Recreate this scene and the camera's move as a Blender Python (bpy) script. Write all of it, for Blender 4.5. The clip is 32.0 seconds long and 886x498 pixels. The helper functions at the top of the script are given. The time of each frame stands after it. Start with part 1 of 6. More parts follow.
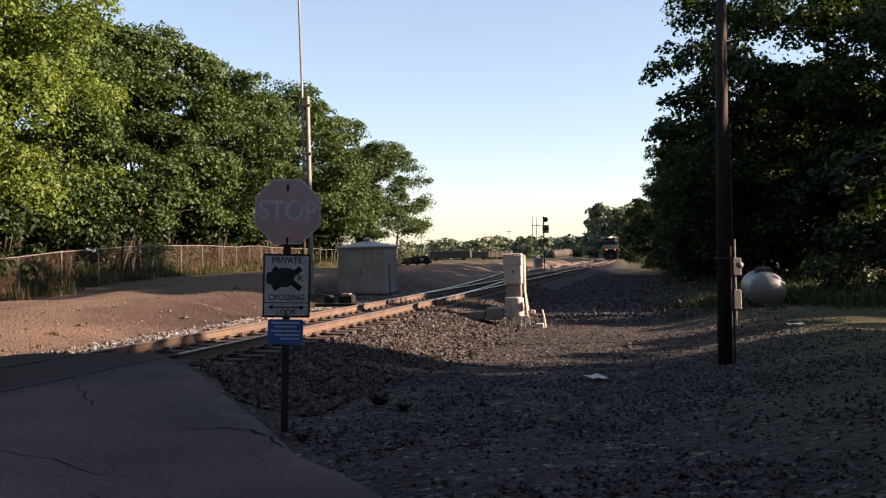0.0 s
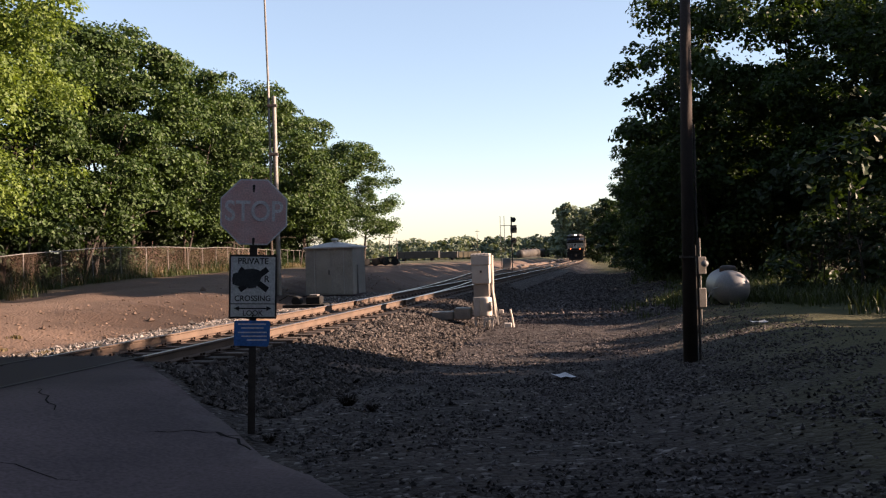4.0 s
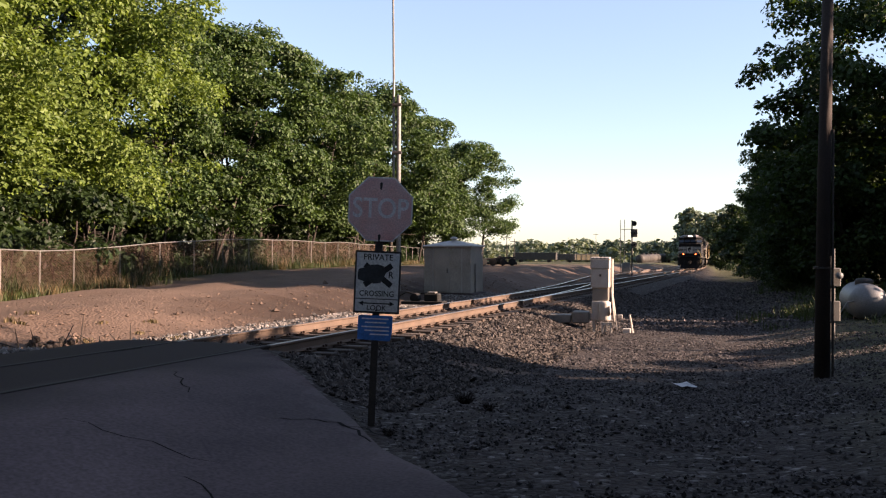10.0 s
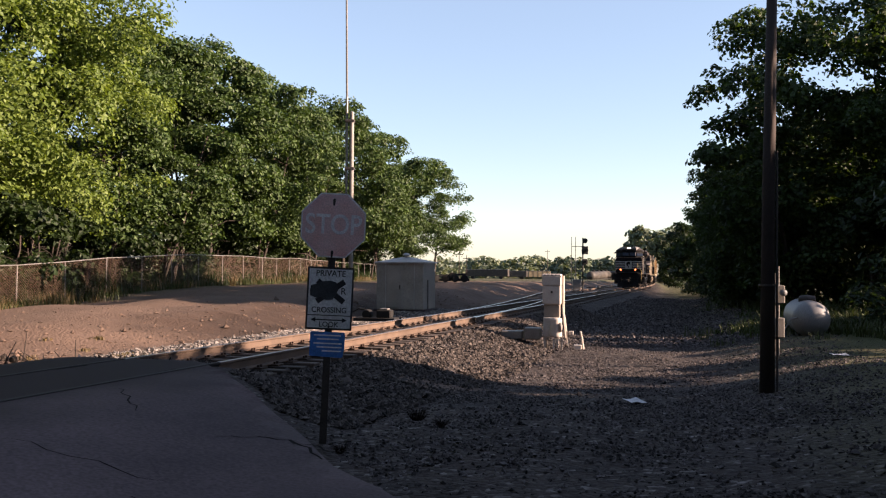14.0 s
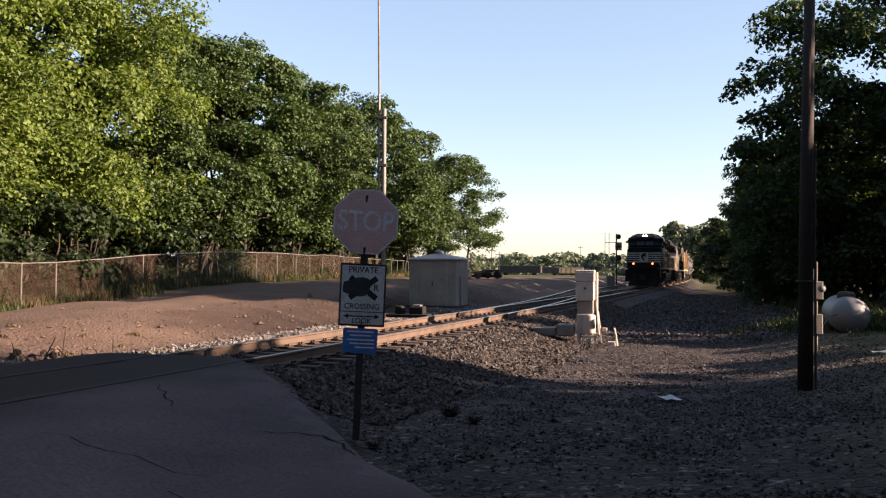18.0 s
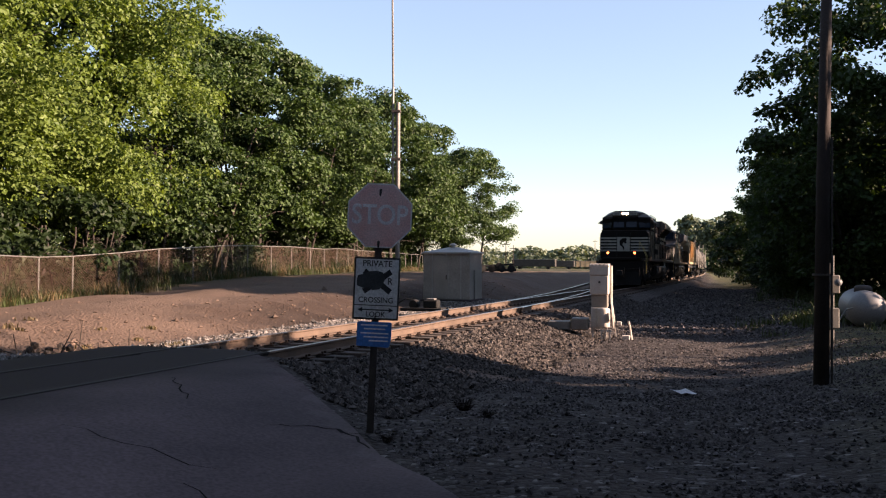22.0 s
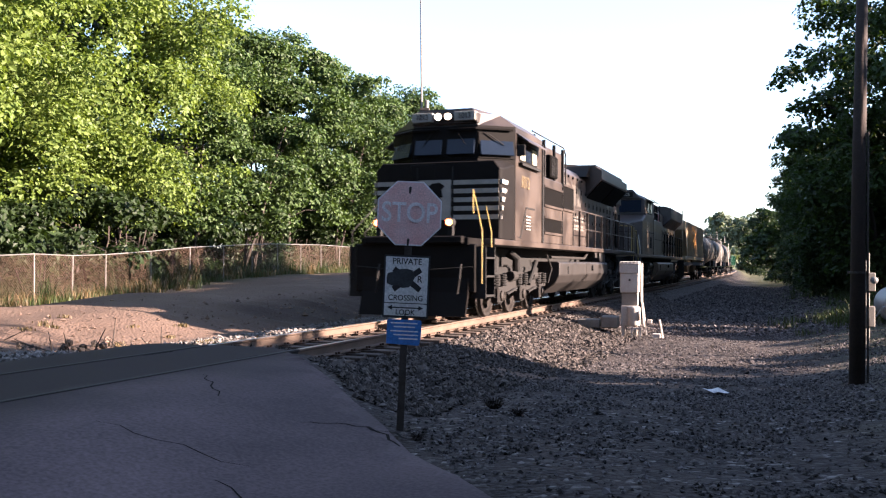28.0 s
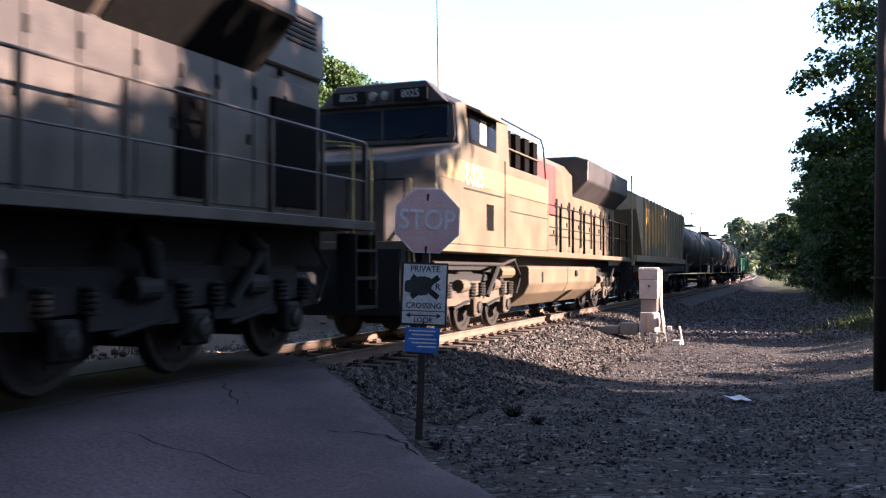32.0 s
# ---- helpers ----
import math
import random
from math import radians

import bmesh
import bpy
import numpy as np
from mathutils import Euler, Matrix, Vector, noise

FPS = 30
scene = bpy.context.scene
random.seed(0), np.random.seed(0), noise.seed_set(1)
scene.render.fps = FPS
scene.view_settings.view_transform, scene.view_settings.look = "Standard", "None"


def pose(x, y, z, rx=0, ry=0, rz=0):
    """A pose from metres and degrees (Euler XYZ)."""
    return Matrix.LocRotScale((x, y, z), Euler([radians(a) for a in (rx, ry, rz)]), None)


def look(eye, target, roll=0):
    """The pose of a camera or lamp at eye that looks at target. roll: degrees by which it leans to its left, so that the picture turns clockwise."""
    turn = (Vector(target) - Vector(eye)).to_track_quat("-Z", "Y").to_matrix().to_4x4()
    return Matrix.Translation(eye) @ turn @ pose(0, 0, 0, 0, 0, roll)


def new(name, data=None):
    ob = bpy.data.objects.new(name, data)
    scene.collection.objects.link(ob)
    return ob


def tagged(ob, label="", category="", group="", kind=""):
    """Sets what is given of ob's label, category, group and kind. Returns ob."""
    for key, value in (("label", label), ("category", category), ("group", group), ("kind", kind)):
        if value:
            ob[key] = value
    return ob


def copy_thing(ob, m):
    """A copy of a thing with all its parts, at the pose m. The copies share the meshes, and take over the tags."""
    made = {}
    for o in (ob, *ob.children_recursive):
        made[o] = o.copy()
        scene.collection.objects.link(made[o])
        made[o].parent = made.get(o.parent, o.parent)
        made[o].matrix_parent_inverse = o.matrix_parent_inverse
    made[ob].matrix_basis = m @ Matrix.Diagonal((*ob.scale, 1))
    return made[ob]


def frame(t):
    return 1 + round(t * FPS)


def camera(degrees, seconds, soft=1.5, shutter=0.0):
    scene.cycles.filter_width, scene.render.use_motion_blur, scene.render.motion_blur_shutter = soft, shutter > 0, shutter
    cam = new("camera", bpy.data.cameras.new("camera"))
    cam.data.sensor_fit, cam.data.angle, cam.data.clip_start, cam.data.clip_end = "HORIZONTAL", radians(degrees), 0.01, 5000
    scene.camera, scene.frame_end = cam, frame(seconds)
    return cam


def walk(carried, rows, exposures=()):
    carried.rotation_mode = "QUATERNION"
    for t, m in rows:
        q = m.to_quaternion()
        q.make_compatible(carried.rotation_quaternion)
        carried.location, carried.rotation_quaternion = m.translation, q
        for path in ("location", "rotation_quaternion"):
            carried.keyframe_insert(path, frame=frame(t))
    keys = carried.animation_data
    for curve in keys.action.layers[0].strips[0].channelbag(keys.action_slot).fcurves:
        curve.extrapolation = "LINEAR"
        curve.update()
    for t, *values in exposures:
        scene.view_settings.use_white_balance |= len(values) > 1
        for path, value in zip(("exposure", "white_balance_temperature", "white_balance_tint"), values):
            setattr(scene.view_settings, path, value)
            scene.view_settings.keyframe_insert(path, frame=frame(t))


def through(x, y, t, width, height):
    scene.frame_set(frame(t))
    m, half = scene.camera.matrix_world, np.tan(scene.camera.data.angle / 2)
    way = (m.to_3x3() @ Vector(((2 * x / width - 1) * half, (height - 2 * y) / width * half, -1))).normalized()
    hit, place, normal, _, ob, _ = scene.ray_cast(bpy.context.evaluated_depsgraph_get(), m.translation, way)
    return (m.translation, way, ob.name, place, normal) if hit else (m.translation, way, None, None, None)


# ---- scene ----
cam = camera(53.2, 32.0, soft=1.2, shutter=0.5)
PATH = [
    (0, pose(0.044, 0.015, 1.754, 89.99, 1.47, -0.38)),
    (0.5, pose(0.048, 0.014, 1.754, 90.24, 1.64, -1.03)),
    (1, pose(0.053, 0.014, 1.755, 90.49, 1.70, -1.70)),
    (1.5, pose(0.050, 0.016, 1.755, 90.35, 1.78, -2.31)),
    (2, pose(0.047, 0.017, 1.755, 90.35, 1.74, -2.62)),
    (2.5, pose(0.044, 0.018, 1.755, 90.27, 1.79, -2.67)),
    (4.5, pose(0.052, 0.015, 1.748, 89.77, 1.66, -2.11)),
    (5, pose(0.040, 0.011, 1.748, 89.56, 1.40, -1.20)),
    (5.5, pose(0.028, 0.011, 1.749, 89.52, 0.95, 0.19)),
    (6, pose(0.019, 0.012, 1.749, 89.45, 0.53, 1.77)),
    (6.5, pose(0.011, 0.012, 1.749, 89.28, 0.17, 2.93)),
    (7, pose(0.002, 0.012, 1.749, 89.16, 0.07, 4.02)),
    (7.5, pose(-0.004, 0.013, 1.751, 89.21, -0.32, 4.64)),
    (8, pose(-0.010, 0.011, 1.752, 89.35, -0.43, 5.39)),
    (8.5, pose(-0.010, 0.004, 1.752, 89.42, -0.44, 5.83)),
    (9, pose(-0.007, -0.002, 1.752, 89.70, -0.38, 5.69)),
    (9.5, pose(-0.005, -0.003, 1.752, 89.88, -0.19, 5.50)),
    (10, pose(-0.002, -0.004, 1.753, 90.07, -0.14, 5.13)),
    (10.5, pose(-0.002, -0.004, 1.753, 90.26, -0.30, 4.82)),
    (11, pose(-0.000, -0.005, 1.754, 90.38, -0.30, 4.59)),
    (11.5, pose(0.000, -0.007, 1.754, 90.54, -0.14, 4.19)),
    (12, pose(0.001, -0.012, 1.753, 90.57, 0.09, 3.86)),
    (12.5, pose(0.002, -0.013, 1.753, 90.54, 0.07, 3.31)),
    (13, pose(-0.000, -0.017, 1.753, 90.55, 0.12, 2.63)),
    (13.5, pose(-0.003, -0.021, 1.753, 90.89, -0.01, 2.13)),
    (14, pose(-0.005, -0.026, 1.753, 91.15, -0.33, 2.05)),
    (14.5, pose(-0.002, -0.024, 1.753, 91.36, -0.27, 2.21)),
    (16.5, pose(-0.002, -0.008, 1.752, 91.13, -0.20, 2.92)),
    (17, pose(-0.004, -0.007, 1.752, 91.08, -0.31, 3.30)),
    (17.5, pose(-0.004, -0.007, 1.752, 90.96, -0.33, 3.76)),
    (18, pose(-0.005, -0.006, 1.752, 90.91, -0.22, 4.16)),
    (18.5, pose(-0.004, -0.004, 1.752, 90.78, -0.10, 4.44)),
    (19, pose(-0.001, -0.003, 1.752, 90.63, -0.16, 4.63)),
    (19.5, pose(-0.001, -0.002, 1.752, 90.54, -0.10, 4.80)),
    (20, pose(-0.001, -0.002, 1.751, 90.50, -0.08, 4.91)),
    (20.5, pose(-0.002, -0.003, 1.751, 90.45, -0.02, 5.00)),
    (21, pose(-0.003, -0.003, 1.750, 90.48, -0.09, 5.00)),
    (21.5, pose(-0.004, -0.003, 1.750, 90.49, -0.12, 5.01)),
    (22, pose(-0.003, -0.004, 1.751, 90.50, -0.20, 5.07)),
    (22.5, pose(-0.003, -0.004, 1.751, 90.54, -0.30, 5.14)),
    (23, pose(-0.003, -0.005, 1.751, 90.63, -0.23, 5.20)),
    (23.5, pose(-0.002, -0.005, 1.751, 90.68, -0.10, 5.22)),
    (24, pose(-0.002, -0.004, 1.752, 90.61, 0.00, 5.28)),
    (24.5, pose(-0.001, -0.005, 1.753, 90.56, -0.04, 5.46)),
    (25, pose(-0.001, -0.007, 1.753, 90.54, -0.06, 5.84)),
    (25.5, pose(-0.004, -0.007, 1.754, 90.50, -0.08, 6.02)),
    (26, pose(-0.009, -0.005, 1.756, 90.45, -0.26, 6.19)),
    (26.5, pose(-0.009, -0.003, 1.755, 90.44, -0.20, 6.44)),
    (28.5, pose(-0.020, 0.023, 1.749, 90.35, -0.14, 6.94)),
    (29, pose(-0.022, 0.027, 1.749, 90.41, -0.13, 6.79)),
    (29.5, pose(-0.024, 0.022, 1.749, 90.56, -0.45, 6.87)),
    (30, pose(-0.026, 0.023, 1.750, 90.83, -0.57, 7.14)),
    (30.5, pose(-0.031, 0.026, 1.752, 91.02, -0.33, 7.31)),
    (31, pose(-0.028, 0.034, 1.753, 90.90, -0.23, 7.49)),
    (31.5, pose(-0.027, 0.046, 1.754, 90.84, 0.01, 7.66)),
    (32, pose(-0.026, 0.060, 1.755, 90.80, 0.15, 8.06)),
]
EXPOSE = [(0, 2.2, 6600, 19), (5, 2.27, 6600, 19), (8, 2.38, 6500, 20), (14, 2.24, 6450, 20), (20, 2.28, 6500, 20), (24.5, 2.55, 6250, 21), (26.5, 3.05, 5900, 19), (28.5, 3.33, 5800, 18), (30, 3.42, 5750, 18), (32, 3.34, 5700, 18)]
walk(cam, PATH, EXPOSE)

# ---- light: warm sun from beyond the trees, clear sky ----
SUN_AZ, SUN_EL = 97.0, 18.0          # clockwise from straight ahead; above the horizon
world = bpy.data.worlds.new("sky")
scene.world = world
world.use_nodes = True
wn = world.node_tree
sky = wn.nodes.new("ShaderNodeTexSky")
sky.sky_type = "NISHITA"
sky.sun_disc = False
sky.sun_elevation, sky.sun_rotation = radians(SUN_EL), radians(SUN_AZ)
sky.air_density, sky.dust_density, sky.ozone_density = 1.0, 0.3, 1.3
back = wn.nodes["Background"]
pale = wn.nodes.new("ShaderNodeMix")          # thin high haze
pale.data_type = "RGBA"
pale.inputs["Factor"].default_value = 0.33
pale.inputs["B"].default_value = (2.35, 2.85, 3.35, 1)
wn.links.new(sky.outputs[0], pale.inputs["A"])
wn.links.new(pale.outputs["Result"], back.inputs[0])
back.inputs[1].default_value = 0.055
sun_data = bpy.data.lights.new("sun", "SUN")
sun_data.energy, sun_data.angle, sun_data.color = 5.0, radians(0.6), (1.0, 0.76, 0.55)
sun = new("sun", sun_data)
az, el = radians(SUN_AZ), radians(SUN_EL)
SUN_WAY = Vector((math.sin(az) * math.cos(el), math.cos(az) * math.cos(el), math.sin(el)))
sun.matrix_world = look(SUN_WAY * 100, (0, 0, 0))
# ---- materials ----
def mat(name, base, rough=0.7, metal=0.0, var=0.25, scale=4.0, fine=60.0, bump=0.15, second=None, mix=0.5, stain=1.2, spec=0.4, depth=0.01, coat=0.0):
    """A surface with patches at one scale, grain at another, and fine relief."""
    m = bpy.data.materials.new(name)
    m.use_nodes = True
    t = m.node_tree
    b = t.nodes["Principled BSDF"]
    co = t.nodes.new("ShaderNodeTexCoord")
    n1, n2 = t.nodes.new("ShaderNodeTexNoise"), t.nodes.new("ShaderNodeTexNoise")
    n1.inputs["Scale"].default_value, n1.inputs["Detail"].default_value = scale, 6
    n2.inputs["Scale"].default_value, n2.inputs["Detail"].default_value = fine, 4
    for n in (n1, n2):
        t.links.new(co.outputs["Object"], n.inputs["Vector"])
    ramp = t.nodes.new("ShaderNodeValToRGB")
    other = second or tuple(c * (1 - var) for c in base)
    ramp.color_ramp.elements[0].position, ramp.color_ramp.elements[1].position = 0.5 - 0.22 / stain, 0.5 + 0.22 / stain
    ramp.color_ramp.elements[0].color = (*other, 1)
    ramp.color_ramp.elements[1].color = (*base, 1)
    t.links.new(n1.outputs["Fac"], ramp.inputs["Fac"])
    mul = t.nodes.new("ShaderNodeMix")
    mul.data_type, mul.blend_type = "RGBA", "MULTIPLY"
    mul.inputs["Factor"].default_value = mix
    g = t.nodes.new("ShaderNodeValToRGB")
    g.color_ramp.elements[0].color, g.color_ramp.elements[1].color = (0.45, 0.45, 0.45, 1), (1.25, 1.25, 1.25, 1)
    g.color_ramp.elements[0].position, g.color_ramp.elements[1].position = 0.3, 0.7
    t.links.new(n2.outputs["Fac"], g.inputs["Fac"])
    t.links.new(ramp.outputs[0], mul.inputs["A"])
    t.links.new(g.outputs[0], mul.inputs["B"])
    t.links.new(mul.outputs["Result"], b.inputs["Base Color"])
    rr = t.nodes.new("ShaderNodeMapRange")
    rr.inputs["To Min"].default_value, rr.inputs["To Max"].default_value = max(rough - 0.12, 0.03), min(rough + 0.12, 1)
    t.links.new(n1.outputs["Fac"], rr.inputs["Value"])
    t.links.new(rr.outputs[0], b.inputs["Roughness"])
    b.inputs["Metallic"].default_value = metal
    b.inputs["Specular IOR Level"].default_value = spec
    b.inputs["Coat Weight"].default_value = coat
    if bump:
        bp = t.nodes.new("ShaderNodeBump")
        bp.inputs["Strength"].default_value, bp.inputs["Distance"].default_value = bump, depth
        t.links.new(n2.outputs["Fac"], bp.inputs["Height"])
        t.links.new(bp.outputs[0], b.inputs["Normal"])
    return m


def per_piece(m, spread=0.35):
    """Vary a material's tone from piece to piece of one mesh."""
    t = m.node_tree
    b = t.nodes["Principled BSDF"]
    src = b.inputs["Base Color"].links[0].from_socket
    geo = t.nodes.new("ShaderNodeNewGeometry")
    rng = t.nodes.new("ShaderNodeMapRange")
    rng.inputs["To Min"].default_value, rng.inputs["To Max"].default_value = 1 - spread, 1 + spread
    t.links.new(geo.outputs["Random Per Island"], rng.inputs["Value"])
    mul = t.nodes.new("ShaderNodeVectorMath")
    mul.operation = "SCALE"
    t.links.new(src, mul.inputs[0])
    t.links.new(rng.outputs[0], mul.inputs["Scale"])
    t.links.new(mul.outputs[0], b.inputs["Base Color"])
    return m


def per_object(m, spread=0.3):
    """Vary a material's tone from object to object."""
    t = m.node_tree
    b = t.nodes["Principled BSDF"]
    src = b.inputs["Base Color"].links[0].from_socket
    info = t.nodes.new("ShaderNodeObjectInfo")
    rng = t.nodes.new("ShaderNodeMapRange")
    rng.inputs["To Min"].default_value, rng.inputs["To Max"].default_value = 1 - spread, 1 + spread
    t.links.new(info.outputs["Random"], rng.inputs["Value"])
    mul = t.nodes.new("ShaderNodeVectorMath")
    mul.operation = "SCALE"
    t.links.new(src, mul.inputs[0])
    t.links.new(rng.outputs[0], mul.inputs["Scale"])
    t.links.new(mul.outputs[0], b.inputs["Base Color"])
    return m


def leaf_mat(name, base, dark, through=0.5):
    m = bpy.data.materials.new(name)
    m.use_nodes = True
    t = m.node_tree
    b = t.nodes["Principled BSDF"]
    out = t.nodes["Material Output"]
    geo = t.nodes.new("ShaderNodeNewGeometry")
    ramp = t.nodes.new("ShaderNodeValToRGB")
    ramp.color_ramp.elements[0].color, ramp.color_ramp.elements[1].color = (*dark, 1), (*base, 1)
    t.links.new(geo.outputs["Random Per Island"], ramp.inputs["Fac"])
    t.links.new(ramp.outputs[0], b.inputs["Base Color"])
    b.inputs["Roughness"].default_value = 0.55
    b.inputs["Specular IOR Level"].default_value = 0.25
    tr = t.nodes.new("ShaderNodeBsdfTranslucent")
    warm = t.nodes.new("ShaderNodeVectorMath")
    warm.operation = "MULTIPLY"
    warm.inputs[1].default_value = (1.5, 1.5, 0.6)
    t.links.new(ramp.outputs[0], warm.inputs[0])
    t.links.new(warm.outputs[0], tr.inputs["Color"])
    mx = t.nodes.new("ShaderNodeMixShader")
    mx.inputs[0].default_value = through
    t.links.new(b.outputs[0], mx.inputs[1])
    t.links.new(tr.outputs[0], mx.inputs[2])
    t.links.new(mx.outputs[0], out.inputs["Surface"])
    return m


def glow(name, colour, strength):
    m = bpy.data.materials.new(name)
    m.use_nodes = True
    b = m.node_tree.nodes["Principled BSDF"]
    b.inputs["Base Color"].default_value = (*colour, 1)
    b.inputs["Emission Color"].default_value = (*colour, 1)
    b.inputs["Emission Strength"].default_value = strength
    return m


M = {}
M["rail_side"] = mat("rusty rail steel", (0.125, 0.085, 0.062), 0.75, 0.25, var=0.4, scale=3, fine=90, bump=0.1)
M["rail_top"] = mat("polished rail head", (0.46, 0.40, 0.355), 0.3, 1.0, var=0.15, scale=2, fine=30, bump=0.02)
M["tie"] = per_object(mat("creosoted timber", (0.06, 0.042, 0.032), 0.9, var=0.5, scale=5, fine=40, bump=0.5), 0.35)
M["plate"] = mat("rusted tie plate", (0.06, 0.036, 0.024), 0.85, 0.2, var=0.4, scale=9, fine=70)
M["stone"] = per_piece(mat("grey crushed stone", (0.072, 0.062, 0.057), 0.92, var=0.35, scale=8, fine=90, bump=0.3, second=(0.03, 0.024, 0.021), spec=0.2), 0.95)
M["concrete"] = mat("worn pale asphalt", (0.118, 0.088, 0.090), 0.9, var=0.5, scale=0.42, fine=30, bump=0.12, second=(0.056, 0.042, 0.045), mix=0.6, stain=1.5, spec=0.15)
M["stone_dark"] = per_piece(mat("dark crushed stone", (0.085, 0.076, 0.076), 0.9, var=0.35, scale=8, fine=90, bump=0.3, second=(0.03, 0.025, 0.025), spec=0.25), 0.98)
M["crack"] = mat("tar-filled crack", (0.012, 0.011, 0.011), 0.95, spec=0.05)
M["stone_pale"] = per_piece(mat("pale crushed stone", (0.15, 0.137, 0.13), 0.92, var=0.35, scale=8, fine=90, bump=0.3, second=(0.11, 0.098, 0.09)), 0.7)
M["machine"] = mat("dull grey machine paint", (0.17, 0.155, 0.14), 0.6, var=0.3, scale=5, fine=40, bump=0.05)
M["clod"] = per_piece(mat("dry dirt clod", (0.135, 0.092, 0.069), 0.95, var=0.3, scale=9, fine=60, bump=0.3), 0.4)
M["galv"] = mat("galvanised steel", (0.19, 0.18, 0.17), 0.55, 0.5, var=0.25, scale=6, fine=80, bump=0.05)
M["wire"] = mat("rusted fence wire", (0.13, 0.085, 0.06), 0.7, 0.4)
M["white_box"] = mat("weathered white paint", (0.46, 0.42, 0.385), 0.55, var=0.22, scale=3.5, fine=60, bump=0.06, second=(0.38, 0.33, 0.29))
M["white_shaded"] = mat("white paint in a shaded brown", (0.24, 0.205, 0.175), 0.65, var=0.25, scale=4, fine=50, bump=0.06)
M["hut"] = mat("galvanised hut sheet", (0.25, 0.23, 0.205), 0.65, 0.1, var=0.25, scale=1.5, fine=30, bump=0.05, second=(0.18, 0.165, 0.145))
M["hut_roof"] = mat("dull roof sheet", (0.33, 0.32, 0.31), 0.6, 0.2, var=0.3, scale=2)
M["wood_pole"] = mat("tarred wooden pole", (0.032, 0.021, 0.017), 0.9, var=0.45, scale=3, fine=35, bump=0.5)
M["bark"] = mat("grey-brown bark", (0.04, 0.03, 0.024), 0.95, var=0.45, scale=5, fine=30, bump=0.7, depth=0.03)
M["sign_red"] = mat("sun-bleached red sheeting", (0.82, 0.46, 0.42), 0.5, var=0.25, scale=5, fine=70, bump=0.03, second=(0.82, 0.62, 0.60))
M["sign_pale"] = mat("bleached pale sheeting", (0.95, 0.91, 0.91), 0.55, var=0.2, scale=7, bump=0.03)
M["sign_white"] = mat("white sign sheeting", (0.78, 0.78, 0.76), 0.5, var=0.12, scale=6, fine=60, bump=0.02)
M["sign_black"] = mat("black sign ink", (0.025, 0.025, 0.028), 0.6, var=0.4, scale=9)
M["blot"] = mat("dark spray paint", (0.06, 0.065, 0.07), 0.8, var=0.45, scale=9)
M["sign_blue"] = mat("blue sign sheeting", (0.06, 0.22, 0.62), 0.5, var=0.25, scale=8)
M["post"] = mat("dark steel post", (0.07, 0.06, 0.055), 0.7, 0.4, var=0.4, scale=6)
M["tank"] = mat("silver tank paint", (0.165, 0.165, 0.17), 0.5, 0.2, var=0.18, scale=2.5, fine=40, bump=0.04)
M["paper"] = mat("white litter", (0.80, 0.80, 0.82), 0.8, var=0.1)
M["signal_black"] = mat("black signal housing", (0.02, 0.02, 0.02), 0.6, var=0.4)
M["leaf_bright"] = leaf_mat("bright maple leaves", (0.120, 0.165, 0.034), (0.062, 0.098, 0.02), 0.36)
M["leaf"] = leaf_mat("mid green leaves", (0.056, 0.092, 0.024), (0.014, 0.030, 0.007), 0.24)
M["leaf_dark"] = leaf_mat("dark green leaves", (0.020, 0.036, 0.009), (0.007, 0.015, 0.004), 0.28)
M["leaf_shade"] = leaf_mat("dark broadleaf leaves", (0.030, 0.054, 0.012), (0.011, 0.022, 0.005), 0.34)
M["grass"] = leaf_mat("grass blades", (0.042, 0.06, 0.016), (0.025, 0.03, 0.011), 0.2)
# Paler, greyer leaves: the haze of distance is put into the colour.
M["leaf_far"] = leaf_mat("distant leaves with haze in the colour", (0.105, 0.125, 0.08), (0.07, 0.09, 0.06), 0.2)
M["dry"] = leaf_mat("dry weeds", (0.12, 0.085, 0.045), (0.06, 0.05, 0.025), 0.2)


# ---- mesh helpers ----
def part(name, bm, material, parent=None, label="", smooth=False):
    """Link a bmesh as one mesh object under a thing or a part."""
    me = bpy.data.meshes.new(name)
    bm.to_mesh(me)
    bm.free()
    for m in (material if isinstance(material, (list, tuple)) else [material]):
        me.materials.append(m)
    if smooth:
        for p in me.polygons:
            p.use_smooth = True
    ob = new(name, me)
    ob.parent = parent
    if label:
        ob["label"] = label
    return ob


def thing(name, m=None, label="", category="", group="", kind=""):
    ob = new(name)
    if m is not None:
        ob.matrix_basis = m
    return tagged(ob, label, category, group, kind)


def box(bm, x0, x1, y0, y1, z0, z1, bevel=0.0, mi=0):
    """An axis-aligned box, its edges bevelled."""
    vs = [bm.verts.new((x, y, z)) for x in (x0, x1) for y in (y0, y1) for z in (z0, z1)]
    fs = [bm.faces.new([vs[i] for i in f]) for f in ((0, 1, 3, 2), (4, 6, 7, 5), (0, 4, 5, 1), (2, 3, 7, 6), (0, 2, 6, 4), (1, 5, 7, 3))]
    for f in fs:
        f.material_index = mi
    if bevel:
        es = list({e for f in fs for e in f.edges})
        r = bmesh.ops.bevel(bm, geom=es, offset=bevel, segments=1, affect="EDGES", clamp_overlap=True)
        for f in r["faces"]:
            f.material_index = mi
    return bm


def one_box(x0, x1, y0, y1, z0, z1, bevel=0.0):
    return box(bmesh.new(), x0, x1, y0, y1, z0, z1, bevel)


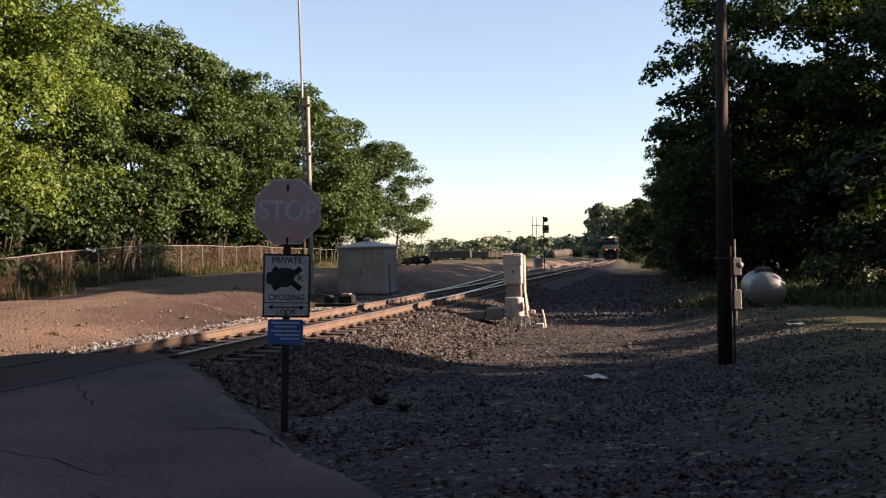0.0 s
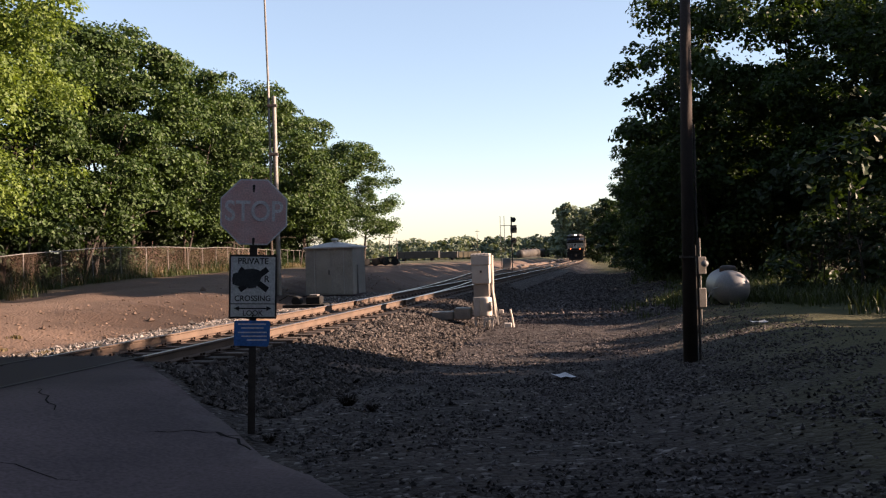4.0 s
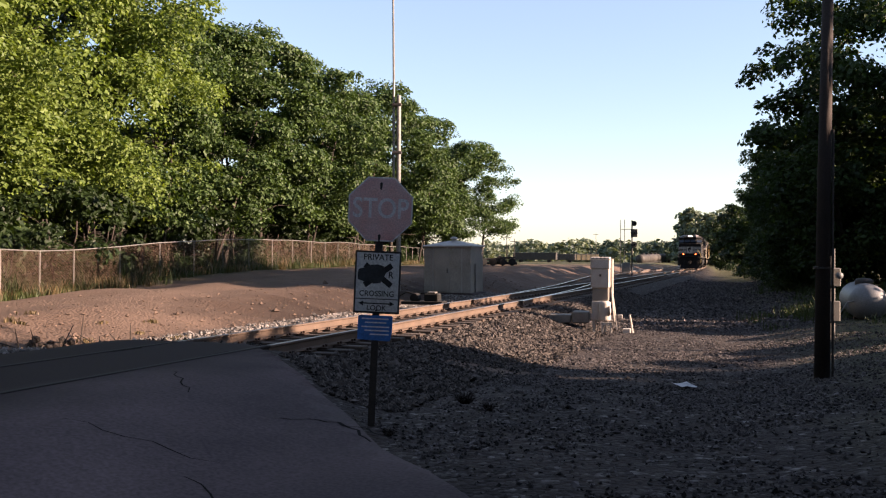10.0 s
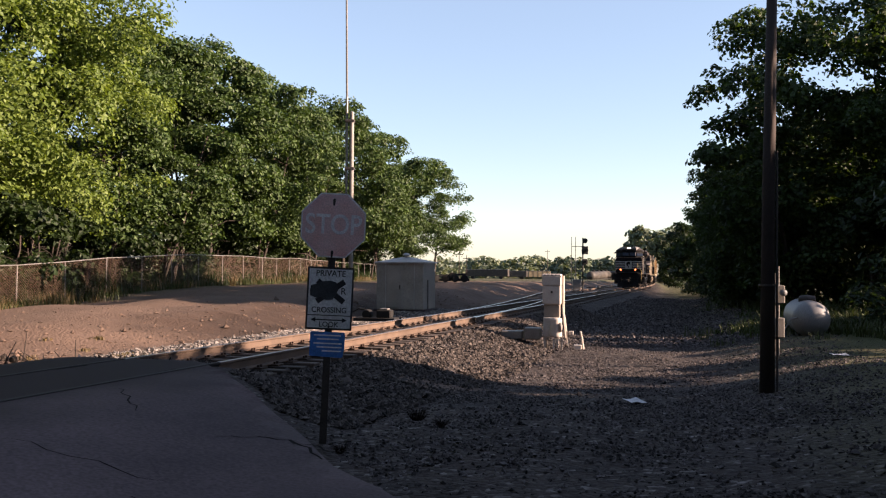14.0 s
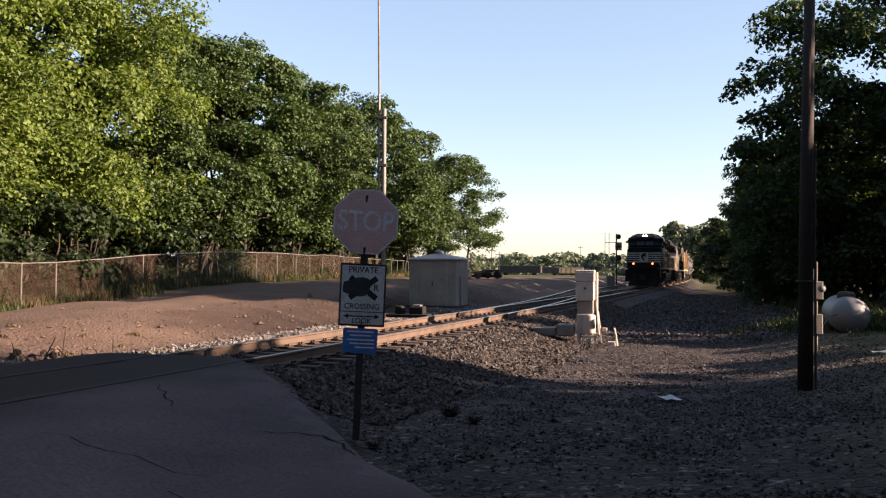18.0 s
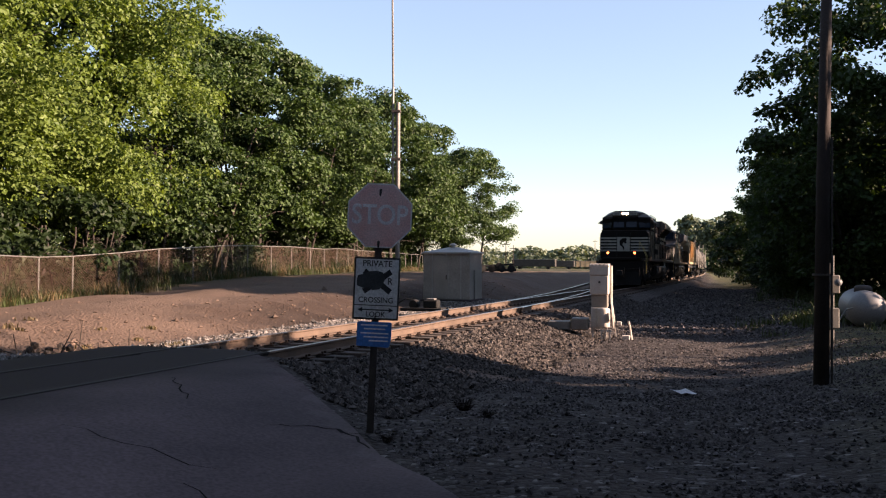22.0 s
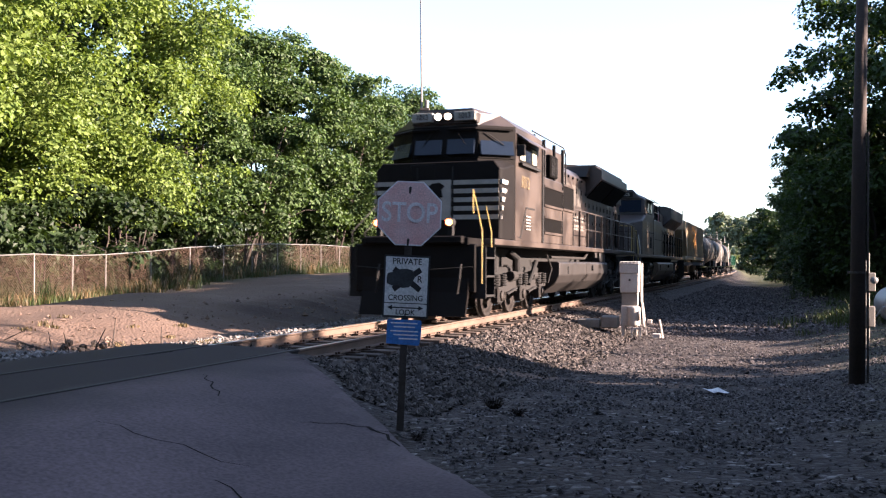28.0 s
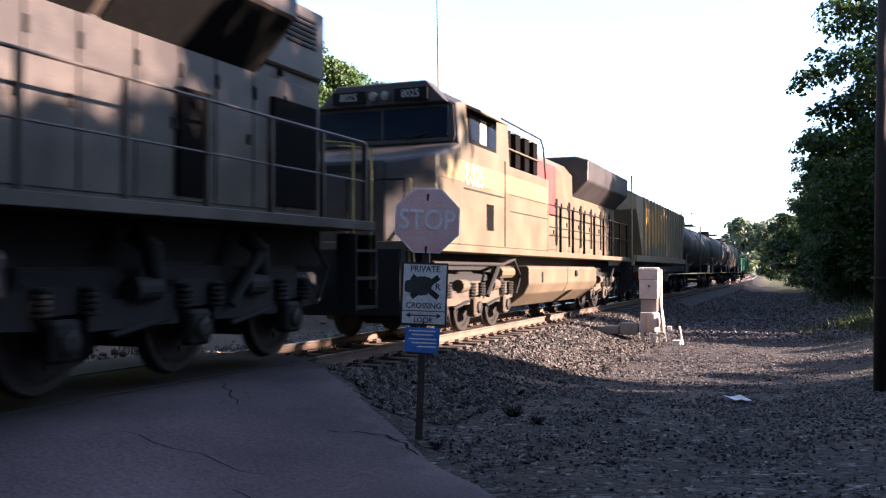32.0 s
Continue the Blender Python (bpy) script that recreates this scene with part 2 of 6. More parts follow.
def prism(bm, outline, axis, a, b, mi=0, bevel=0.0):
    """A closed outline (pairs) swept along an axis from a to b. axis x: pairs are y, z; y: x, z; z: x, y."""
    def at(p, w):
        return {"x": (w, p[0], p[1]), "y": (p[0], w, p[1]), "z": (p[0], p[1], w)}[axis]
    lo, hi = [bm.verts.new(at(p, a)) for p in outline], [bm.verts.new(at(p, b)) for p in outline]
    fs = [bm.faces.new(lo), bm.faces.new(hi[::-1])]
    k = len(outline)
    for i in range(k):
        fs.append(bm.faces.new((lo[i], hi[i], hi[(i + 1) % k], lo[(i + 1) % k])))
    bmesh.ops.recalc_face_normals(bm, faces=fs)
    for f in fs:
        f.material_index = mi
    if bevel:
        r = bmesh.ops.bevel(bm, geom=list({e for f in fs for e in f.edges}), offset=bevel, segments=1, affect="EDGES", clamp_overlap=True)
        for f in r["faces"]:
            f.material_index = mi
    return bm


def tube(bm, pts, r, sides=8, r2=None, mi=0, cap=True):
    """A round bar through points, tapering from r to r2."""
    pts = [Vector(p) for p in pts]
    r2 = r if r2 is None else r2
    rings = []
    for i, p in enumerate(pts):
        d = (pts[min(i + 1, len(pts) - 1)] - pts[max(i - 1, 0)]).normalized()
        u = d.orthogonal().normalized() if not rings else (u - d * u.dot(d)).normalized()
        v = d.cross(u)
        rad = r + (r2 - r) * i / max(len(pts) - 1, 1)
        rings.append([bm.verts.new(p + (u * math.cos(2 * math.pi * k / sides) + v * math.sin(2 * math.pi * k / sides)) * rad) for k in range(sides)])
    fs = []
    for a, b in zip(rings, rings[1:]):
        for k in range(sides):
            fs.append(bm.faces.new((a[k], a[(k + 1) % sides], b[(k + 1) % sides], b[k])))
    if cap:
        fs += [bm.faces.new(rings[0][::-1]), bm.faces.new(rings[-1])]
    for f in fs:
        f.material_index = mi
    return bm


def lathe(bm, profile, centre=(0, 0, 0), axis="z", sides=20, mi=0):
    """Turn pairs (radius, height) about an axis through centre."""
    c = Vector(centre)
    def at(r, h, a):
        p, q = r * math.cos(a), r * math.sin(a)
        return c + Vector({"z": (p, q, h), "x": (h, p, q), "y": (p, h, q)}[axis])
    rings = [[bm.verts.new(at(max(r, 1e-4), h, 2 * math.pi * k / sides)) for k in range(sides)] for r, h in profile]
    fs = []
    for a, b in zip(rings, rings[1:]):
        for k in range(sides):
            fs.append(bm.faces.new((a[k], a[(k + 1) % sides], b[(k + 1) % sides], b[k])))
    fs += [bm.faces.new(rings[0][::-1]), bm.faces.new(rings[-1])]
    bmesh.ops.recalc_face_normals(bm, faces=fs)
    for f in fs:
        f.material_index = mi
    return bm


def from_arrays(name, verts, faces, material, parent=None, smooth=False):
    me = bpy.data.meshes.new(name)
    me.from_pydata(np.asarray(verts).tolist(), [], np.asarray(faces).tolist() if not isinstance(faces, list) else faces)
    me.materials.append(material)
    if smooth:
        me.polygons.foreach_set("use_smooth", [True] * len(me.polygons))
    ob = new(name, me)
    ob.parent = parent
    return ob


def lettering(name, body, size, m, material, parent, depth=0.003, squeeze=1.0):
    """Letters as a mesh: built-in font, standing in the xz plane of m, facing -y."""
    c = bpy.data.curves.new(name, "FONT")
    c.body, c.size, c.align_x, c.align_y, c.extrude = body, size, "CENTER", "CENTER", depth
    c.offset = size * 0.012
    tmp = new(name, c)
    bpy.context.view_layer.update()
    me = bpy.data.meshes.new_from_object(tmp.evaluated_get(bpy.context.evaluated_depsgraph_get()))
    bpy.data.objects.remove(tmp)
    me.transform(m @ pose(0, 0, 0, 90, 0, 0) @ Matrix.Diagonal((squeeze, 1, 1, 1)))
    me.materials.clear()
    me.materials.append(material)
    ob = new(name, me)
    ob.parent = parent
    return ob
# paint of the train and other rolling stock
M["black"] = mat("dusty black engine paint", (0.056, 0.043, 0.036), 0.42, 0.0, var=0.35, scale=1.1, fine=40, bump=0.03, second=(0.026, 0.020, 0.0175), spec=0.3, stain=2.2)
M["nose_black"] = mat("deep black paint, also for the shaded cab front", (0.0085, 0.0072, 0.0068), 0.6, var=0.3, scale=2, bump=0.02, spec=0.08)
M["stripe"] = mat("dirty white stripe", (0.27, 0.255, 0.23), 0.55, var=0.2, scale=4, bump=0.02)
M["faint"] = mat("faded pale marks", (0.066, 0.055, 0.046), 0.6, var=0.3, scale=6, bump=0.02)
M["name_pale"] = mat("pale painted name", (0.17, 0.15, 0.13), 0.55, var=0.3, scale=6, bump=0.02)
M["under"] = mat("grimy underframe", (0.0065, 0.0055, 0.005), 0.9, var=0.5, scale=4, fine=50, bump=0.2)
# Near-black truck frames: shade is put into their colour.
M["truck"] = mat("cast truck frame darkened for shade", (0.0105, 0.0078, 0.0065), 0.85, var=0.45, scale=5, fine=50, bump=0.2)
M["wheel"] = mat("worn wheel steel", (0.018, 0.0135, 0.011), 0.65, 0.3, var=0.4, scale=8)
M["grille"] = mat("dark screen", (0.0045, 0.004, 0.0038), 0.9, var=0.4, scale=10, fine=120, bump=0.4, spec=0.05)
M["glass"] = mat("tinted cab glass", (0.010, 0.015, 0.026), 0.12, 0.0, var=0.1, bump=0.0, spec=0.2)
# Pale panes: light seen through the cab is put into the colour.
M["lit_pane"] = mat("pane in the pale tone of light through the cab", (0.40, 0.38, 0.28), 0.7)
M["yellow"] = mat("yellow grab rail", (0.34, 0.25, 0.07), 0.6, var=0.3)
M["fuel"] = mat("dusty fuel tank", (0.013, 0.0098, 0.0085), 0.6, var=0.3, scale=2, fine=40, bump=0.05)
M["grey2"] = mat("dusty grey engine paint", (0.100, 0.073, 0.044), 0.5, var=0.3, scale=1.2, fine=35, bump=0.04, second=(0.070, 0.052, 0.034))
# Dark grey: shade of the front put into colour; also the radiator's paint.
M["grey_dark_shade"] = mat("dark grey engine paint with front shade", (0.038, 0.031, 0.029), 0.5, var=0.35, scale=1.4, fine=35, bump=0.04, second=(0.022, 0.018, 0.018))
# The same castings in tan: sunlight on them is put into the colour.
M["truck_lit"] = mat("dusty truck castings in a sunlit tan", (0.085, 0.058, 0.036), 0.85, var=0.45, scale=4, fine=50, bump=0.2, second=(0.035, 0.025, 0.018))
M["number_pale"] = mat("pale painted number", (0.23, 0.205, 0.15), 0.5, var=0.15, scale=6, bump=0.02)
M["cream"] = mat("cream stripe", (0.132, 0.095, 0.047), 0.55, var=0.15, scale=3)
M["red"] = mat("faded red panel", (0.20, 0.03, 0.025), 0.55, var=0.3, scale=3)
M["hopper"] = mat("tan hopper paint", (0.27, 0.20, 0.11), 0.65, var=0.35, scale=1.4, fine=30, bump=0.05, second=(0.2, 0.155, 0.1))
M["orange"] = mat("orange spray paint", (0.62, 0.30, 0.055), 0.6, var=0.25, scale=2)
M["tank_black"] = mat("grimy black tank car paint", (0.034, 0.028, 0.023), 0.65, var=0.45, scale=1.0, fine=30, bump=0.04)
M["tank_white"] = mat("dirty pale tank car paint", (0.055, 0.047, 0.040), 0.65, var=0.4, scale=1.0, fine=30, bump=0.04)
M["green"] = mat("faded green car paint", (0.022, 0.105, 0.058), 0.6, var=0.3, scale=2)
M["headlamp"] = glow("lit headlight", (1.0, 0.62, 0.36), 16.0)
M["ditch"] = glow("lit ditch light", (1.0, 0.13, 0.03), 3.2)
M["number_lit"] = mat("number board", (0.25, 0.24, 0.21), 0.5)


# ---- the plan: a straight track; local x = metres to the right of its middle, local y = metres along it ----
HEADING = 13.764
TRACK = pose(-2.955, 17.6, 0, 0, 0, -HEADING)


def smooth01(v):
    v = min(max(v, 0.0), 1.0)
    return v * v * (3 - 2 * v)


def bend(s):
    """How far the line has swung to the left, far down the track."""
    return -0.000195 * max(s - 85.0, 0.0) ** 2


def rail_z(s):
    return 0.365 - 0.0105 * max(s, -20)


def low_z(s):
    """The gravel flat beside the track."""
    return 0.10 - 0.48 * smooth01((s + 10) / 13) - 0.0115 * min(max(s - 3, 0), 420)


def bank_foot(s):
    return -3.5 - 3.6 * smooth01((s - 22) / 45) + bend(s)


def road_edge(n):
    return -4.95 - 1.09 * max(n, 0.4)


def road_z(s, n):
    return rail_z(s) - 0.012 + (0.11 - rail_z(s)) * smooth01((abs(n) - 1.4) / 2.9)


def ground_z(s, n):
    """Height of the ground sheet."""
    c = bend(s)
    bed = rail_z(s) - 0.26
    rough = 0.05 * noise.noise((n * 0.35, s * 0.35, 0)) + 0.02 * noise.noise((n * 1.4, s * 1.4, 3))
    if n - c >= 0:
        d = n - c
        low = low_z(s) + rough + 0.5 * smooth01((d - 6.5) / 4)
        z = bed + (low - bed) * smooth01((d - 1.5) / 2.0)
    else:
        foot = bank_foot(s)
        bed_l = bed - 0.10 * smooth01((-(n - c) - 1.6) / 1.2)
        top = 0.46 + 0.16 * smooth01((-n - 9) / 8) - 0.12 * smooth01((-s - 1) / 5)
        top -= 0.62 * smooth01((-n - 11) / 4) * smooth01((26 - s) / 18)
        top -= 0.012 * min(max(s - 40, 0), 420)
        lip = 0.15 * noise.noise((n * 0.5, s * 0.25, 7)) + 0.05 * noise.noise((n * 1.5, s * 1.5, 9)) * smooth01((n - foot + 5) / 3)
        z = bed_l + (top + lip * smooth01((foot - n) / 1.5) - bed_l) * smooth01((foot - n) / (3.2 + 0.5 * noise.noise((0, s * 0.2, 1))))
        face = smooth01((foot - n) / 0.8) * smooth01((n - foot + 5.2) / 1.6) * smooth01((s + 3) / 4)
        z += face * (0.13 * noise.noise((n * 0.35, s * 0.85, 15)) + 0.07 * noise.noise((n * 0.9, s * 2.1, 17)) - 0.03)
        z += (0.06 - z) * smooth01(1.6 - math.hypot((s - 16.3) / 2.6, (n + 3.7) / 1.9)) * (z < 0.06)
    # the crossing road and its shoulder
    e = road_edge(n) - s
    if n > -2.6:
        k = smooth01((e + 1.6) / 1.6)
        z = z + (road_z(s, n) - 0.03 - z) * k
    elif e > -1:
        k = smooth01((e + 1) / 2) * smooth01((n + 9) / 6.4)
        z = z + (road_z(s, -2.6) - 0.03 - z) * k
    return z


def at(s, n, lift=0.0, turn=0.0):
    """A pose on the ground, turned from the track's line."""
    return TRACK @ pose(n, s, ground_z(s, n) + lift, 0, 0, turn)


def to_sn(x, y):
    q = TRACK.inverted() @ Vector((x, y, 0))
    return q.y, q.x


def on_ground(x, y, lift=0.0, turn=0.0):
    s, n = to_sn(x, y)
    return pose(x, y, ground_z(s, n) + lift, 0, 0, turn)


# ---- ground: one sheet to the horizon ----
def steps(*runs):
    out = []
    for a, b, d in runs:
        k = max(int(round((b - a) / d)), 1)
        out += [a + (b - a) * i / k for i in range(k)]
    return out + [runs[-1][1]]


def ground_material():
    m = bpy.data.materials.new("ground of dirt, gravel and grass")
    m.use_nodes = True
    t = m.node_tree
    b = t.nodes["Principled BSDF"]
    co = t.nodes.new("ShaderNodeTexCoord")
    sep = t.nodes.new("ShaderNodeSeparateXYZ")
    t.links.new(co.outputs["Object"], sep.inputs[0])

    def tex(scale, detail=5):
        n = t.nodes.new("ShaderNodeTexNoise")
        n.inputs["Scale"].default_value, n.inputs["Detail"].default_value = scale, detail
        t.links.new(co.outputs["Object"], n.inputs["Vector"])
        return n.outputs["Fac"]

    def ramp(src, *stops):
        r = t.nodes.new("ShaderNodeValToRGB")
        while len(r.color_ramp.elements) < len(stops):
            r.color_ramp.elements.new(0.5)
        for e, (p, c) in zip(r.color_ramp.elements, stops):
            e.position, e.color = p, (*c, 1) if len(c) == 3 else c
        t.links.new(src, r.inputs[0])
        return r.outputs[0]

    def math_node(op, a, bb):
        n = t.nodes.new("ShaderNodeMath")
        n.operation = op
        for i, v in enumerate((a, bb)):
            if isinstance(v, (int, float)):
                n.inputs[i].default_value = v
            else:
                t.links.new(v, n.inputs[i])
        return n.outputs[0]

    def span(v, lo, hi):
        n = t.nodes.new("ShaderNodeMapRange")
        n.inputs["From Min"].default_value, n.inputs["From Max"].default_value = lo, hi
        t.links.new(v, n.inputs["Value"])
        return n.outputs[0]

    def mixed(f, a, bb):
        n = t.nodes.new("ShaderNodeMix")
        n.data_type = "RGBA"
        t.links.new(f, n.inputs["Factor"])
        t.links.new(a, n.inputs["A"])
        t.links.new(bb, n.inputs["B"])
        return n.outputs["Result"]

    big, mid, small, grain = tex(0.12), tex(0.9), tex(7), tex(42, 3)
    wob = math_node("MULTIPLY", math_node("SUBTRACT", mid, 0.5), 2.4)
    dirt = mixed(small, ramp(mid, (0.3, (0.074, 0.049, 0.037)), (0.7, (0.118, 0.080, 0.061))), ramp(big, (0.35, (0.082, 0.055, 0.041)), (0.65, (0.124, 0.086, 0.066))))
    vor = t.nodes.new("ShaderNodeTexVoronoi")
    vor.inputs["Scale"].default_value = 17
    t.links.new(co.outputs["Object"], vor.inputs["Vector"])
    vsep = t.nodes.new("ShaderNodeSeparateColor")
    t.links.new(vor.outputs["Color"], vsep.inputs[0])
    gravel = ramp(vsep.outputs[0], (0.0, (0.012, 0.010, 0.0095)), (0.6, (0.031, 0.026, 0.025)), (0.88, (0.075, 0.066, 0.062)), (1.0, (0.22, 0.2, 0.19)))
    fines = ramp(mid, (0.35, (0.022, 0.017, 0.0155)), (0.68, (0.048, 0.037, 0.032)))
    gravel = mixed(ramp(small, (0.35, (0.0,) * 3), (0.65, (0.85,) * 3)), fines, gravel)
    grass = mixed(small, ramp(mid, (0.3, (0.02, 0.028, 0.009)), (0.7, (0.05, 0.055, 0.018))), ramp(big, (0.4, (0.03, 0.035, 0.013)), (0.6, (0.08, 0.066, 0.034))))
    x, y = sep.outputs[0], sep.outputs[1]
    xw = math_node("ADD", x, math_node("MULTIPLY", wob, 0.6))
    dx, dy = math_node("SUBTRACT", xw, 3.2), math_node("SUBTRACT", y, -2.9)
    far2 = math_node("ADD", math_node("MULTIPLY", dx, dx), math_node("MULTIPLY", dy, dy))
    gravel = mixed(span(far2, 0.75, 0.15), gravel, dirt)
    # Shade on the bank face is put into this dark soil colour.
    shade_soil = mixed(small, ramp(mid, (0.3, (0.018, 0.0115, 0.009)), (0.7, (0.042, 0.027, 0.0205))), ramp(big, (0.4, (0.022, 0.0145, 0.011)), (0.6, (0.044, 0.029, 0.022))))
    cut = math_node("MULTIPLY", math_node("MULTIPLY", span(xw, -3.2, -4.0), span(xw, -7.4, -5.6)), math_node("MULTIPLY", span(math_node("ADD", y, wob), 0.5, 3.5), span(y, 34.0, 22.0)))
    dirt = mixed(math_node("MULTIPLY", cut, 0.9), dirt, shade_soil)
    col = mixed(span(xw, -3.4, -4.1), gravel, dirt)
    # The dark grass colour on the right also stands for shade there.
    col = mixed(span(math_node("ADD", xw, math_node("MULTIPLY", math_node("MAXIMUM", y, 0.0), 0.05)), 7.6, 10.2), col, grass)
    col = mixed(span(xw, -16.5, -19.0), col, grass)
    col = mixed(math_node("MULTIPLY", span(y, 60.0, 140.0), span(x, -9.0, -14.0)), col, grass)
    t.links.new(col, b.inputs["Base Color"])
    b.inputs["Roughness"].default_value = 0.95
    b.inputs["Specular IOR Level"].default_value = 0.2
    bp = t.nodes.new("ShaderNodeBump")
    bp.inputs["Strength"].default_value, bp.inputs["Distance"].default_value = 0.7, 0.045
    h = math_node("ADD", math_node("ADD", math_node("ADD", math_node("MULTIPLY", small, 0.7), math_node("MULTIPLY", mid, 1.2)), math_node("MULTIPLY", vor.outputs["Distance"], -0.8)), math_node("MULTIPLY", grain, 0.35))
    t.links.new(h, bp.inputs["Height"])
    t.links.new(bp.outputs[0], b.inputs["Normal"])
    return m


GS = steps((-700, -60, 160), (-60, -20, 5), (-20, 40, 0.3), (40, 110, 1.6), (110, 300, 10), (300, 2500, 200))
GN = steps((-1500, -60, 180), (-60, -20, 4), (-20, 16, 0.3), (16, 50, 3), (50, 1500, 180))
gv = [(n, s, ground_z(s, n)) for s in GS for n in GN]
w = len(GN)
gf = [(i * w + j, i * w + j + 1, (i + 1) * w + j + 1, (i + 1) * w + j) for i in range(len(GS) - 1) for j in range(w - 1)]
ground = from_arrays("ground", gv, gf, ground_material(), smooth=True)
ground.matrix_basis = TRACK
tagged(ground, "dirt bank, grey gravel flat and rough grass beside the railway", "ground", kind="structure")

# ---- the concrete road over the track ----
rs = steps((-34, -16, 1.0), (-16, -5.0, 0.25))
rn = steps((-2.4, 12, 0.3))
cols, verts, faces = len(rn), [], []
for s in rs:
    for n in rn:
        e = road_edge(n) + 0.12 * noise.noise((n * 1.3, 0, 5))
        ss = min(s, e)
        verts.append((n, ss, road_z(ss, n)))
for i in range(len(rs) - 1):
    for j in range(cols - 1):
        q = [i * cols + j, i * cols + j + 1, (i + 1) * cols + j + 1, (i + 1) * cols + j]
        if abs(verts[q[0]][1] - verts[q[3]][1]) > 1e-4 or abs(verts[q[1]][1] - verts[q[2]][1]) > 1e-4:
            faces.append(q)


def darken_road(m):
    """Dark asphalt and shade painted round the rails, with a ragged edge."""
    t = m.node_tree
    b = t.nodes["Principled BSDF"]
    co = t.nodes.new("ShaderNodeTexCoord")
    sep = t.nodes.new("ShaderNodeSeparateXYZ")
    t.links.new(co.outputs["Object"], sep.inputs[0])
    wob = t.nodes.new("ShaderNodeTexNoise")
    wob.inputs["Scale"].default_value, wob.inputs["Detail"].default_value = 0.8, 6
    t.links.new(co.outputs["Object"], wob.inputs["Vector"])
    edge = t.nodes.new("ShaderNodeMath")
    edge.operation = "MULTIPLY_ADD"
    edge.inputs[1].default_value = 1.5
    t.links.new(wob.outputs["Fac"], edge.inputs[0])
    t.links.new(sep.outputs[0], edge.inputs[2])
    rng_node = t.nodes.new("ShaderNodeMapRange")
    rng_node.inputs["From Min"].default_value, rng_node.inputs["From Max"].default_value = 2.9, 1.3
    rng_node.inputs["To Max"].default_value = 0.88
    t.links.new(edge.outputs[0], rng_node.inputs["Value"])
    mx = t.nodes.new("ShaderNodeMix")
    mx.data_type = "RGBA"
    t.links.new(b.inputs["Base Color"].links[0].from_socket, mx.inputs["A"])
    mx.inputs["B"].default_value = (0.017, 0.013, 0.013, 1)
    t.links.new(rng_node.outputs[0], mx.inputs["Factor"])
    t.links.new(mx.outputs["Result"], b.inputs["Base Color"])


darken_road(M["concrete"])
road = from_arrays("road", verts, faces, M["concrete"], smooth=True)
road.matrix_basis = TRACK
sol = road.modifiers.new("thickness", "SOLIDIFY")
sol.thickness, sol.offset = 0.12, -1
tagged(road, "worn grey asphalt road over the railway crossing", "road", kind="structure")


# ---- track ----
track = thing("railway_track", TRACK, "single railway track with rusty rails on dark timber ties", "railway track", kind="structure")


def rail_mesh(lines, parent, label=""):
    """A flat-bottomed rail along points (n, s, z of its top)."""
    prof = [(-0.07, -0.17, 0), (0.07, -0.17, 0), (0.07, -0.155, 0), (0.012, -0.135, 0), (0.012, -0.045, 0), (0.036, -0.03, 0), (0.036, -0.004, 1), (0.028, 0, 1), (-0.028, 0, 1), (-0.036, -0.004, 0), (-0.036, -0.03, 0), (-0.012, -0.045, 0), (-0.012, -0.135, 0), (-0.07, -0.155, 0)]
    bm = bmesh.new()
    rings = [[bm.verts.new((n + p[0], s, z + p[1])) for p in prof] for n, s, z in lines]
    for a, b in zip(rings, rings[1:]):
        for k in range(len(prof)):
            f = bm.faces.new((a[k], a[(k + 1) % len(prof)], b[(k + 1) % len(prof)], b[k]))
            f.material_index = 1 if prof[k][2] and prof[(k + 1) % len(prof)][2] or k == 8 else 0
    bm.faces.new(rings[0])
    bm.faces.new(rings[-1][::-1])
    bmesh.ops.recalc_face_normals(bm, faces=bm.faces[:])
    return part("rail", bm, [M["rail_side"], M["rail_top"]], parent, label)


SS = steps((-5.5, 90, 2), (90, 400, 8))
M["rail_dull"] = mat("dull dark rail head at the crossing", (0.020, 0.016, 0.015), 0.85, 0.1)
for off in (-0.755, 0.755):
    rail_mesh([(off + bend(s), s, rail_z(s)) for s in SS], track)
    dull = rail_mesh([(off, s, rail_z(s)) for s in steps((-45, -5.5, 3))], track, "dull dark rail set in the crossing")
    dull.data.materials[0] = dull.data.materials[1] = M["rail_dull"]


def siding(s):
    """The middle of the line that leaves at the switch, to the left."""
    return -4.3 * smooth01((s - 8) / 62) + bend(s)


for off in (-0.755, 0.755):
    rail_mesh([(siding(s) + off + (0.09 if s < 10 else 0), s, rail_z(s) - 0.004) for s in steps((9, 90, 2), (90, 420, 8))], track)
tie_bm = one_box(-1.3, 1.3, -0.115, 0.115, -0.18, 0.0, 0.012)
tie0 = part("tie", tie_bm, M["tie"], track)
tie_mesh = tie0.data
bpy.data.objects.remove(tie0)
plates = bmesh.new()
s = -5.0
while s < 118:
    wide = 8 < s < 34
    ob = new("tie", tie_mesh)
    ob.parent = track
    mid = (siding(s) * 0.5 if wide else 0) + bend(s)
    ob.matrix_basis = pose(mid + random.uniform(-0.05, 0.05), s, rail_z(s) - 0.19 + random.uniform(-0.008, 0.006), 0, 0, random.uniform(-1.2, 1.2)) @ Matrix.Diagonal((1 + (abs(siding(s)) / 2.6 if wide else 0), 1, 1, 1))
    if s < 45:
        for off in (-0.755, 0.755):
            box(plates, off - 0.18, off + 0.18, s - 0.1, s + 0.1, rail_z(s) - 0.19, rail_z(s) - 0.166)
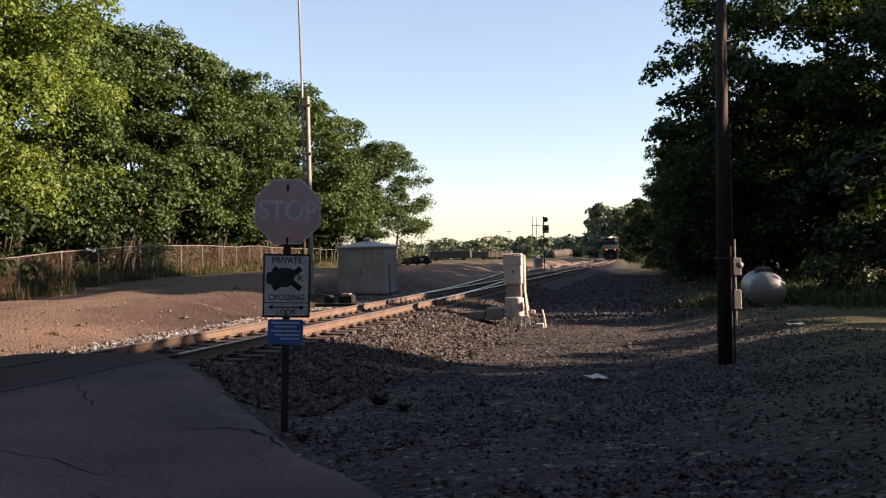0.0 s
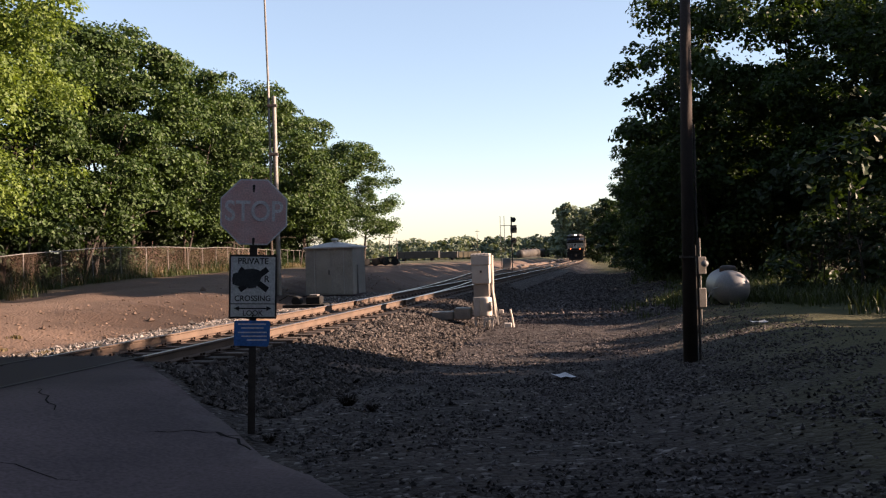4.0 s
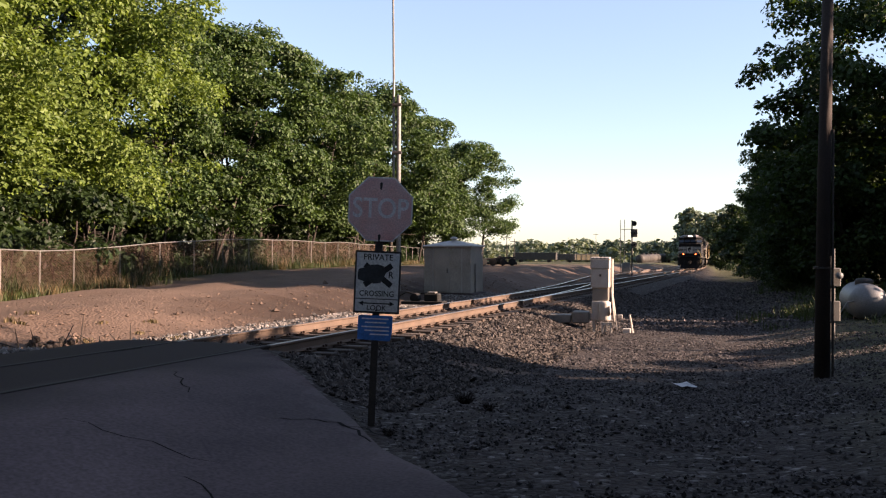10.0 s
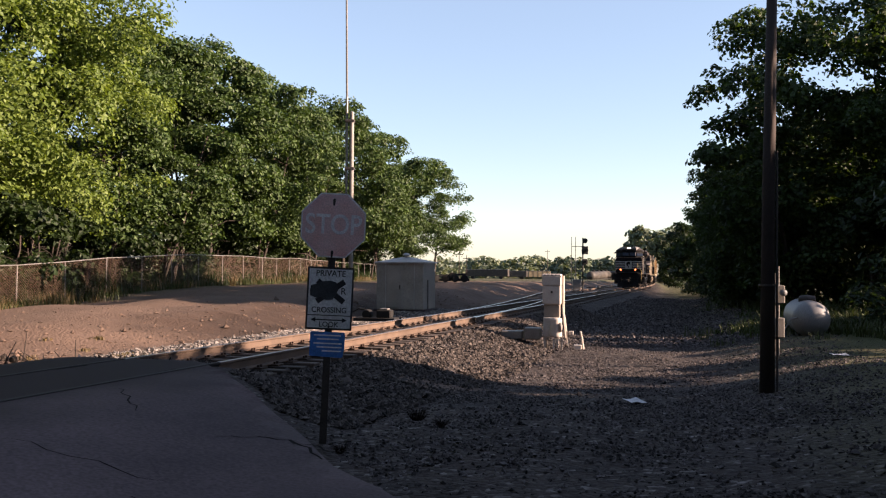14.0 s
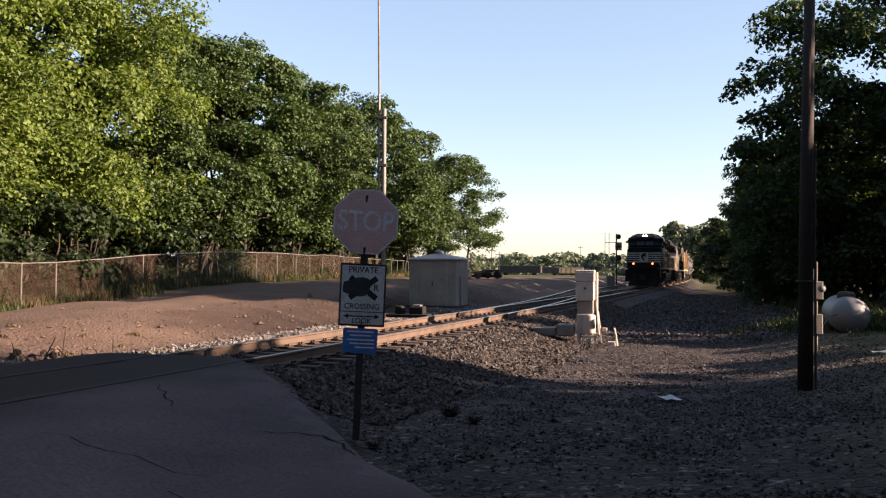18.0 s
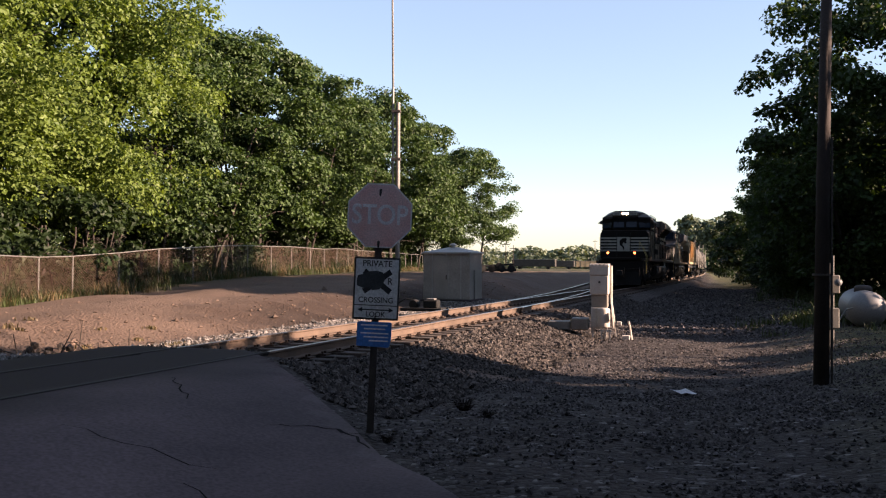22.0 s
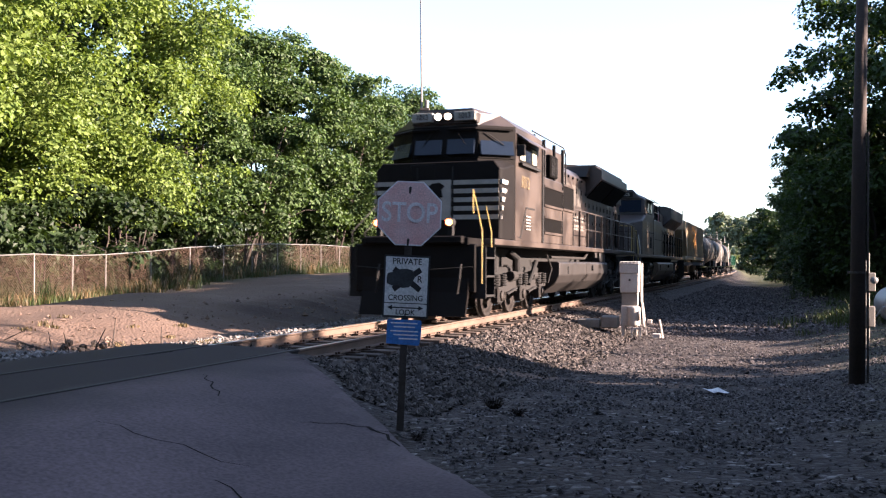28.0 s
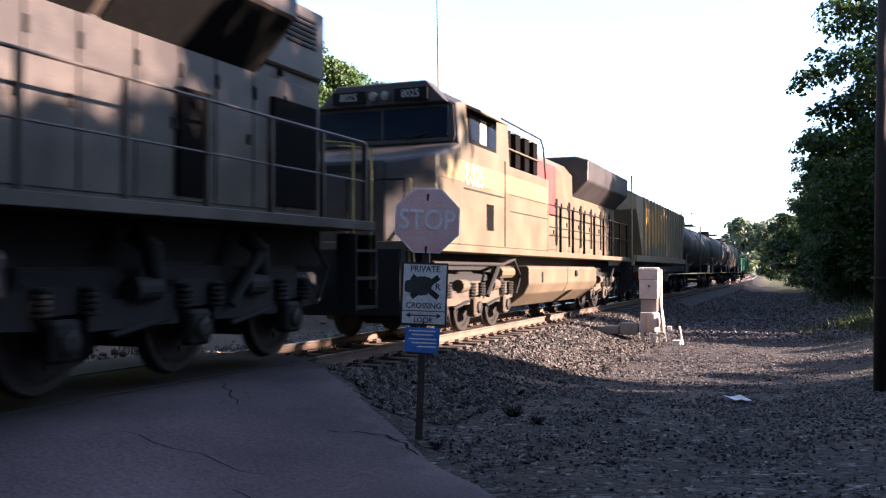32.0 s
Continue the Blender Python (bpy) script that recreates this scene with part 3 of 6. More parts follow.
            for dx in (-0.1, 0.1):
                box(plates, off + dx - 0.016, off + dx + 0.016, s - 0.06, s - 0.03, rail_z(s) - 0.166, rail_z(s) - 0.13)
                box(plates, off + dx - 0.016, off + dx + 0.016, s + 0.03, s + 0.06, rail_z(s) - 0.166, rail_z(s) - 0.13)
    s += 0.53
pl = part("tie_plates", plates, M["plate"], track, "rusted tie plates with spikes")
pl["kind"] = "stuff"
# ---- trees ----
def leaf_cloud(centres, radii, per, size, rng, droop=0.25):
    """Many small leaves in clumps round centres: arrays of vertices and faces."""
    c = np.repeat(centres, per, axis=0)
    r = np.repeat(radii, per)[:, None]
    k = len(c)
    d = rng.normal(size=(k, 3))
    d /= np.linalg.norm(d, axis=1)[:, None]
    up = rng.random(k) < 0.72
    d[:, 2] = np.where(up, np.abs(d[:, 2]), d[:, 2])
    p = c + d * r * rng.uniform(0.35, 1.0, (k, 1)) ** 0.6 * np.array([1, 1, 0.8])
    nrm = d * 0.85 + rng.normal(size=(k, 3)) * 0.4 + np.array([0, 0, 0.4])
    nrm /= np.linalg.norm(nrm, axis=1)[:, None]
    ax = np.cross(nrm, rng.normal(size=(k, 3)))
    ax[:, 2] -= droop
    ax -= nrm * np.sum(ax * nrm, axis=1)[:, None]
    ax /= np.linalg.norm(ax, axis=1)[:, None]
    bx = np.cross(nrm, ax)
    ln = (size * rng.uniform(0.6, 1.35, k))[:, None]
    wd = ln * 0.36
    a, tip = p - ax * ln * 0.5, p + ax * ln * 0.5 - nrm * ln * 0.12
    lft, rgt = p + bx * wd + nrm * ln * 0.06, p - bx * wd + nrm * ln * 0.06
    verts = np.stack([a, lft, tip, rgt], axis=1).reshape(-1, 3)
    faces = np.arange(4 * k).reshape(-1, 4)
    return verts, faces


def make_tree(name, seed, height, spread, base, clumps, per, size, leaf, label, clump_r=(0.55, 1.15), trunk_r=0.2, stems=1, per_bough=9, heavy=False):
    """Trunk with limbs, and a crown of leaf clumps set on limb ends inside an uneven outline."""
    rng = np.random.default_rng(seed)
    tree = thing(name, None, label, "tree")
    wood = bmesh.new()
    lobes = []
    for st in range(stems):
        lean = rng.uniform(-0.1, 0.1, 2) * (0.7 + 0.35 * stems)
        foot = Vector((*(rng.uniform(-0.4, 0.4, 2) * (stems - 1)), -0.3))
        top = Vector((foot.x + lean[0] * height, foot.y + lean[1] * height, height * 0.62))
        line = [foot.lerp(top, f) + Vector((*(rng.uniform(-1, 1, 2) * 0.15 * f * (1 - f) * 3), 0)) for f in (0, 0.15, 0.35, 0.6, 0.8, 1)]
        tube(wood, line, trunk_r * (1 if stems == 1 else 0.6), 7, 0.035)
        for i in range(int(9 / stems) + 3):
            f = rng.uniform(0.22, 0.95)
            o = foot.lerp(top, f)
            ang = rng.uniform(0, 2 * math.pi)
            reach = spread * (0.75 - 0.5 * abs(f - 0.45)) * rng.uniform(0.4, 0.62)
            tip = o + Vector((math.cos(ang) * reach, math.sin(ang) * reach, reach * rng.uniform(0.15, 0.75)))
            if tip.z > height * 0.85:
                tip.z = height * 0.85
            mid = o.lerp(tip, 0.5) + Vector((0, 0, 0.12 * reach))
            tube(wood, [o, mid, tip], trunk_r * (0.34 - 0.22 * f), 5, 0.012)
            lobes.append((tip, reach * rng.uniform(0.35, 0.55) + 0.7))
        lobes.append((top, spread * 0.42))
    part("trunk", wood, M["bark"], tree, smooth=True)
    pts, rad, boughs = [], [], []
    tall = height - base

    def reach_at(u, th):
        lump = 1 + 0.20 * math.sin(3 * th + seed) + 0.14 * math.sin(5 * th + 6 * u + seed * 2)
        return spread * (0.72 * math.sqrt(max(4 * u * (1 - u), 0)) + 0.26 * (u if heavy else 1 - u)) * lump

    while len(boughs) < max(clumps // per_bough, 10):
        u, th = rng.uniform(0.0, 0.98), rng.uniform(0, 2 * math.pi)
        r = reach_at(u, th) * rng.uniform(0.45, 1.0) ** 0.7
        boughs.append((r * math.cos(th), r * math.sin(th), base + u * tall))
    while len(pts) < clumps:
        q = np.array(boughs[rng.integers(len(boughs))]) + rng.normal(size=3) * np.array([0.6, 0.6, 0.3]) * spread * 0.2
        if q[2] > height or q[2] < base * 0.75:
            continue
        pts.append(q)
        rad.append(rng.uniform(*clump_r))
    v, f = leaf_cloud(np.array(pts), np.array(rad), per, size, rng)
    from_arrays("crown", v, f, leaf, tree)
    return tree


def plant(proto, x, y, h, h0, turn, sink=0.0):
    k = h / h0
    return copy_thing(proto, on_ground(x, y, -sink, turn) @ Matrix.Diagonal((k, k, k, 1)))


def grove(protos, places, h0):
    """Set the first of each kind itself, then its copies."""
    used = set()
    for i, (kind, x, y, h) in enumerate(places):
        opts = protos[kind]
        p = opts[i % len(opts)]
        turn = (i * 137.5) % 360
        if p.name not in used:
            used.add(p.name)
            k = h / h0[kind]
            p.matrix_basis = on_ground(x, y, 0, turn) @ Matrix.Diagonal((k, k, k, 1))
        else:
            plant(p, x, y, h, h0[kind], turn)


PROTO = {
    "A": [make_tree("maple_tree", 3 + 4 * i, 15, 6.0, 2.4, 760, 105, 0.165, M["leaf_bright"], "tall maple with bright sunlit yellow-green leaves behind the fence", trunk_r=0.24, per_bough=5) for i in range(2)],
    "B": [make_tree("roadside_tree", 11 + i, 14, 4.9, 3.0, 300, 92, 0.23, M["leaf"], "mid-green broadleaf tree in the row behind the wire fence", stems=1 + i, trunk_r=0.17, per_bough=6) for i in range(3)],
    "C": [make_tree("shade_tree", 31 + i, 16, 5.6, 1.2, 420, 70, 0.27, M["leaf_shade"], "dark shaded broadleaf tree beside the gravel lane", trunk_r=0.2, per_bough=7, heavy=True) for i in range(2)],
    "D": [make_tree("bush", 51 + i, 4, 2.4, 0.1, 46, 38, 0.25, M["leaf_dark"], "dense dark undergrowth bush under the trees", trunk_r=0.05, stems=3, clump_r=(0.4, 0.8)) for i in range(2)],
    "E": [make_tree("wood_tree", 71, 15, 5.2, 1.0, 150, 52, 0.52, M["leaf_dark"], "dark leafy tree, many set out of view to block light", trunk_r=0.22, clump_r=(0.8, 1.6))],
}
H0 = {"A": 15, "B": 14, "C": 16, "D": 4, "E": 15}
LEFT = [("A", -24.2, 32.6, 19), ("A", -22.3, 39.8, 18.6), ("B", -20.0, 46.0, 13.4), ("A", -25.0, 26, 17), ("A", -24, 20, 17), ("B", -18.6, 52.0, 14.8), ("B", -17.6, 58.3, 15.6), ("B", -16.0, 65.0, 15.4), ("B", -14.1, 72.5, 14.6), ("B", -12.2, 79.9, 14.4),
        ("B", -10.1, 88.6, 14.4), ("B", -7.9, 96.8, 13.2), ("B", -4.9, 104, 12.2), ("E", -28.0, 41.5, 17.0), ("E", -25.5, 48.3, 14.4), ("E", -23, 57.4, 15.0), ("E", -22, 66.4, 15.2), ("E", -20, 75.4, 14.5), ("E", -18.0, 84, 14.2), ("E", -14.8, 93, 13.2), ("E", -11.5, 104, 12.4)]
# Many E trees here stand out of view or hidden, set to shape shade.
RIGHT = [("C", 13.9, 39.3, 13.0), ("C", 16.6, 40.6, 14.6), ("C", 18.2, 32.2, 13.6), ("C", 22.5, 31.0, 14.0), ("C", 17.6, 52.4, 11.0), ("C", 19.2, 58.5, 11.0), ("C", 20.6, 64.5, 10.5), ("C", 21.2, 71.5, 10.5), ("C", 22.2, 79.5, 10.0), ("C", 18.6, 61.5, 10.5), ("C", 16.6, 49.5, 11), ("C", 21.2, 75.5, 10), ("E", 24.6, 94, 10.0), ("C", 17.4, 55.6, 10.5), ("C", 19.6, 67.6, 10), ("C", 22.4, 83.4, 9.8), ("C", 18.0, 34.4, 13.0), ("E", 22.5, 33.5, 12.5), ("E", 24.0, 42.0, 12.5), ("C", 20.4, 47.7, 12), ("E", 24.7, 68.6, 12.0), ("E", 27.8, 86.5, 11.0), ("C", 13.6, 44.6, 8.5),
         ("E", 29.3, 106.6, 11.0), ("E", 34.0, 136.4, 10.5), ("E", 37.5, 161.3, 10.0), ("E", 40.5, 186.4, 9.5), ("E", 26, 38, 12.5), ("E", 27, 46.5, 12.5), ("E", 26, 57.5, 12.0), ("E", 29, 52, 12.0), ("E", 33, 74, 12.0),
         ("E", 15.3, 3.2, 7.9), ("E", 15.3, 6.9, 8.1), ("E", 14.6, -3.6, 9.1), ("E", 15.2, -0.4, 8.9), ("E", 14.5, 1.6, 8.0), ("E", 14.4, 5.0, 7.5), ("E", 14.6, 8.6, 8.7), ("E", 17.6, 3.9, 8.6), ("E", 17.4, 7.8, 8.7), ("E", 17.4, -2.2, 9.0), ("E", 16.5, -1.5, 9.4), ("E", 15.5, 10.8, 9.7), ("E", 18.8, 5.6, 8.8), ("E", 18.5, 0.5, 9.5), ("E", 19, 10.2, 10.6), ("E", 13.4, 0.2, 8.2), ("E", 13.5, 3.3, 7.3), ("E", 13.2, -3.0, 8.4), ("E", 13.6, 6.8, 7.6), ("E", 10.8, 6.0, 6.2), ("E", 11.6, 9.3, 5.6)]
# Unseen trees added round the back to cut the light from the sky.
BEHIND = [("E", -11, -6, 16.0), ("E", 5, -12, 18.0), ("E", -2, -13, 18.0), ("E", -9, -13, 18.0), ("E", -17, -3, 15.0), ("E", 8.5, -4.8, 14.0), ("E", 3.0, -8.0, 15.0), ("E", -5, -8, 15.0), ("E", 12, -5, 14.0), ("E", 16, -8, 14.0), ("E", 13, -13, 15.0), ("E", 7, -17, 15.0), ("E", 0, -19, 15.0), ("E", -7, -18, 15.0), ("E", -14, -15, 15.0), ("E", -22, -8, 15.0), ("E", -27, 0, 15.0), ("E", -27, 9, 15.0), ("E", -28, 16, 16.0), ("E", 23, 1, 9.2), ("E", 23, 5.5, 9.0), ("E", 23, -5, 13.0), ("E", 20, -14, 16.0), ("E", 10, -24, 16.0), ("E", -4, -26, 16.0)]
UNDER = [("D", -20.3 + random.uniform(-1.0, 1.0) + 0.115 * max(y - 42, 0), y, random.uniform(3.0, 4.6)) for y in [22 + 2.2 * i for i in range(37)]]
UNDER += [("D", -24.5 + random.uniform(-1.0, 1.0) + 0.115 * max(y - 42, 0), y, random.uniform(4.5, 7)) for y in [24 + 3.0 * i for i in range(26)]]
# The first bushes are added out of view to shade the gravel.
UNDER += [("D", 11.5, 13.2, 2.8), ("D", 12.0, 15.2, 2.5), ("D", 12.3, 17.2, 2.2), ("D", 14.0, 19.0, 2.0), ("D", 13.6, 21.5, 2.3), ("D", 13.0, 24.0, 2.6), ("D", 15.5, 23.0, 2.8), ("D", 16, 20, 2.7), ("D", 12.2, 25.6, 2.6), ("D", 14.6, 17.0, 2.7), ("D", 17.6, 18.2, 3.2), ("D", 18.4, 21.6, 3.4), ("D", 17.8, 24.6, 3.6), ("D", 20.5, 20.0, 4.0), ("D", 20.8, 23.5, 4.2)]
UNDER += [("D", 14.4 + random.uniform(-0.8, 1.2) + 0.17 * max(y - 30, 0), y, random.uniform(2.8, 5.0)) for y in [26 + 3.0 * i for i in range(34)]]
UNDER += [("D", 0.229 * y + 3.2 + random.uniform(-0.4, 0.8), y, random.uniform(2.0, 3.2)) for y in [45 + 2.6 * i for i in range(22)]]
grove(PROTO, LEFT + RIGHT + BEHIND + UNDER, H0)


# far woods on the skyline, one joined mass
rng = np.random.default_rng(5)
cs, rr = [], []
for i in range(420):
    a = math.radians(rng.uniform(-32, 34))
    d = rng.uniform(330, 620)
    hh = rng.uniform(2.5, 5.0) * (1.35 if a > math.radians(4) else 1.0)
    x, y = d * math.sin(a), d * math.cos(a)
    for k in range(5):
        cs.append((x + rng.uniform(-5, 5), y + rng.uniform(-5, 5), -4.5 + (hh + 4.5) * rng.uniform(0.1, 0.95)))
        rr.append(rng.uniform(2.0, 4.2))
for i in range(70):
    a, d = math.radians(rng.uniform(10.2, 15.5)), rng.uniform(350, 430)
    hh = rng.uniform(12, 19)
    x, y = d * math.sin(a), d * math.cos(a)
    for k in range(9):
        cs.append((x + rng.uniform(-4, 4), y + rng.uniform(-4, 4), -4 + (hh + 4) * rng.uniform(0.05, 0.95)))
        rr.append(rng.uniform(1.8, 3.4))
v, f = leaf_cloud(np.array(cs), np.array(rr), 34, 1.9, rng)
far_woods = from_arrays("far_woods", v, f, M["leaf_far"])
tagged(far_woods, "hazy line of distant green woods on the skyline", "woods", kind="stuff")
# ---- signs at the crossing ----
def octagon(r, turn=22.5):
    return [(r * math.cos(radians(turn + 45 * k)), r * math.sin(radians(turn + 45 * k))) for k in range(8)]


def crossing_sign():
    t = thing("crossing_sign", pose(-1.41, 8.19, 0.09, 0, 2.4, 5.0), "bleached stop sign above white private crossing sign on dark post", "sign")
    bm = bmesh.new()
    prism(bm, [(-0.033, -0.016), (0.033, -0.016), (0.033, 0.0), (0.012, 0.0), (0.012, 0.018), (-0.012, 0.018), (-0.012, 0.0), (-0.033, 0.0)], "z", -0.35, 2.31)
    part("post", bm, M["post"], t)
    stop = part("stop_plate", prism(bmesh.new(), [(x, z + 2.045) for x, z in octagon(0.325)], "y", -0.026, -0.021), M["sign_pale"], t, "sun-bleached pinkish stop sign face")
    face = part("red_field", prism(bmesh.new(), [(x, z + 2.045) for x, z in octagon(0.311)], "y", -0.0285, -0.0255), M["sign_red"], stop)
    lettering("stop_letters", "STOP", 0.262, pose(0.0, -0.033, 2.045), M["sign_pale"], stop, 0.002, 0.84)
    for z in (1.80, 2.285):
        part("bolt", lathe(bmesh.new(), [(0.001, -0.036), (0.011, -0.034), (0.012, -0.028)], (0, 0, z), "y", 8), M["post"], stop)
        part("rust_streak", prism(bmesh.new(), [(-0.012, z - 0.05), (0.004, z - 0.062), (0.013, z), (-0.013, z + 0.004)], "y", -0.0296, -0.0284), M["post"], stop)
    pv = part("crossing_plate", prism(bmesh.new(), [(-0.228, 1.07), (0.228, 1.07), (0.236, 1.08), (0.236, 1.672), (0.228, 1.682), (-0.228, 1.682), (-0.236, 1.672), (-0.236, 1.08)], "y", -0.024, -0.02), M["sign_black"], t, "white private crossing sign with black letters")
    part("white_field", one_box(-0.218, 0.218, -0.0265, -0.0235, 1.09, 1.663), M["sign_white"], pv)
    lettering("private_letters", "PRIVATE", 0.083, pose(0, -0.0275, 1.618), M["sign_black"], pv, 0.001, 0.98)
    lettering("crossing_letters", "CROSSING", 0.076, pose(-0.002, -0.0275, 1.262), M["sign_black"], pv, 0.001, 0.98)
    lettering("look_letters", "LOOK", 0.072, pose(0, -0.0275, 1.122), M["sign_black"], pv, 0.001, 1.0)
    lettering("track_letter", "R", 0.09, pose(0.135, -0.0275, 1.448), M["sign_black"], pv, 0.001)
    part("rule", one_box(-0.218, 0.218, -0.0285, -0.0262, 1.208, 1.216), M["sign_black"], pv)
    bm = prism(bmesh.new(), [(-0.185, 1.168), (-0.135, 1.192), (-0.135, 1.174), (0.135, 1.174), (0.135, 1.192), (0.185, 1.168), (0.135, 1.144), (0.135, 1.162), (-0.135, 1.162), (-0.135, 1.144)], "y", -0.0288, -0.0262)
    part("double_arrow", bm, M["sign_black"], pv)
    for ang in (36, -36):
        bm = one_box(-0.17, 0.17, -0.0283, -0.0262, -0.028, 0.028)
        bm.transform(pose(0.005, 0, 1.445, 0, ang, 0))
        part("crossbuck_bar", bm, M["sign_black"], pv)
    blot = [(-0.20, 1.40), (-0.13, 1.375), (-0.09, 1.39), (-0.04, 1.36), (0.03, 1.37), (0.06, 1.41), (0.085, 1.47), (0.06, 1.535), (0.00, 1.55), (-0.06, 1.545), (-0.10, 1.535), (-0.14, 1.515), (-0.195, 1.50), (-0.205, 1.45)]
    part("paint_blot", prism(bmesh.new(), blot, "y", -0.0298, -0.0262), M["blot"], pv, "dark spray-painted blot over the crossbuck")
    for z in (1.10, 1.64):
        part("bolt", lathe(bmesh.new(), [(0.001, -0.034), (0.01, -0.032), (0.011, -0.024)], (0, 0, z), "y", 8), M["post"], pv)
    for o in (pv, *pv.children):
        o.data.transform(Matrix.Translation((0, 0, 1.07)) @ Matrix.Diagonal((0.911, 1, 0.956, 1)) @ Matrix.Translation((0, 0, -1.07)))
    bl = part("blue_plate", prism(bmesh.new(), [(-0.165, 0.825), (0.135, 0.815), (0.145, 0.83), (0.157, 0.905), (0.158, 1.04), (0.148, 1.052), (-0.155, 1.052), (-0.165, 1.04)], "y", -0.022, -0.018), M["sign_blue"], t, "small blue notice sign with a bent corner")
    for z, a, b in ((1.02, -0.13, 0.12), (0.985, -0.10, 0.10), (0.945, -0.13, 0.13), (0.91, -0.10, 0.13), (0.875, -0.05, 0.13)):
        part("text_bar", one_box(a, b, -0.0245, -0.0218, z - 0.006, z + 0.006), M["sign_pale"], bl)
    return t


crossing_sign()


# ---- fence of wire mesh ----
FENCE = [(-17.0, 16.0), (-17.3, 22.0), (-17.5, 28.3), (-17.4, 33.0), (-16.0, 42.0), (-14.4, 50.0), (-13.4, 55.4), (-10.6, 94.4), (-9.5, 112)]


def fence_line():
    t = thing("wire_fence", None, "rusty chain-link fence with galvanised posts and top rail", "fence")
    pts, run = [Vector(p) for p in FENCE], []
    for a, b in zip(pts, pts[1:]):
        k = max(int(round((b - a).length / 3.05)), 1)
        run += [a.lerp(b, i / k) for i in range(k)]
    run.append(pts[-1])
    tops = []
    for p in run:
        s, n = to_sn(p.x, p.y)
        z = ground_z(s, n)
        tops.append(Vector((p.x, p.y, z)))
        tilt = Vector((random.uniform(-0.03, 0.03), random.uniform(-0.03, 0.03), 0))
        part("post", tube(bmesh.new(), [(p.x, p.y, z - 0.2), Vector((p.x, p.y, z + 1.7)) + tilt], 0.025, 8), M["galv"], t)
    for i, (a, b) in enumerate(zip(tops, tops[1:])):
        part("top_rail", tube(bmesh.new(), [a + Vector((0, 0, 1.68)), b + Vector((0, 0, 1.68))], 0.022, 6), M["galv"], t)
    wires = bmesh.new()
    for a, b in zip(tops, tops[1:]):
        ln = (b - a).length
        if (a + b).y / 2 > 75:
            continue
        step, h = (0.11, 1.62)
        k = int((ln + h) / step)
        for i in range(k):
            for sgn in (0, 1):
                u0, u1 = i * step - h, i * step
                z0, z1 = 0.0, h
                if u0 < 0:
                    z0, u0 = -u0, 0.0
                if u1 > ln:
                    z1, u1 = h - (u1 - ln), ln
                if z1 - z0 < 0.05:
                    continue
                if sgn:
                    u0, u1 = ln - u0, ln - u1
                p, q = a.lerp(b, u0 / ln), a.lerp(b, u1 / ln)
                p.z, q.z = p.z + 0.04 + z0, q.z + 0.04 + z1
                tube(wires, [p, q], 0.005, 3, cap=False)
    ob = part("wire_mesh", wires, M["wire"], t, "rusted diamond wire mesh")
    ob["kind"] = "stuff"


fence_line()


# ---- hut, mast, switch cabinet ----
def relay_hut():
    t = thing("relay_hut", pose(-2.63, 33.98, 0.04, 0, 0, -14), "small dull grey sheet-metal relay hut with a low pyramid roof", "hut")
    w, d, h = 0.93, 0.78, 1.88
    part("plinth", one_box(-w - 0.1, w + 0.1, -d - 0.1, d + 0.1, -0.25, 0.1, 0.02), M["concrete"], t)
    part("body", one_box(-w, w, -d, d, 0.1, h, 0.015), M["hut"], t)
    for x in (-w + 0.36, 0, w - 0.36):
        part("panel_seam", one_box(x - 0.012, x + 0.012, -d - 0.012, -d + 0.01, 0.12, h - 0.02), M["hut_roof"], t)
    door = part("door", one_box(-w + 0.42, -w + 1.02, -d - 0.02, -d + 0.01, 0.16, h - 0.12, 0.006), M["hut"], t, "flush sheet-metal door")
    part("handle", one_box(-w + 0.92, -w + 0.96, -d - 0.06, -d - 0.018, 0.85, 1.02, 0.005), M["post"], door)
    bm = bmesh.new()
    e = 0.07
    base = [bm.verts.new(p) for p in ((-w - e, -d - e, h), (w + e, -d - e, h), (w + e, d + e, h), (-w - e, d + e, h))]
    low = [bm.verts.new((v.co.x, v.co.y, h - 0.05)) for v in base]
    ridge = [bm.verts.new((-0.15, 0, h + 0.2)), bm.verts.new((0.15, 0, h + 0.2))]
    for i in range(4):
        bm.faces.new((low[i], low[(i + 1) % 4], base[(i + 1) % 4], base[i]))
    bm.faces.new((base[0], base[1], ridge[1], ridge[0]))
    bm.faces.new((base[1], base[2], ridge[1]))
    bm.faces.new((base[2], base[3], ridge[0], ridge[1]))
    bm.faces.new((base[3], base[0], ridge[0]))
    bm.faces.new(low)
    bmesh.ops.recalc_face_normals(bm, faces=bm.faces[:])
    part("roof", bm, M["hut_roof"], t)
    part("vent_cap", lathe(bmesh.new(), [(0.09, h + 0.15), (0.09, h + 0.26), (0.16, h + 0.27), (0.12, h + 0.33), (0.02, h + 0.35)], (0, 0, 0), "z", 12), M["hut_roof"], t)
    part("side_conduit", tube(bmesh.new(), [(w + 0.03, -0.3, 0.1), (w + 0.03, -0.3, 1.2)], 0.03, 8), M["galv"], t)


relay_hut()


def radio_mast():
    x, y = -4.75, 33.0
    t = thing("radio_mast", on_ground(x, y), "tall thin radio whip mast clamped to a steel pole", "mast")
    part("pole", tube(bmesh.new(), [(0.10, 0, -0.3), (0.10, 0, 7.3)], 0.085, 12), M["galv"], t)
    part("pole_cap", lathe(bmesh.new(), [(0.09, 7.28), (0.09, 7.33), (0.02, 7.36)], (0.10, 0, 0), "z", 12), M["galv"], t)
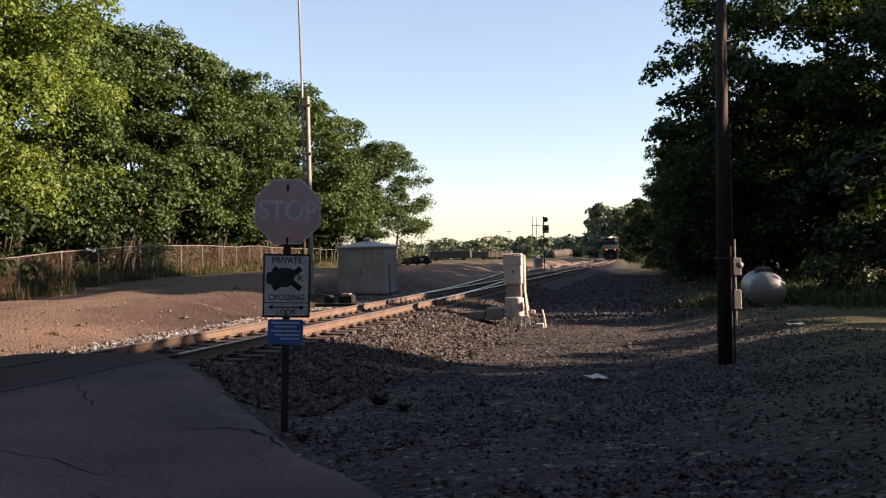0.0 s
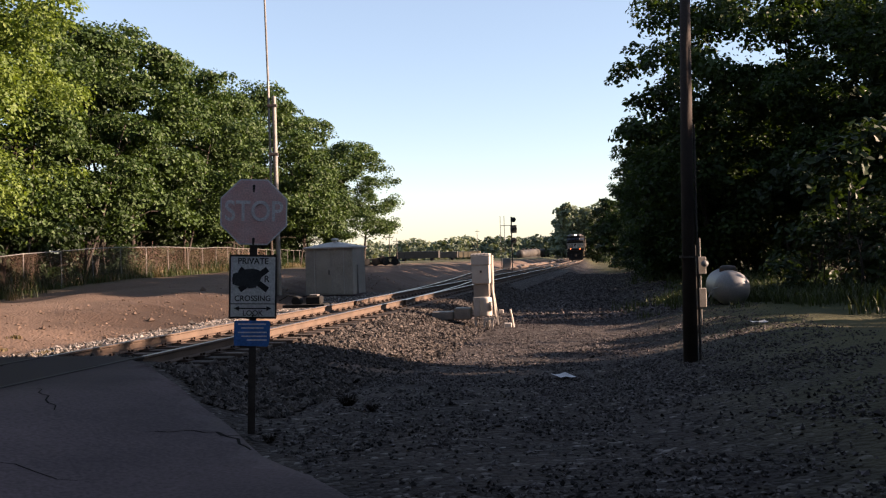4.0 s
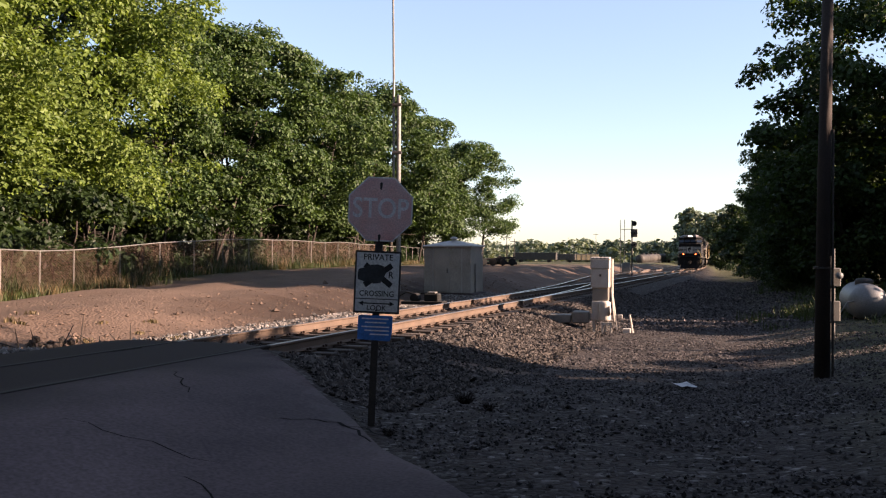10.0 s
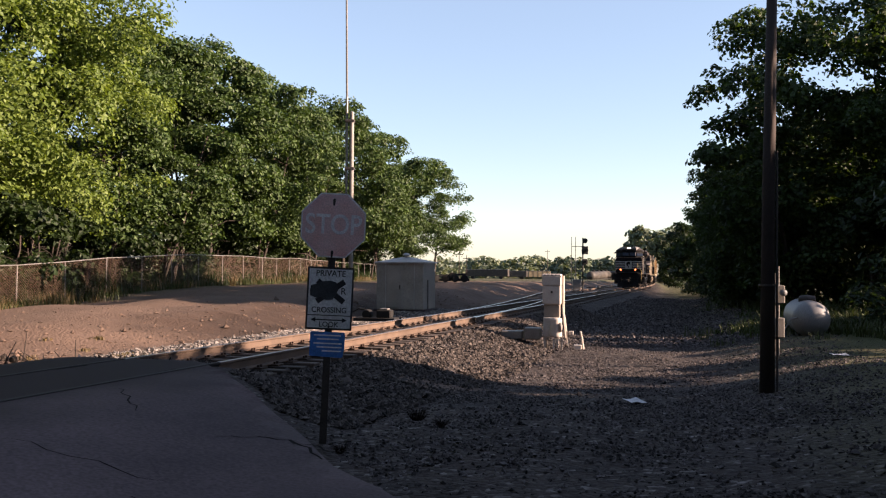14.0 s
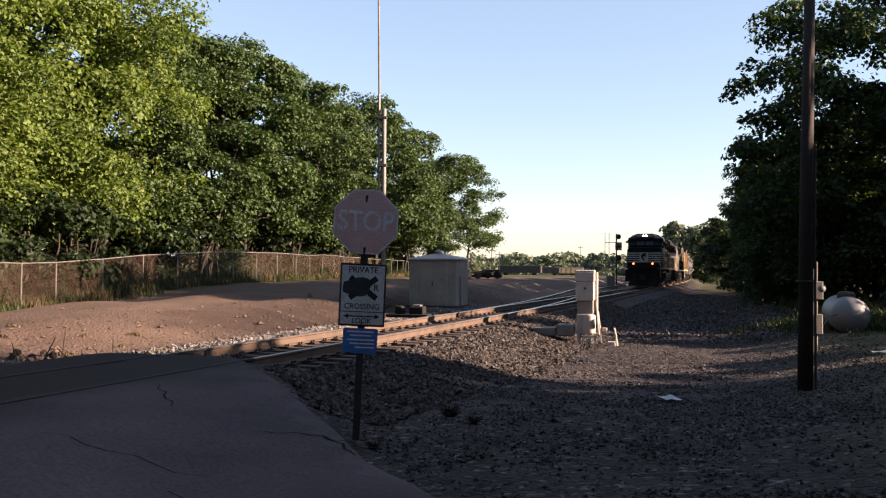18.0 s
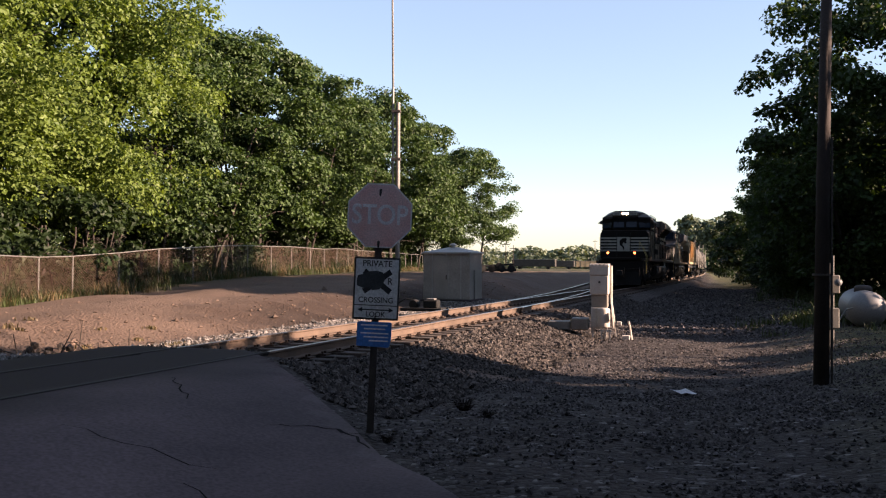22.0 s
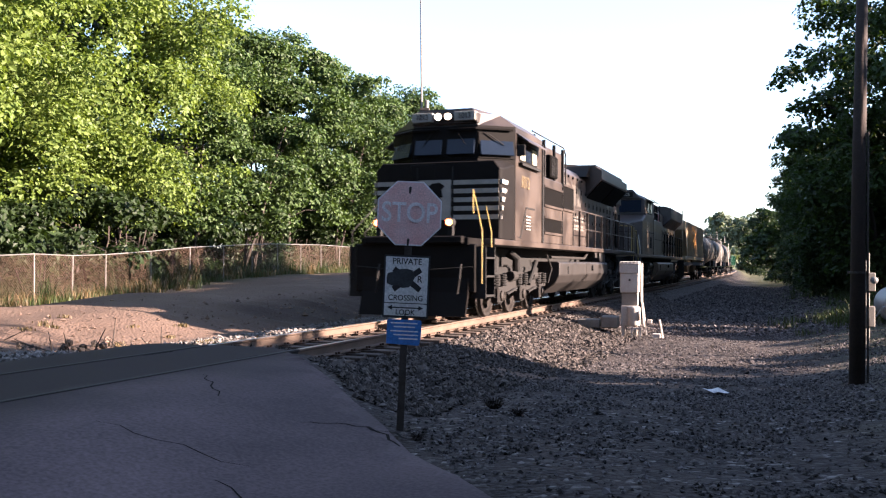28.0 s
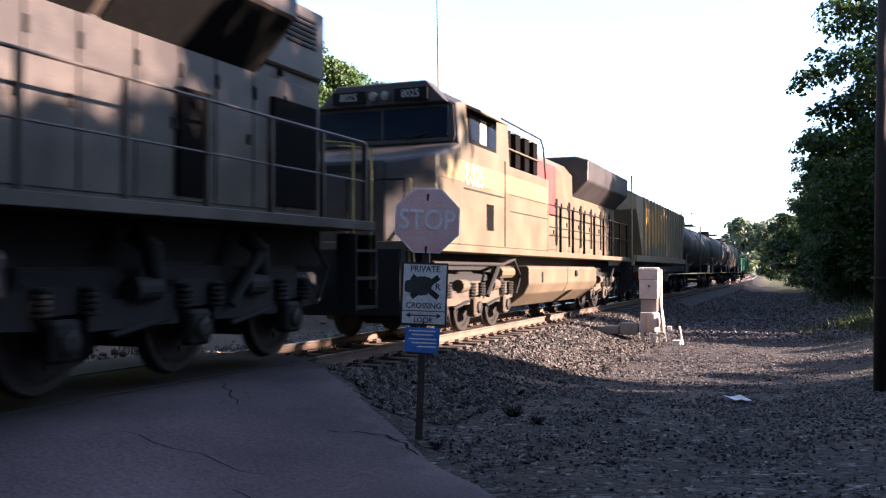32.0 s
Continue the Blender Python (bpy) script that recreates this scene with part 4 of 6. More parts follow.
    part("lower_tube", tube(bmesh.new(), [(-0.09, 0, 2.2), (-0.09, 0, 7.9)], 0.045, 10), M["galv"], t)
    part("whip", tube(bmesh.new(), [(-0.09, 0, 7.9), (-0.13, 0, 11.5), (-0.2, 0.05, 20)], 0.042, 8, 0.03), M["galv"], t)
    for z in (3.4, 5.2, 7.0):
        part("clamp", one_box(-0.15, 0.21, -0.1, 0.1, z - 0.05, z + 0.05, 0.01), M["post"], t)


radio_mast()


def switch_cabinet():
    t = thing("switch_cabinet", pose(2.1, 23.72, -0.43, 0, 0, -9), "stacked white metal control boxes on short legs beside the switch", "control cabinet")
    for x in (-0.2, 0.12):
        for y in (-0.2, 0.2):
            part("leg", one_box(x - 0.03, x + 0.03, y - 0.03, y + 0.03, -0.2, 0.4), M["white_box"], t)
    part("lower_box", one_box(-0.25, 0.16, -0.24, 0.24, 0.34, 0.86, 0.015), M["white_box"], t)
    # Set-back box: its shade is put into the browner paint.
    part("middle_box", one_box(-0.235, 0.18, -0.22, 0.22, 0.86, 1.19, 0.012), M["white_shaded"], t, "set-back white box in a shaded brown")
    top = part("upper_box", one_box(-0.27, 0.205, -0.26, 0.26, 1.2, 1.7, 0.015), M["white_box"], t)
    part("cover_plate", one_box(-0.255, 0.19, -0.268, -0.258, 1.22, 1.68, 0.004), M["white_box"], top)
    part("latch", one_box(-0.05, 0.0, -0.285, -0.262, 1.5, 1.56), M["post"], top)
    lid = part("lid", one_box(-0.285, 0.22, -0.28, 0.28, 1.7, 2.01, 0.02), M["white_box"], t)
    part("lid_rim", one_box(-0.295, 0.23, -0.29, 0.29, 1.93, 1.96, 0.008), M["white_box"], lid)
    for x in (-0.24, -0.14, -0.04, 0.06):
        part("dark_band_mark", one_box(x, x + 0.05, -0.284, -0.279, 1.965, 1.995), M["machine"], lid)
    part("meter_can", lathe(bmesh.new(), [(0.15, 0.36), (0.16, 0.38), (0.16, 0.80), (0.15, 0.84), (0.05, 0.86)], (0.09, -0.3, 0), "z", 16), M["white_box"], t, smooth=True)
    part("can_lid", lathe(bmesh.new(), [(0.1, -0.02), (0.13, 0.0), (0.13, 0.03), (0.02, 0.04)], (0.22, -0.38, 0.62), "x", 14), M["white_box"], t)
    part("side_pipe", tube(bmesh.new(), [(0.27, -0.1, 0.95), (0.27, -0.1, 1.96)], 0.035, 8), M["white_box"], t)
    part("pipe_elbow", tube(bmesh.new(), [(0.27, -0.1, 0.98), (0.3, -0.1, 0.9), (0.36, -0.12, 0.45), (0.4, -0.12, 0.1)], 0.022, 8), M["white_box"], t)
    part("brace", tube(bmesh.new(), [(0.25, -0.12, 1.2), (0.34, -0.2, 0.32)], 0.018, 8), M["white_box"], t)
    part("foot_frame", box(box(box(bmesh.new(), 0.02, 0.3, -0.44, -0.4, 0.26, 0.31), 0.02, 0.06, -0.44, -0.4, -0.05, 0.3), 0.24, 0.28, -0.44, -0.4, -0.05, 0.3), M["white_box"], t)
    part("lever_base", one_box(0.55, 0.75, -0.2, 0.0, -0.1, 0.14, 0.01), M["white_box"], t)
    part("lever", tube(bmesh.new(), [(0.82, -0.1, -0.1), (0.76, -0.1, 0.32), (0.72, -0.1, 0.5)], 0.026, 8), M["white_box"], t)
    part("lever_cap", one_box(0.42, 0.54, -0.16, -0.08, 0.4, 0.5, 0.01), M["white_box"], t)
    sw = thing("switch_machine", pose(0.88, 23.75, -0.1, 0, 0, -9), "low grey switch machine with rods to the rails", "switch machine")
    part("motor_case", one_box(0.45, 0.9, -0.22, 0.22, -0.06, 0.25, 0.03), M["machine"], sw)
    part("gear_case", one_box(-0.15, 0.42, -0.18, 0.18, -0.06, 0.16, 0.02), M["machine"], sw)
    for y in (-0.09, 0.05):
        part("rod", tube(bmesh.new(), [(-0.15, y, 0.06), (-2.6, y, 0.1)], 0.022, 8), M["plate"], sw)
    part("point_lock", one_box(-1.6, -0.9, -0.12, 0.1, 0.02, 0.16, 0.01), M["under"], sw)
    st = thing("switch_stand", TRACK @ pose(-2.25, 9.3, rail_z(9.3) - 0.19, 0, 0, 4), "low dark switch stand and lever beside the rail", "switch stand")
    part("base", one_box(-0.75, 0.55, -0.3, 0.3, 0.0, 0.1, 0.01), M["under"], st)
    part("gear_box", one_box(-0.05, 0.4, -0.2, 0.2, 0.1, 0.34, 0.03), M["under"], st)
    part("crank_case", lathe(bmesh.new(), [(0.0, -0.16), (0.13, -0.16), (0.15, -0.12), (0.15, 0.12), (0.13, 0.16), (0.0, 0.16)], (-0.38, 0, 0.2), "y", 16), M["under"], st)
    part("cap", one_box(0.04, 0.3, -0.14, 0.14, 0.34, 0.39, 0.015), M["machine"], st)
    part("lever", tube(bmesh.new(), [(-0.3, 0, 0.3), (-0.7, 0.1, 0.36), (-1.0, 0.15, 0.2)], 0.022, 8), M["under"], st)


switch_cabinet()


# ---- utility pole, meter, gas tank ----
def utility_pole(x, y, h, label):
    t = thing("utility_pole", on_ground(x, y), label, "utility pole")
    part("shaft", tube(bmesh.new(), [(0, 0, -0.4), (0.03, 0, h * 0.5), (0.08, 0, h)], 0.108, 14, 0.072), M["wood_pole"], t, smooth=True)
    part("conduit", tube(bmesh.new(), [(0.13, -0.05, -0.2), (0.125, -0.05, 1.6), (0.13, -0.06, 3.4)], 0.016, 8), M["post"], t)
    part("strap", lathe(bmesh.new(), [(0.112, 1.5), (0.118, 1.5), (0.118, 1.53), (0.112, 1.53)], (0.005, 0, 0), "z", 14), M["post"], t)
    return t


utility_pole(4.09, 12.55, 5.58, "dark tarred wooden utility pole, cut off at the top, with conduit")


def meter_stand():
    t = thing("meter_stand", on_ground(6.35, 19.0), "weathered grey utility meter boxes on a post", "meter")
    part("post", one_box(-0.035, 0.035, -0.035, 0.035, -0.3, 1.75, 0.006), M["machine"], t)
    part("upper_box", one_box(-0.02, 0.17, -0.17, -0.03, 1.12, 1.5, 0.015), M["machine"], t)
    part("lower_box", one_box(-0.02, 0.16, -0.17, -0.03, 0.4, 0.82, 0.015), M["machine"], t)
    part("pipe", tube(bmesh.new(), [(0.05, -0.12, -0.2), (0.05, -0.12, 1.9)], 0.02, 8), M["machine"], t)
    part("dial", lathe(bmesh.new(), [(0.07, 0.0), (0.07, -0.08), (0.02, -0.1)], (0.11, -0.2, 1.35), "y", 14), M["tank"], t)


meter_stand()


def gas_tank():
    t = thing("gas_tank", pose(8.74, 23.5, -0.22, 0, 0, -14), "silver horizontal propane tank with rounded ends on blocks", "gas tank")
    prof = [(0.01, -1.5)] + [(0.47 * math.sin(radians(a)), -1.1 - 0.4 * math.cos(radians(a))) for a in range(15, 91, 15)]
    prof += [(r, -h) for r, h in prof[::-1]]
    shell = part("shell", lathe(bmesh.new(), prof, (0, 0.6, 0.68), "y", 28), M["tank"], t, smooth=True)
    part("dome", lathe(bmesh.new(), [(0.22, 1.08), (0.22, 1.2), (0.18, 1.26), (0.03, 1.28)], (0, 0.3, 0), "z", 16), M["post"], t, "dark valve dome", smooth=True)
    for y in (-0.2, 1.4):
        part("saddle", one_box(-0.3, 0.3, y - 0.1, y + 0.1, -0.1, 0.34, 0.01), M["concrete"], t)
    part("valve_pipe", tube(bmesh.new(), [(-0.25, -0.7, 0.75), (-0.5, -0.85, 0.7), (-0.75, -0.9, 0.3)], 0.02, 8), M["galv"], t)


gas_tank()


# ---- signal, parked cars and things far down the line ----
def block_signal(x, y):
    t = thing("block_signal", on_ground(x, y), "black railway signal mast with three round heads", "signal")
    part("mast", tube(bmesh.new(), [(0, 0, -0.3), (0, 0, 5.5)], 0.07, 8), M["signal_black"], t)
    for z, r in ((5.2, 0.26), (4.25, 0.34), (3.1, 0.3)):
        h = part("head", lathe(bmesh.new(), [(r * 0.4, 0.1), (r, 0.08), (r, 0.0), (r * 0.95, -0.02), (0.05, -0.02)], (0.2, -0.1, z), "y", 18), M["signal_black"], t)
        part("hood", lathe(bmesh.new(), [(0.12, -0.02), (0.12, -0.35), (0.11, -0.35), (0.1, -0.03)], (0.2, -0.1, z), "y", 12), M["signal_black"], h)
    part("shade_plate", one_box(-0.12, 0.52, -0.1, -0.06, 3.85, 4.65, 0.05), M["signal_black"], t)
    part("ladder", box(box(bmesh.new(), -0.75, -0.7, 0.0, 0.05, -0.2, 5.6), -1.15, -1.1, 0.0, 0.05, -0.2, 5.6), M["galv"], t)
    part("bracket", one_box(-1.15, 0.1, -0.02, 0.02, 4.6, 4.66), M["galv"], t)
    part("case", one_box(-1.0, -0.2, -0.3, 0.3, -0.1, 1.3, 0.02), M["galv"], t)


block_signal(10.85, 89.3)


def parked_car(x, y, turn, mt, z):
    t = thing("parked_tank_car", pose(x, y, z, 0, 0, turn), "distant parked tank car standing in a row of cars", "freight car", group="parked cars")
    part("shell", lathe(bmesh.new(), [(0.2, -7.4), (1.1, -7.2), (1.4, -6.8), (1.4, 6.8), (1.1, 7.2), (0.2, 7.4)], (0, 0, 2.5), "x", 18), mt, t, smooth=True)
    part("frame", one_box(-7.8, 7.8, -1.2, 1.2, 0.9, 1.3), M["under"], t)
    part("dome", lathe(bmesh.new(), [(0.5, 3.8), (0.5, 4.3), (0.05, 4.4)], (0, 0, 0), "z", 10), M["under"], t)
    for xx in (-5.8, 5.8):
        part("truck", one_box(xx - 1.4, xx + 1.4, -1.1, 1.1, 0.1, 0.9, 0.1), M["under"], t)


for i in range(7):
    parked_car(39.0 + 3.4 * i, 292 + 15.5 * i * 0.9, 74, (M["tank_black"], M["tank_white"])[i in (2, 3)], -3.4)


def trailer(x, y, w, h, mt, turn, label):
    t = thing("storage_trailer", on_ground(x, y, 0, turn), label, "trailer", group="far trailers")
    part("body", one_box(-w / 2, w / 2, -1.2, 1.2, 0.7, 0.7 + h, 0.05), mt, t)
    part("roof_edge", one_box(-w / 2 - 0.05, w / 2 + 0.05, -1.25, 1.25, 0.68 + h, 0.78 + h), M["galv"], t)
    for k in range(7):
        part("rib", one_box(-w / 2 + w * (k + 0.5) / 7 - 0.05, -w / 2 + w * (k + 0.5) / 7 + 0.05, -1.25, -1.2, 0.75, 0.65 + h), mt, t)
    for xx in (-w / 3, w / 3):
        part("wheels", tube(bmesh.new(), [(xx, -1.15, 0.45), (xx, 1.15, 0.45)], 0.45, 12), M["under"], t)


for i, (w, h, k) in enumerate(((12, 1.9, "tank_black"), (9, 1.7, "tank_white"), (10, 1.8, "hopper"))):
    trailer(3.5 + 7.2 * i, 246 + 12 * i, w, h, M[k], 6 * i - 12, ("dark", "pale", "grey")[i] + " storage trailer far beyond the dirt bank")
for x, y, h in ((-3.6, 205, 6.4), (-1.9, 208, 5.6), (27, 330, 11)):
    t = thing("distant_pole", on_ground(x, y), "thin distant utility pole against the sky", "utility pole")
    part("shaft", tube(bmesh.new(), [(0, 0, -0.3), (0, 0, h)], 0.1, 8, 0.07), M["wood_pole"], t)
    part("crossarm", one_box(-0.9, 0.9, -0.06, 0.06, h - 0.8, h - 0.65), M["wood_pole"], t)


def scrap_pile(x, y):
    """Old wheelsets and fittings left on the bank."""
    t = thing("scrap_wheels", on_ground(x, y, 0, 10), "pile of dark scrap rail wheels and fittings on the bank", "scrap")
    for i, (dx, dz, ang) in enumerate(((-1.2, 0.42, 10), (-0.4, 0.42, -8), (0.45, 0.42, 20), (1.25, 0.42, 0), (0.2, 0.62, 5))):
        bm = lathe(bmesh.new(), [(0.08, -0.1), (0.3, -0.08), (0.33, 0.0), (0.3, 0.08), (0.08, 0.1)], (0, 0, 0), "y", 16)
        bm.transform(pose(dx, 0, dz, 0, 0, ang))
        part("wheel", bm, M["under"], t)
    part("axle", tube(bmesh.new(), [(-1.6, 0.2, 0.6), (1.5, 0.3, 0.8)], 0.08, 8), M["under"], t)
    part("frame", one_box(-1.7, 1.7, 0.1, 0.35, 0.2, 0.42), M["under"], t)


scrap_pile(-2.1, 75)


# ---- loose stones, weeds and litter ----
def stones(name, count, spots, size, label, seed, material="stone"):
    """Many broken stones lying on the ground; spots(rng) gives s, n."""
    r = np.random.default_rng(seed)
    base = np.array([(1, 0, 0), (-1, 0, 0), (0, 1, 0), (0, -1, 0), (0, 0, 1), (0, 0, -0.6)], float)
    fc = np.array([(0, 2, 4), (2, 1, 4), (1, 3, 4), (3, 0, 4), (2, 0, 5), (1, 2, 5), (3, 1, 5), (0, 3, 5)])
    V, Fs = [], []
    for i in range(count):
        s, n = spots(r)
        if s < road_edge(n) + 0.12 + 0.25 * r.random() and n > -2.6:
            continue
        if seed in (1, 6) and n > 8.4 + 2.6 * r.random():
            continue
        if (n - 3.2) ** 2 + (s + 2.9) ** 2 < 0.45 and r.random() < 0.8:
            continue
        if seed == 1 and noise.noise((n * 0.45, s * 0.6, 4)) + 0.5 * noise.noise((n * 1.7, s * 1.7, 8)) < -0.12 and r.random() < 0.75:
            continue
        k = size * r.uniform(0.5, 1.6) * (1.7 if r.random() < 0.02 else 1)
        v = (base + r.normal(size=(6, 3)) * 0.3) * np.array([1, r.uniform(0.6, 1), r.uniform(0.5, 0.85)]) * k
        a = r.uniform(0, 2 * math.pi)
        c, d = math.cos(a), math.sin(a)
        v = np.stack([v[:, 0] * c - v[:, 1] * d, v[:, 0] * d + v[:, 1] * c, v[:, 2]], axis=1)
        v += np.array([n, s, ground_z(s, n) + 0.3 * k])
        Fs.append(fc + 6 * len(V))
        V.append(v)
    ob = from_arrays(name, np.concatenate(V), np.concatenate(Fs), M[material])
    ob.matrix_basis = TRACK
    return tagged(ob, label, "gravel", kind="stuff")


def near_flat(r):
    return -13 + 24 * r.random() ** 1.1, 2.4 + 9.0 * r.random()


def shoulder(r):
    return -8 + 34 * r.random() ** 1.2, 1.3 + 2.4 * r.random()


def crib(r):
    return -5 + 34 * r.random() ** 1.2, -1.9 + 3.6 * r.random()


def far_side(r):
    return -9 + 30 * r.random(), -1.6 - 2.2 * r.random()


def far_flat(r):
    return 9 + 60 * r.random() ** 1.3, 2.4 + 7.5 * r.random()


stones("loose_gravel", 78000, near_flat, 0.0165, "dark grey crushed stone scattered over the gravel flat", 1, "stone_dark")
stones("ballast_shoulder", 27000, shoulder, 0.031, "grey track ballast sloping down from the rails", 2)
stones("crib_ballast", 9000, crib, 0.034, "grey ballast between the ties", 3)
stones("far_ballast", 10000, far_side, 0.034, "pale ballast along the foot of the dirt bank", 4, "stone_pale")
stones("lane_gravel", 20000, far_flat, 0.04, "grey gravel of the lane beside the track", 6, "stone_dark")


def clods():
    """Dry clods over the dirt bank."""
    r = np.random.default_rng(21)
    base = np.array([(1, 0, 0), (-1, 0, 0), (0, 1, 0), (0, -1, 0), (0, 0, 1), (0, 0, -0.6)], float)
    fc = np.array([(0, 2, 4), (2, 1, 4), (1, 3, 4), (3, 0, 4), (2, 0, 5), (1, 2, 5), (3, 1, 5), (0, 3, 5)])
    V, Fs = [], []
    for i in range(2600):
        s = -7 + 40 * r.random() ** 1.3
        n = bank_foot(s) + 0.3 - abs(r.normal()) * 2.6
        k = 0.022 * math.exp(r.normal() * 0.55)
        v = base * (1 + r.normal(size=(6, 3)) * 0.25) * np.array([1, r.uniform(0.7, 1), r.uniform(0.5, 0.9)]) * k
        V.append(v + np.array([n, s, ground_z(s, n) + 0.2 * k]))
        Fs.append(fc + 6 * i)
    ob = from_arrays("dirt_clods", np.concatenate(V), np.concatenate(Fs), M["clod"])
    ob.matrix_basis = TRACK
    tagged(ob, "dry reddish clods strewn over the dirt bank", "dirt", kind="stuff")


clods()


def tufts(name, material, places, h, label, seed, spread=0.18, blades=26):
    """Tufts of thin curved blades."""
    r = np.random.default_rng(seed)
    V, Fs = [], []
    for x, y, k in places:
        s, n = to_sn(x, y)
        z = ground_z(s, n)
        for b in range(blades):
            a, hh = r.uniform(0, 2 * math.pi), h * k * r.uniform(0.5, 1.2)
            px, py = x + r.normal() * spread * k, y + r.normal() * spread * k
            lx, ly = math.cos(a) * hh * 0.45, math.sin(a) * hh * 0.45
            wx, wy = -math.sin(a) * 0.012, math.cos(a) * 0.012
            i = len(V)
            V += [(px - wx, py - wy, z - 0.02), (px + wx, py + wy, z - 0.02), (px + lx * 0.4 + wx, py + ly * 0.4 + wy, z + hh * 0.65), (px + lx * 0.4 - wx, py + ly * 0.4 - wy, z + hh * 0.65), (px + lx, py + ly, z + hh)]
            Fs += [(i, i + 1, i + 2, i + 3), (i + 3, i + 2, i + 4)]
    ob = from_arrays(name, V, Fs, material)
    return tagged(ob, label, "grass", kind="stuff")


rnd = random.Random(8)


def along_fence(k, off, jit):
    out = []
    pts = [Vector(p) for p in FENCE]
    seg = [(a, b, (b - a).length) for a, b in zip(pts, pts[1:])]
    total = sum(q[2] for q in seg)
    for i in range(k):
        d = rnd.uniform(0, total)
        for a, b, ln in seg:
            if d <= ln:
                p = a.lerp(b, d / ln)
                out.append((p.x + off + rnd.gauss(0, jit), p.y + rnd.gauss(0, 0.2), rnd.uniform(0.5, 1.5)))
                break
            d -= ln
    return out


tufts("fence_grass", M["grass"], along_fence(620, 0.2, 0.3), 0.28, "green grass and weeds along the foot of the fence", 1)
tufts("dry_weeds", M["dry"], along_fence(260, 0.3, 0.4), 0.4, "dry brown weeds along the fence", 2)
tufts("fence_weeds", M["leaf_dark"], along_fence(420, -0.6, 0.5), 0.75, "tall dark weeds behind the wire fence", 3)
tufts("tank_grass", M["grass"], [(9.6 + rnd.gauss(1.2, 1.3), 25.0 + rnd.gauss(1.5, 2.0), rnd.uniform(0.5, 1.3)) for i in range(420)], 0.3, "lush green grass round the gas tank", 4)
tufts("verge_grass", M["grass"], [(11.5 + rnd.gauss(0.5, 1.0) + 0.17 * max(y - 28, 0), y, rnd.uniform(0.5, 1.5)) for y in [14 + 0.11 * i for i in range(420)]], 0.4, "rough grass at the edge of the lane", 5)
tufts("bank_weeds", M["dry"], [(-7.2 + rnd.gauss(0, 1.6), 14.5 + rnd.gauss(2.0, 1.2), rnd.uniform(0.3, 0.7)) for i in range(16)], 0.16, "sparse dry weeds on the dirt bank", 6)


def clod_heap():
    """A low heap of brush and clods at the end of the bank."""
    r = np.random.default_rng(12)
    t = thing("debris_heap", on_ground(-7.9, 14.0), "low heap of dark brush, clods and litter on the dirt bank", "debris")
    for i in range(26):
        bm = bmesh.new()
        bmesh.ops.create_icosphere(bm, subdivisions=1, radius=r.uniform(0.03, 0.085))
        for v in bm.verts:
            v.co *= 1 + r.normal() * 0.2
        bm.transform(pose(r.normal() * 0.9, r.normal() * 0.35, 0.03 + abs(r.normal()) * 0.06))
        part("clod", bm, M["bark"], t)
    for i in range(34):
        p = Vector((r.normal() * 1.0, r.normal() * 0.4, 0.03))
        q = p + Vector((r.normal() * 0.35, r.normal() * 0.2, abs(r.normal()) * 0.22))
        part("stick", tube(bmesh.new(), [p, q], 0.014, 5, 0.006), M["bark"], t)


clod_heap()


def litter(x, y, w, d, turn, label):
    t = thing("paper_scrap", on_ground(x, y, 0.045, turn), label, "litter")
    bm = bmesh.new()
    g = [[bm.verts.new((w * (i / 3 - 0.5), d * (j / 2 - 0.5), 0.014 * math.sin(i * 1.9 + j) + 0.012 * (j == 2))) for j in range(3)] for i in range(4)]
    for i in range(3):
        for j in range(2):
            bm.faces.new((g[i][j], g[i + 1][j], g[i + 1][j + 1], g[i][j + 1]))
    bmesh.ops.solidify(bm, geom=bm.faces[:], thickness=0.004)
    part("sheet", bm, M["paper"], t)


litter(2.2, 12.3, 0.24, 0.30, 20, "crumpled white paper lying on the gravel")
litter(6.9, 17.0, 0.34, 0.16, 10, "flat white scrap lying on the gravel")
litter(-7.14, 13.25, 0.26, 0.2, 30, "pale blue-white litter at the foot of the bank")


def dead_clump(x, y, k, label):
    r = np.random.default_rng(int(k * 100))
    t = thing("dead_weed", on_ground(x, y), label, "weed")
    bm = bmesh.new()
    for i in range(90):
        a = r.uniform(0, 6.28)
        q = Vector((math.cos(a) * r.uniform(0.05, 0.2), math.sin(a) * r.uniform(0.05, 0.2), r.uniform(0.02, 0.15))) * k
        tube(bm, [(q.x * 0.3, q.y * 0.3, 0), q * 0.6 + Vector((0, 0, 0.03 * k)), q], 0.007 * k, 4, 0.002)
    part("clump", bm, M["wood_pole"], t)


dead_clump(-0.64, 9.88, 1.0, "dark dead weed clump on the gravel")
dead_clump(-0.35, 9.3, 0.6, "small dark dead weed on the gravel")
dead_clump(-1.2, 7.9, 0.5, "dark dead weed at the road edge")


# cracks in the road
def crack(points, w):
    bm = bmesh.new()
    rows = []
    for i, (s, n) in enumerate(points):
        z = road_z(s, n) + 0.004
        k = w * (0.4 + 0.6 * math.sin(math.pi * (i + 0.3) / len(points)))
        rows.append((bm.verts.new((n - k, s - k * 0.5, z)), bm.verts.new((n + k, s + k * 0.5, z))))
    for (a, b), (c, d) in zip(rows, rows[1:]):
        bm.faces.new((a, b, d, c))
    bmesh.ops.recalc_face_normals(bm, faces=bm.faces[:])
    part("crack", bm, M["crack"], road)


crack([(-9.45 + 0.42 * math.sin(math.pi * i / 12) + 0.04 * math.sin(i * 2.3), 3.0 + 0.085 * i) for i in range(13)], 0.015)
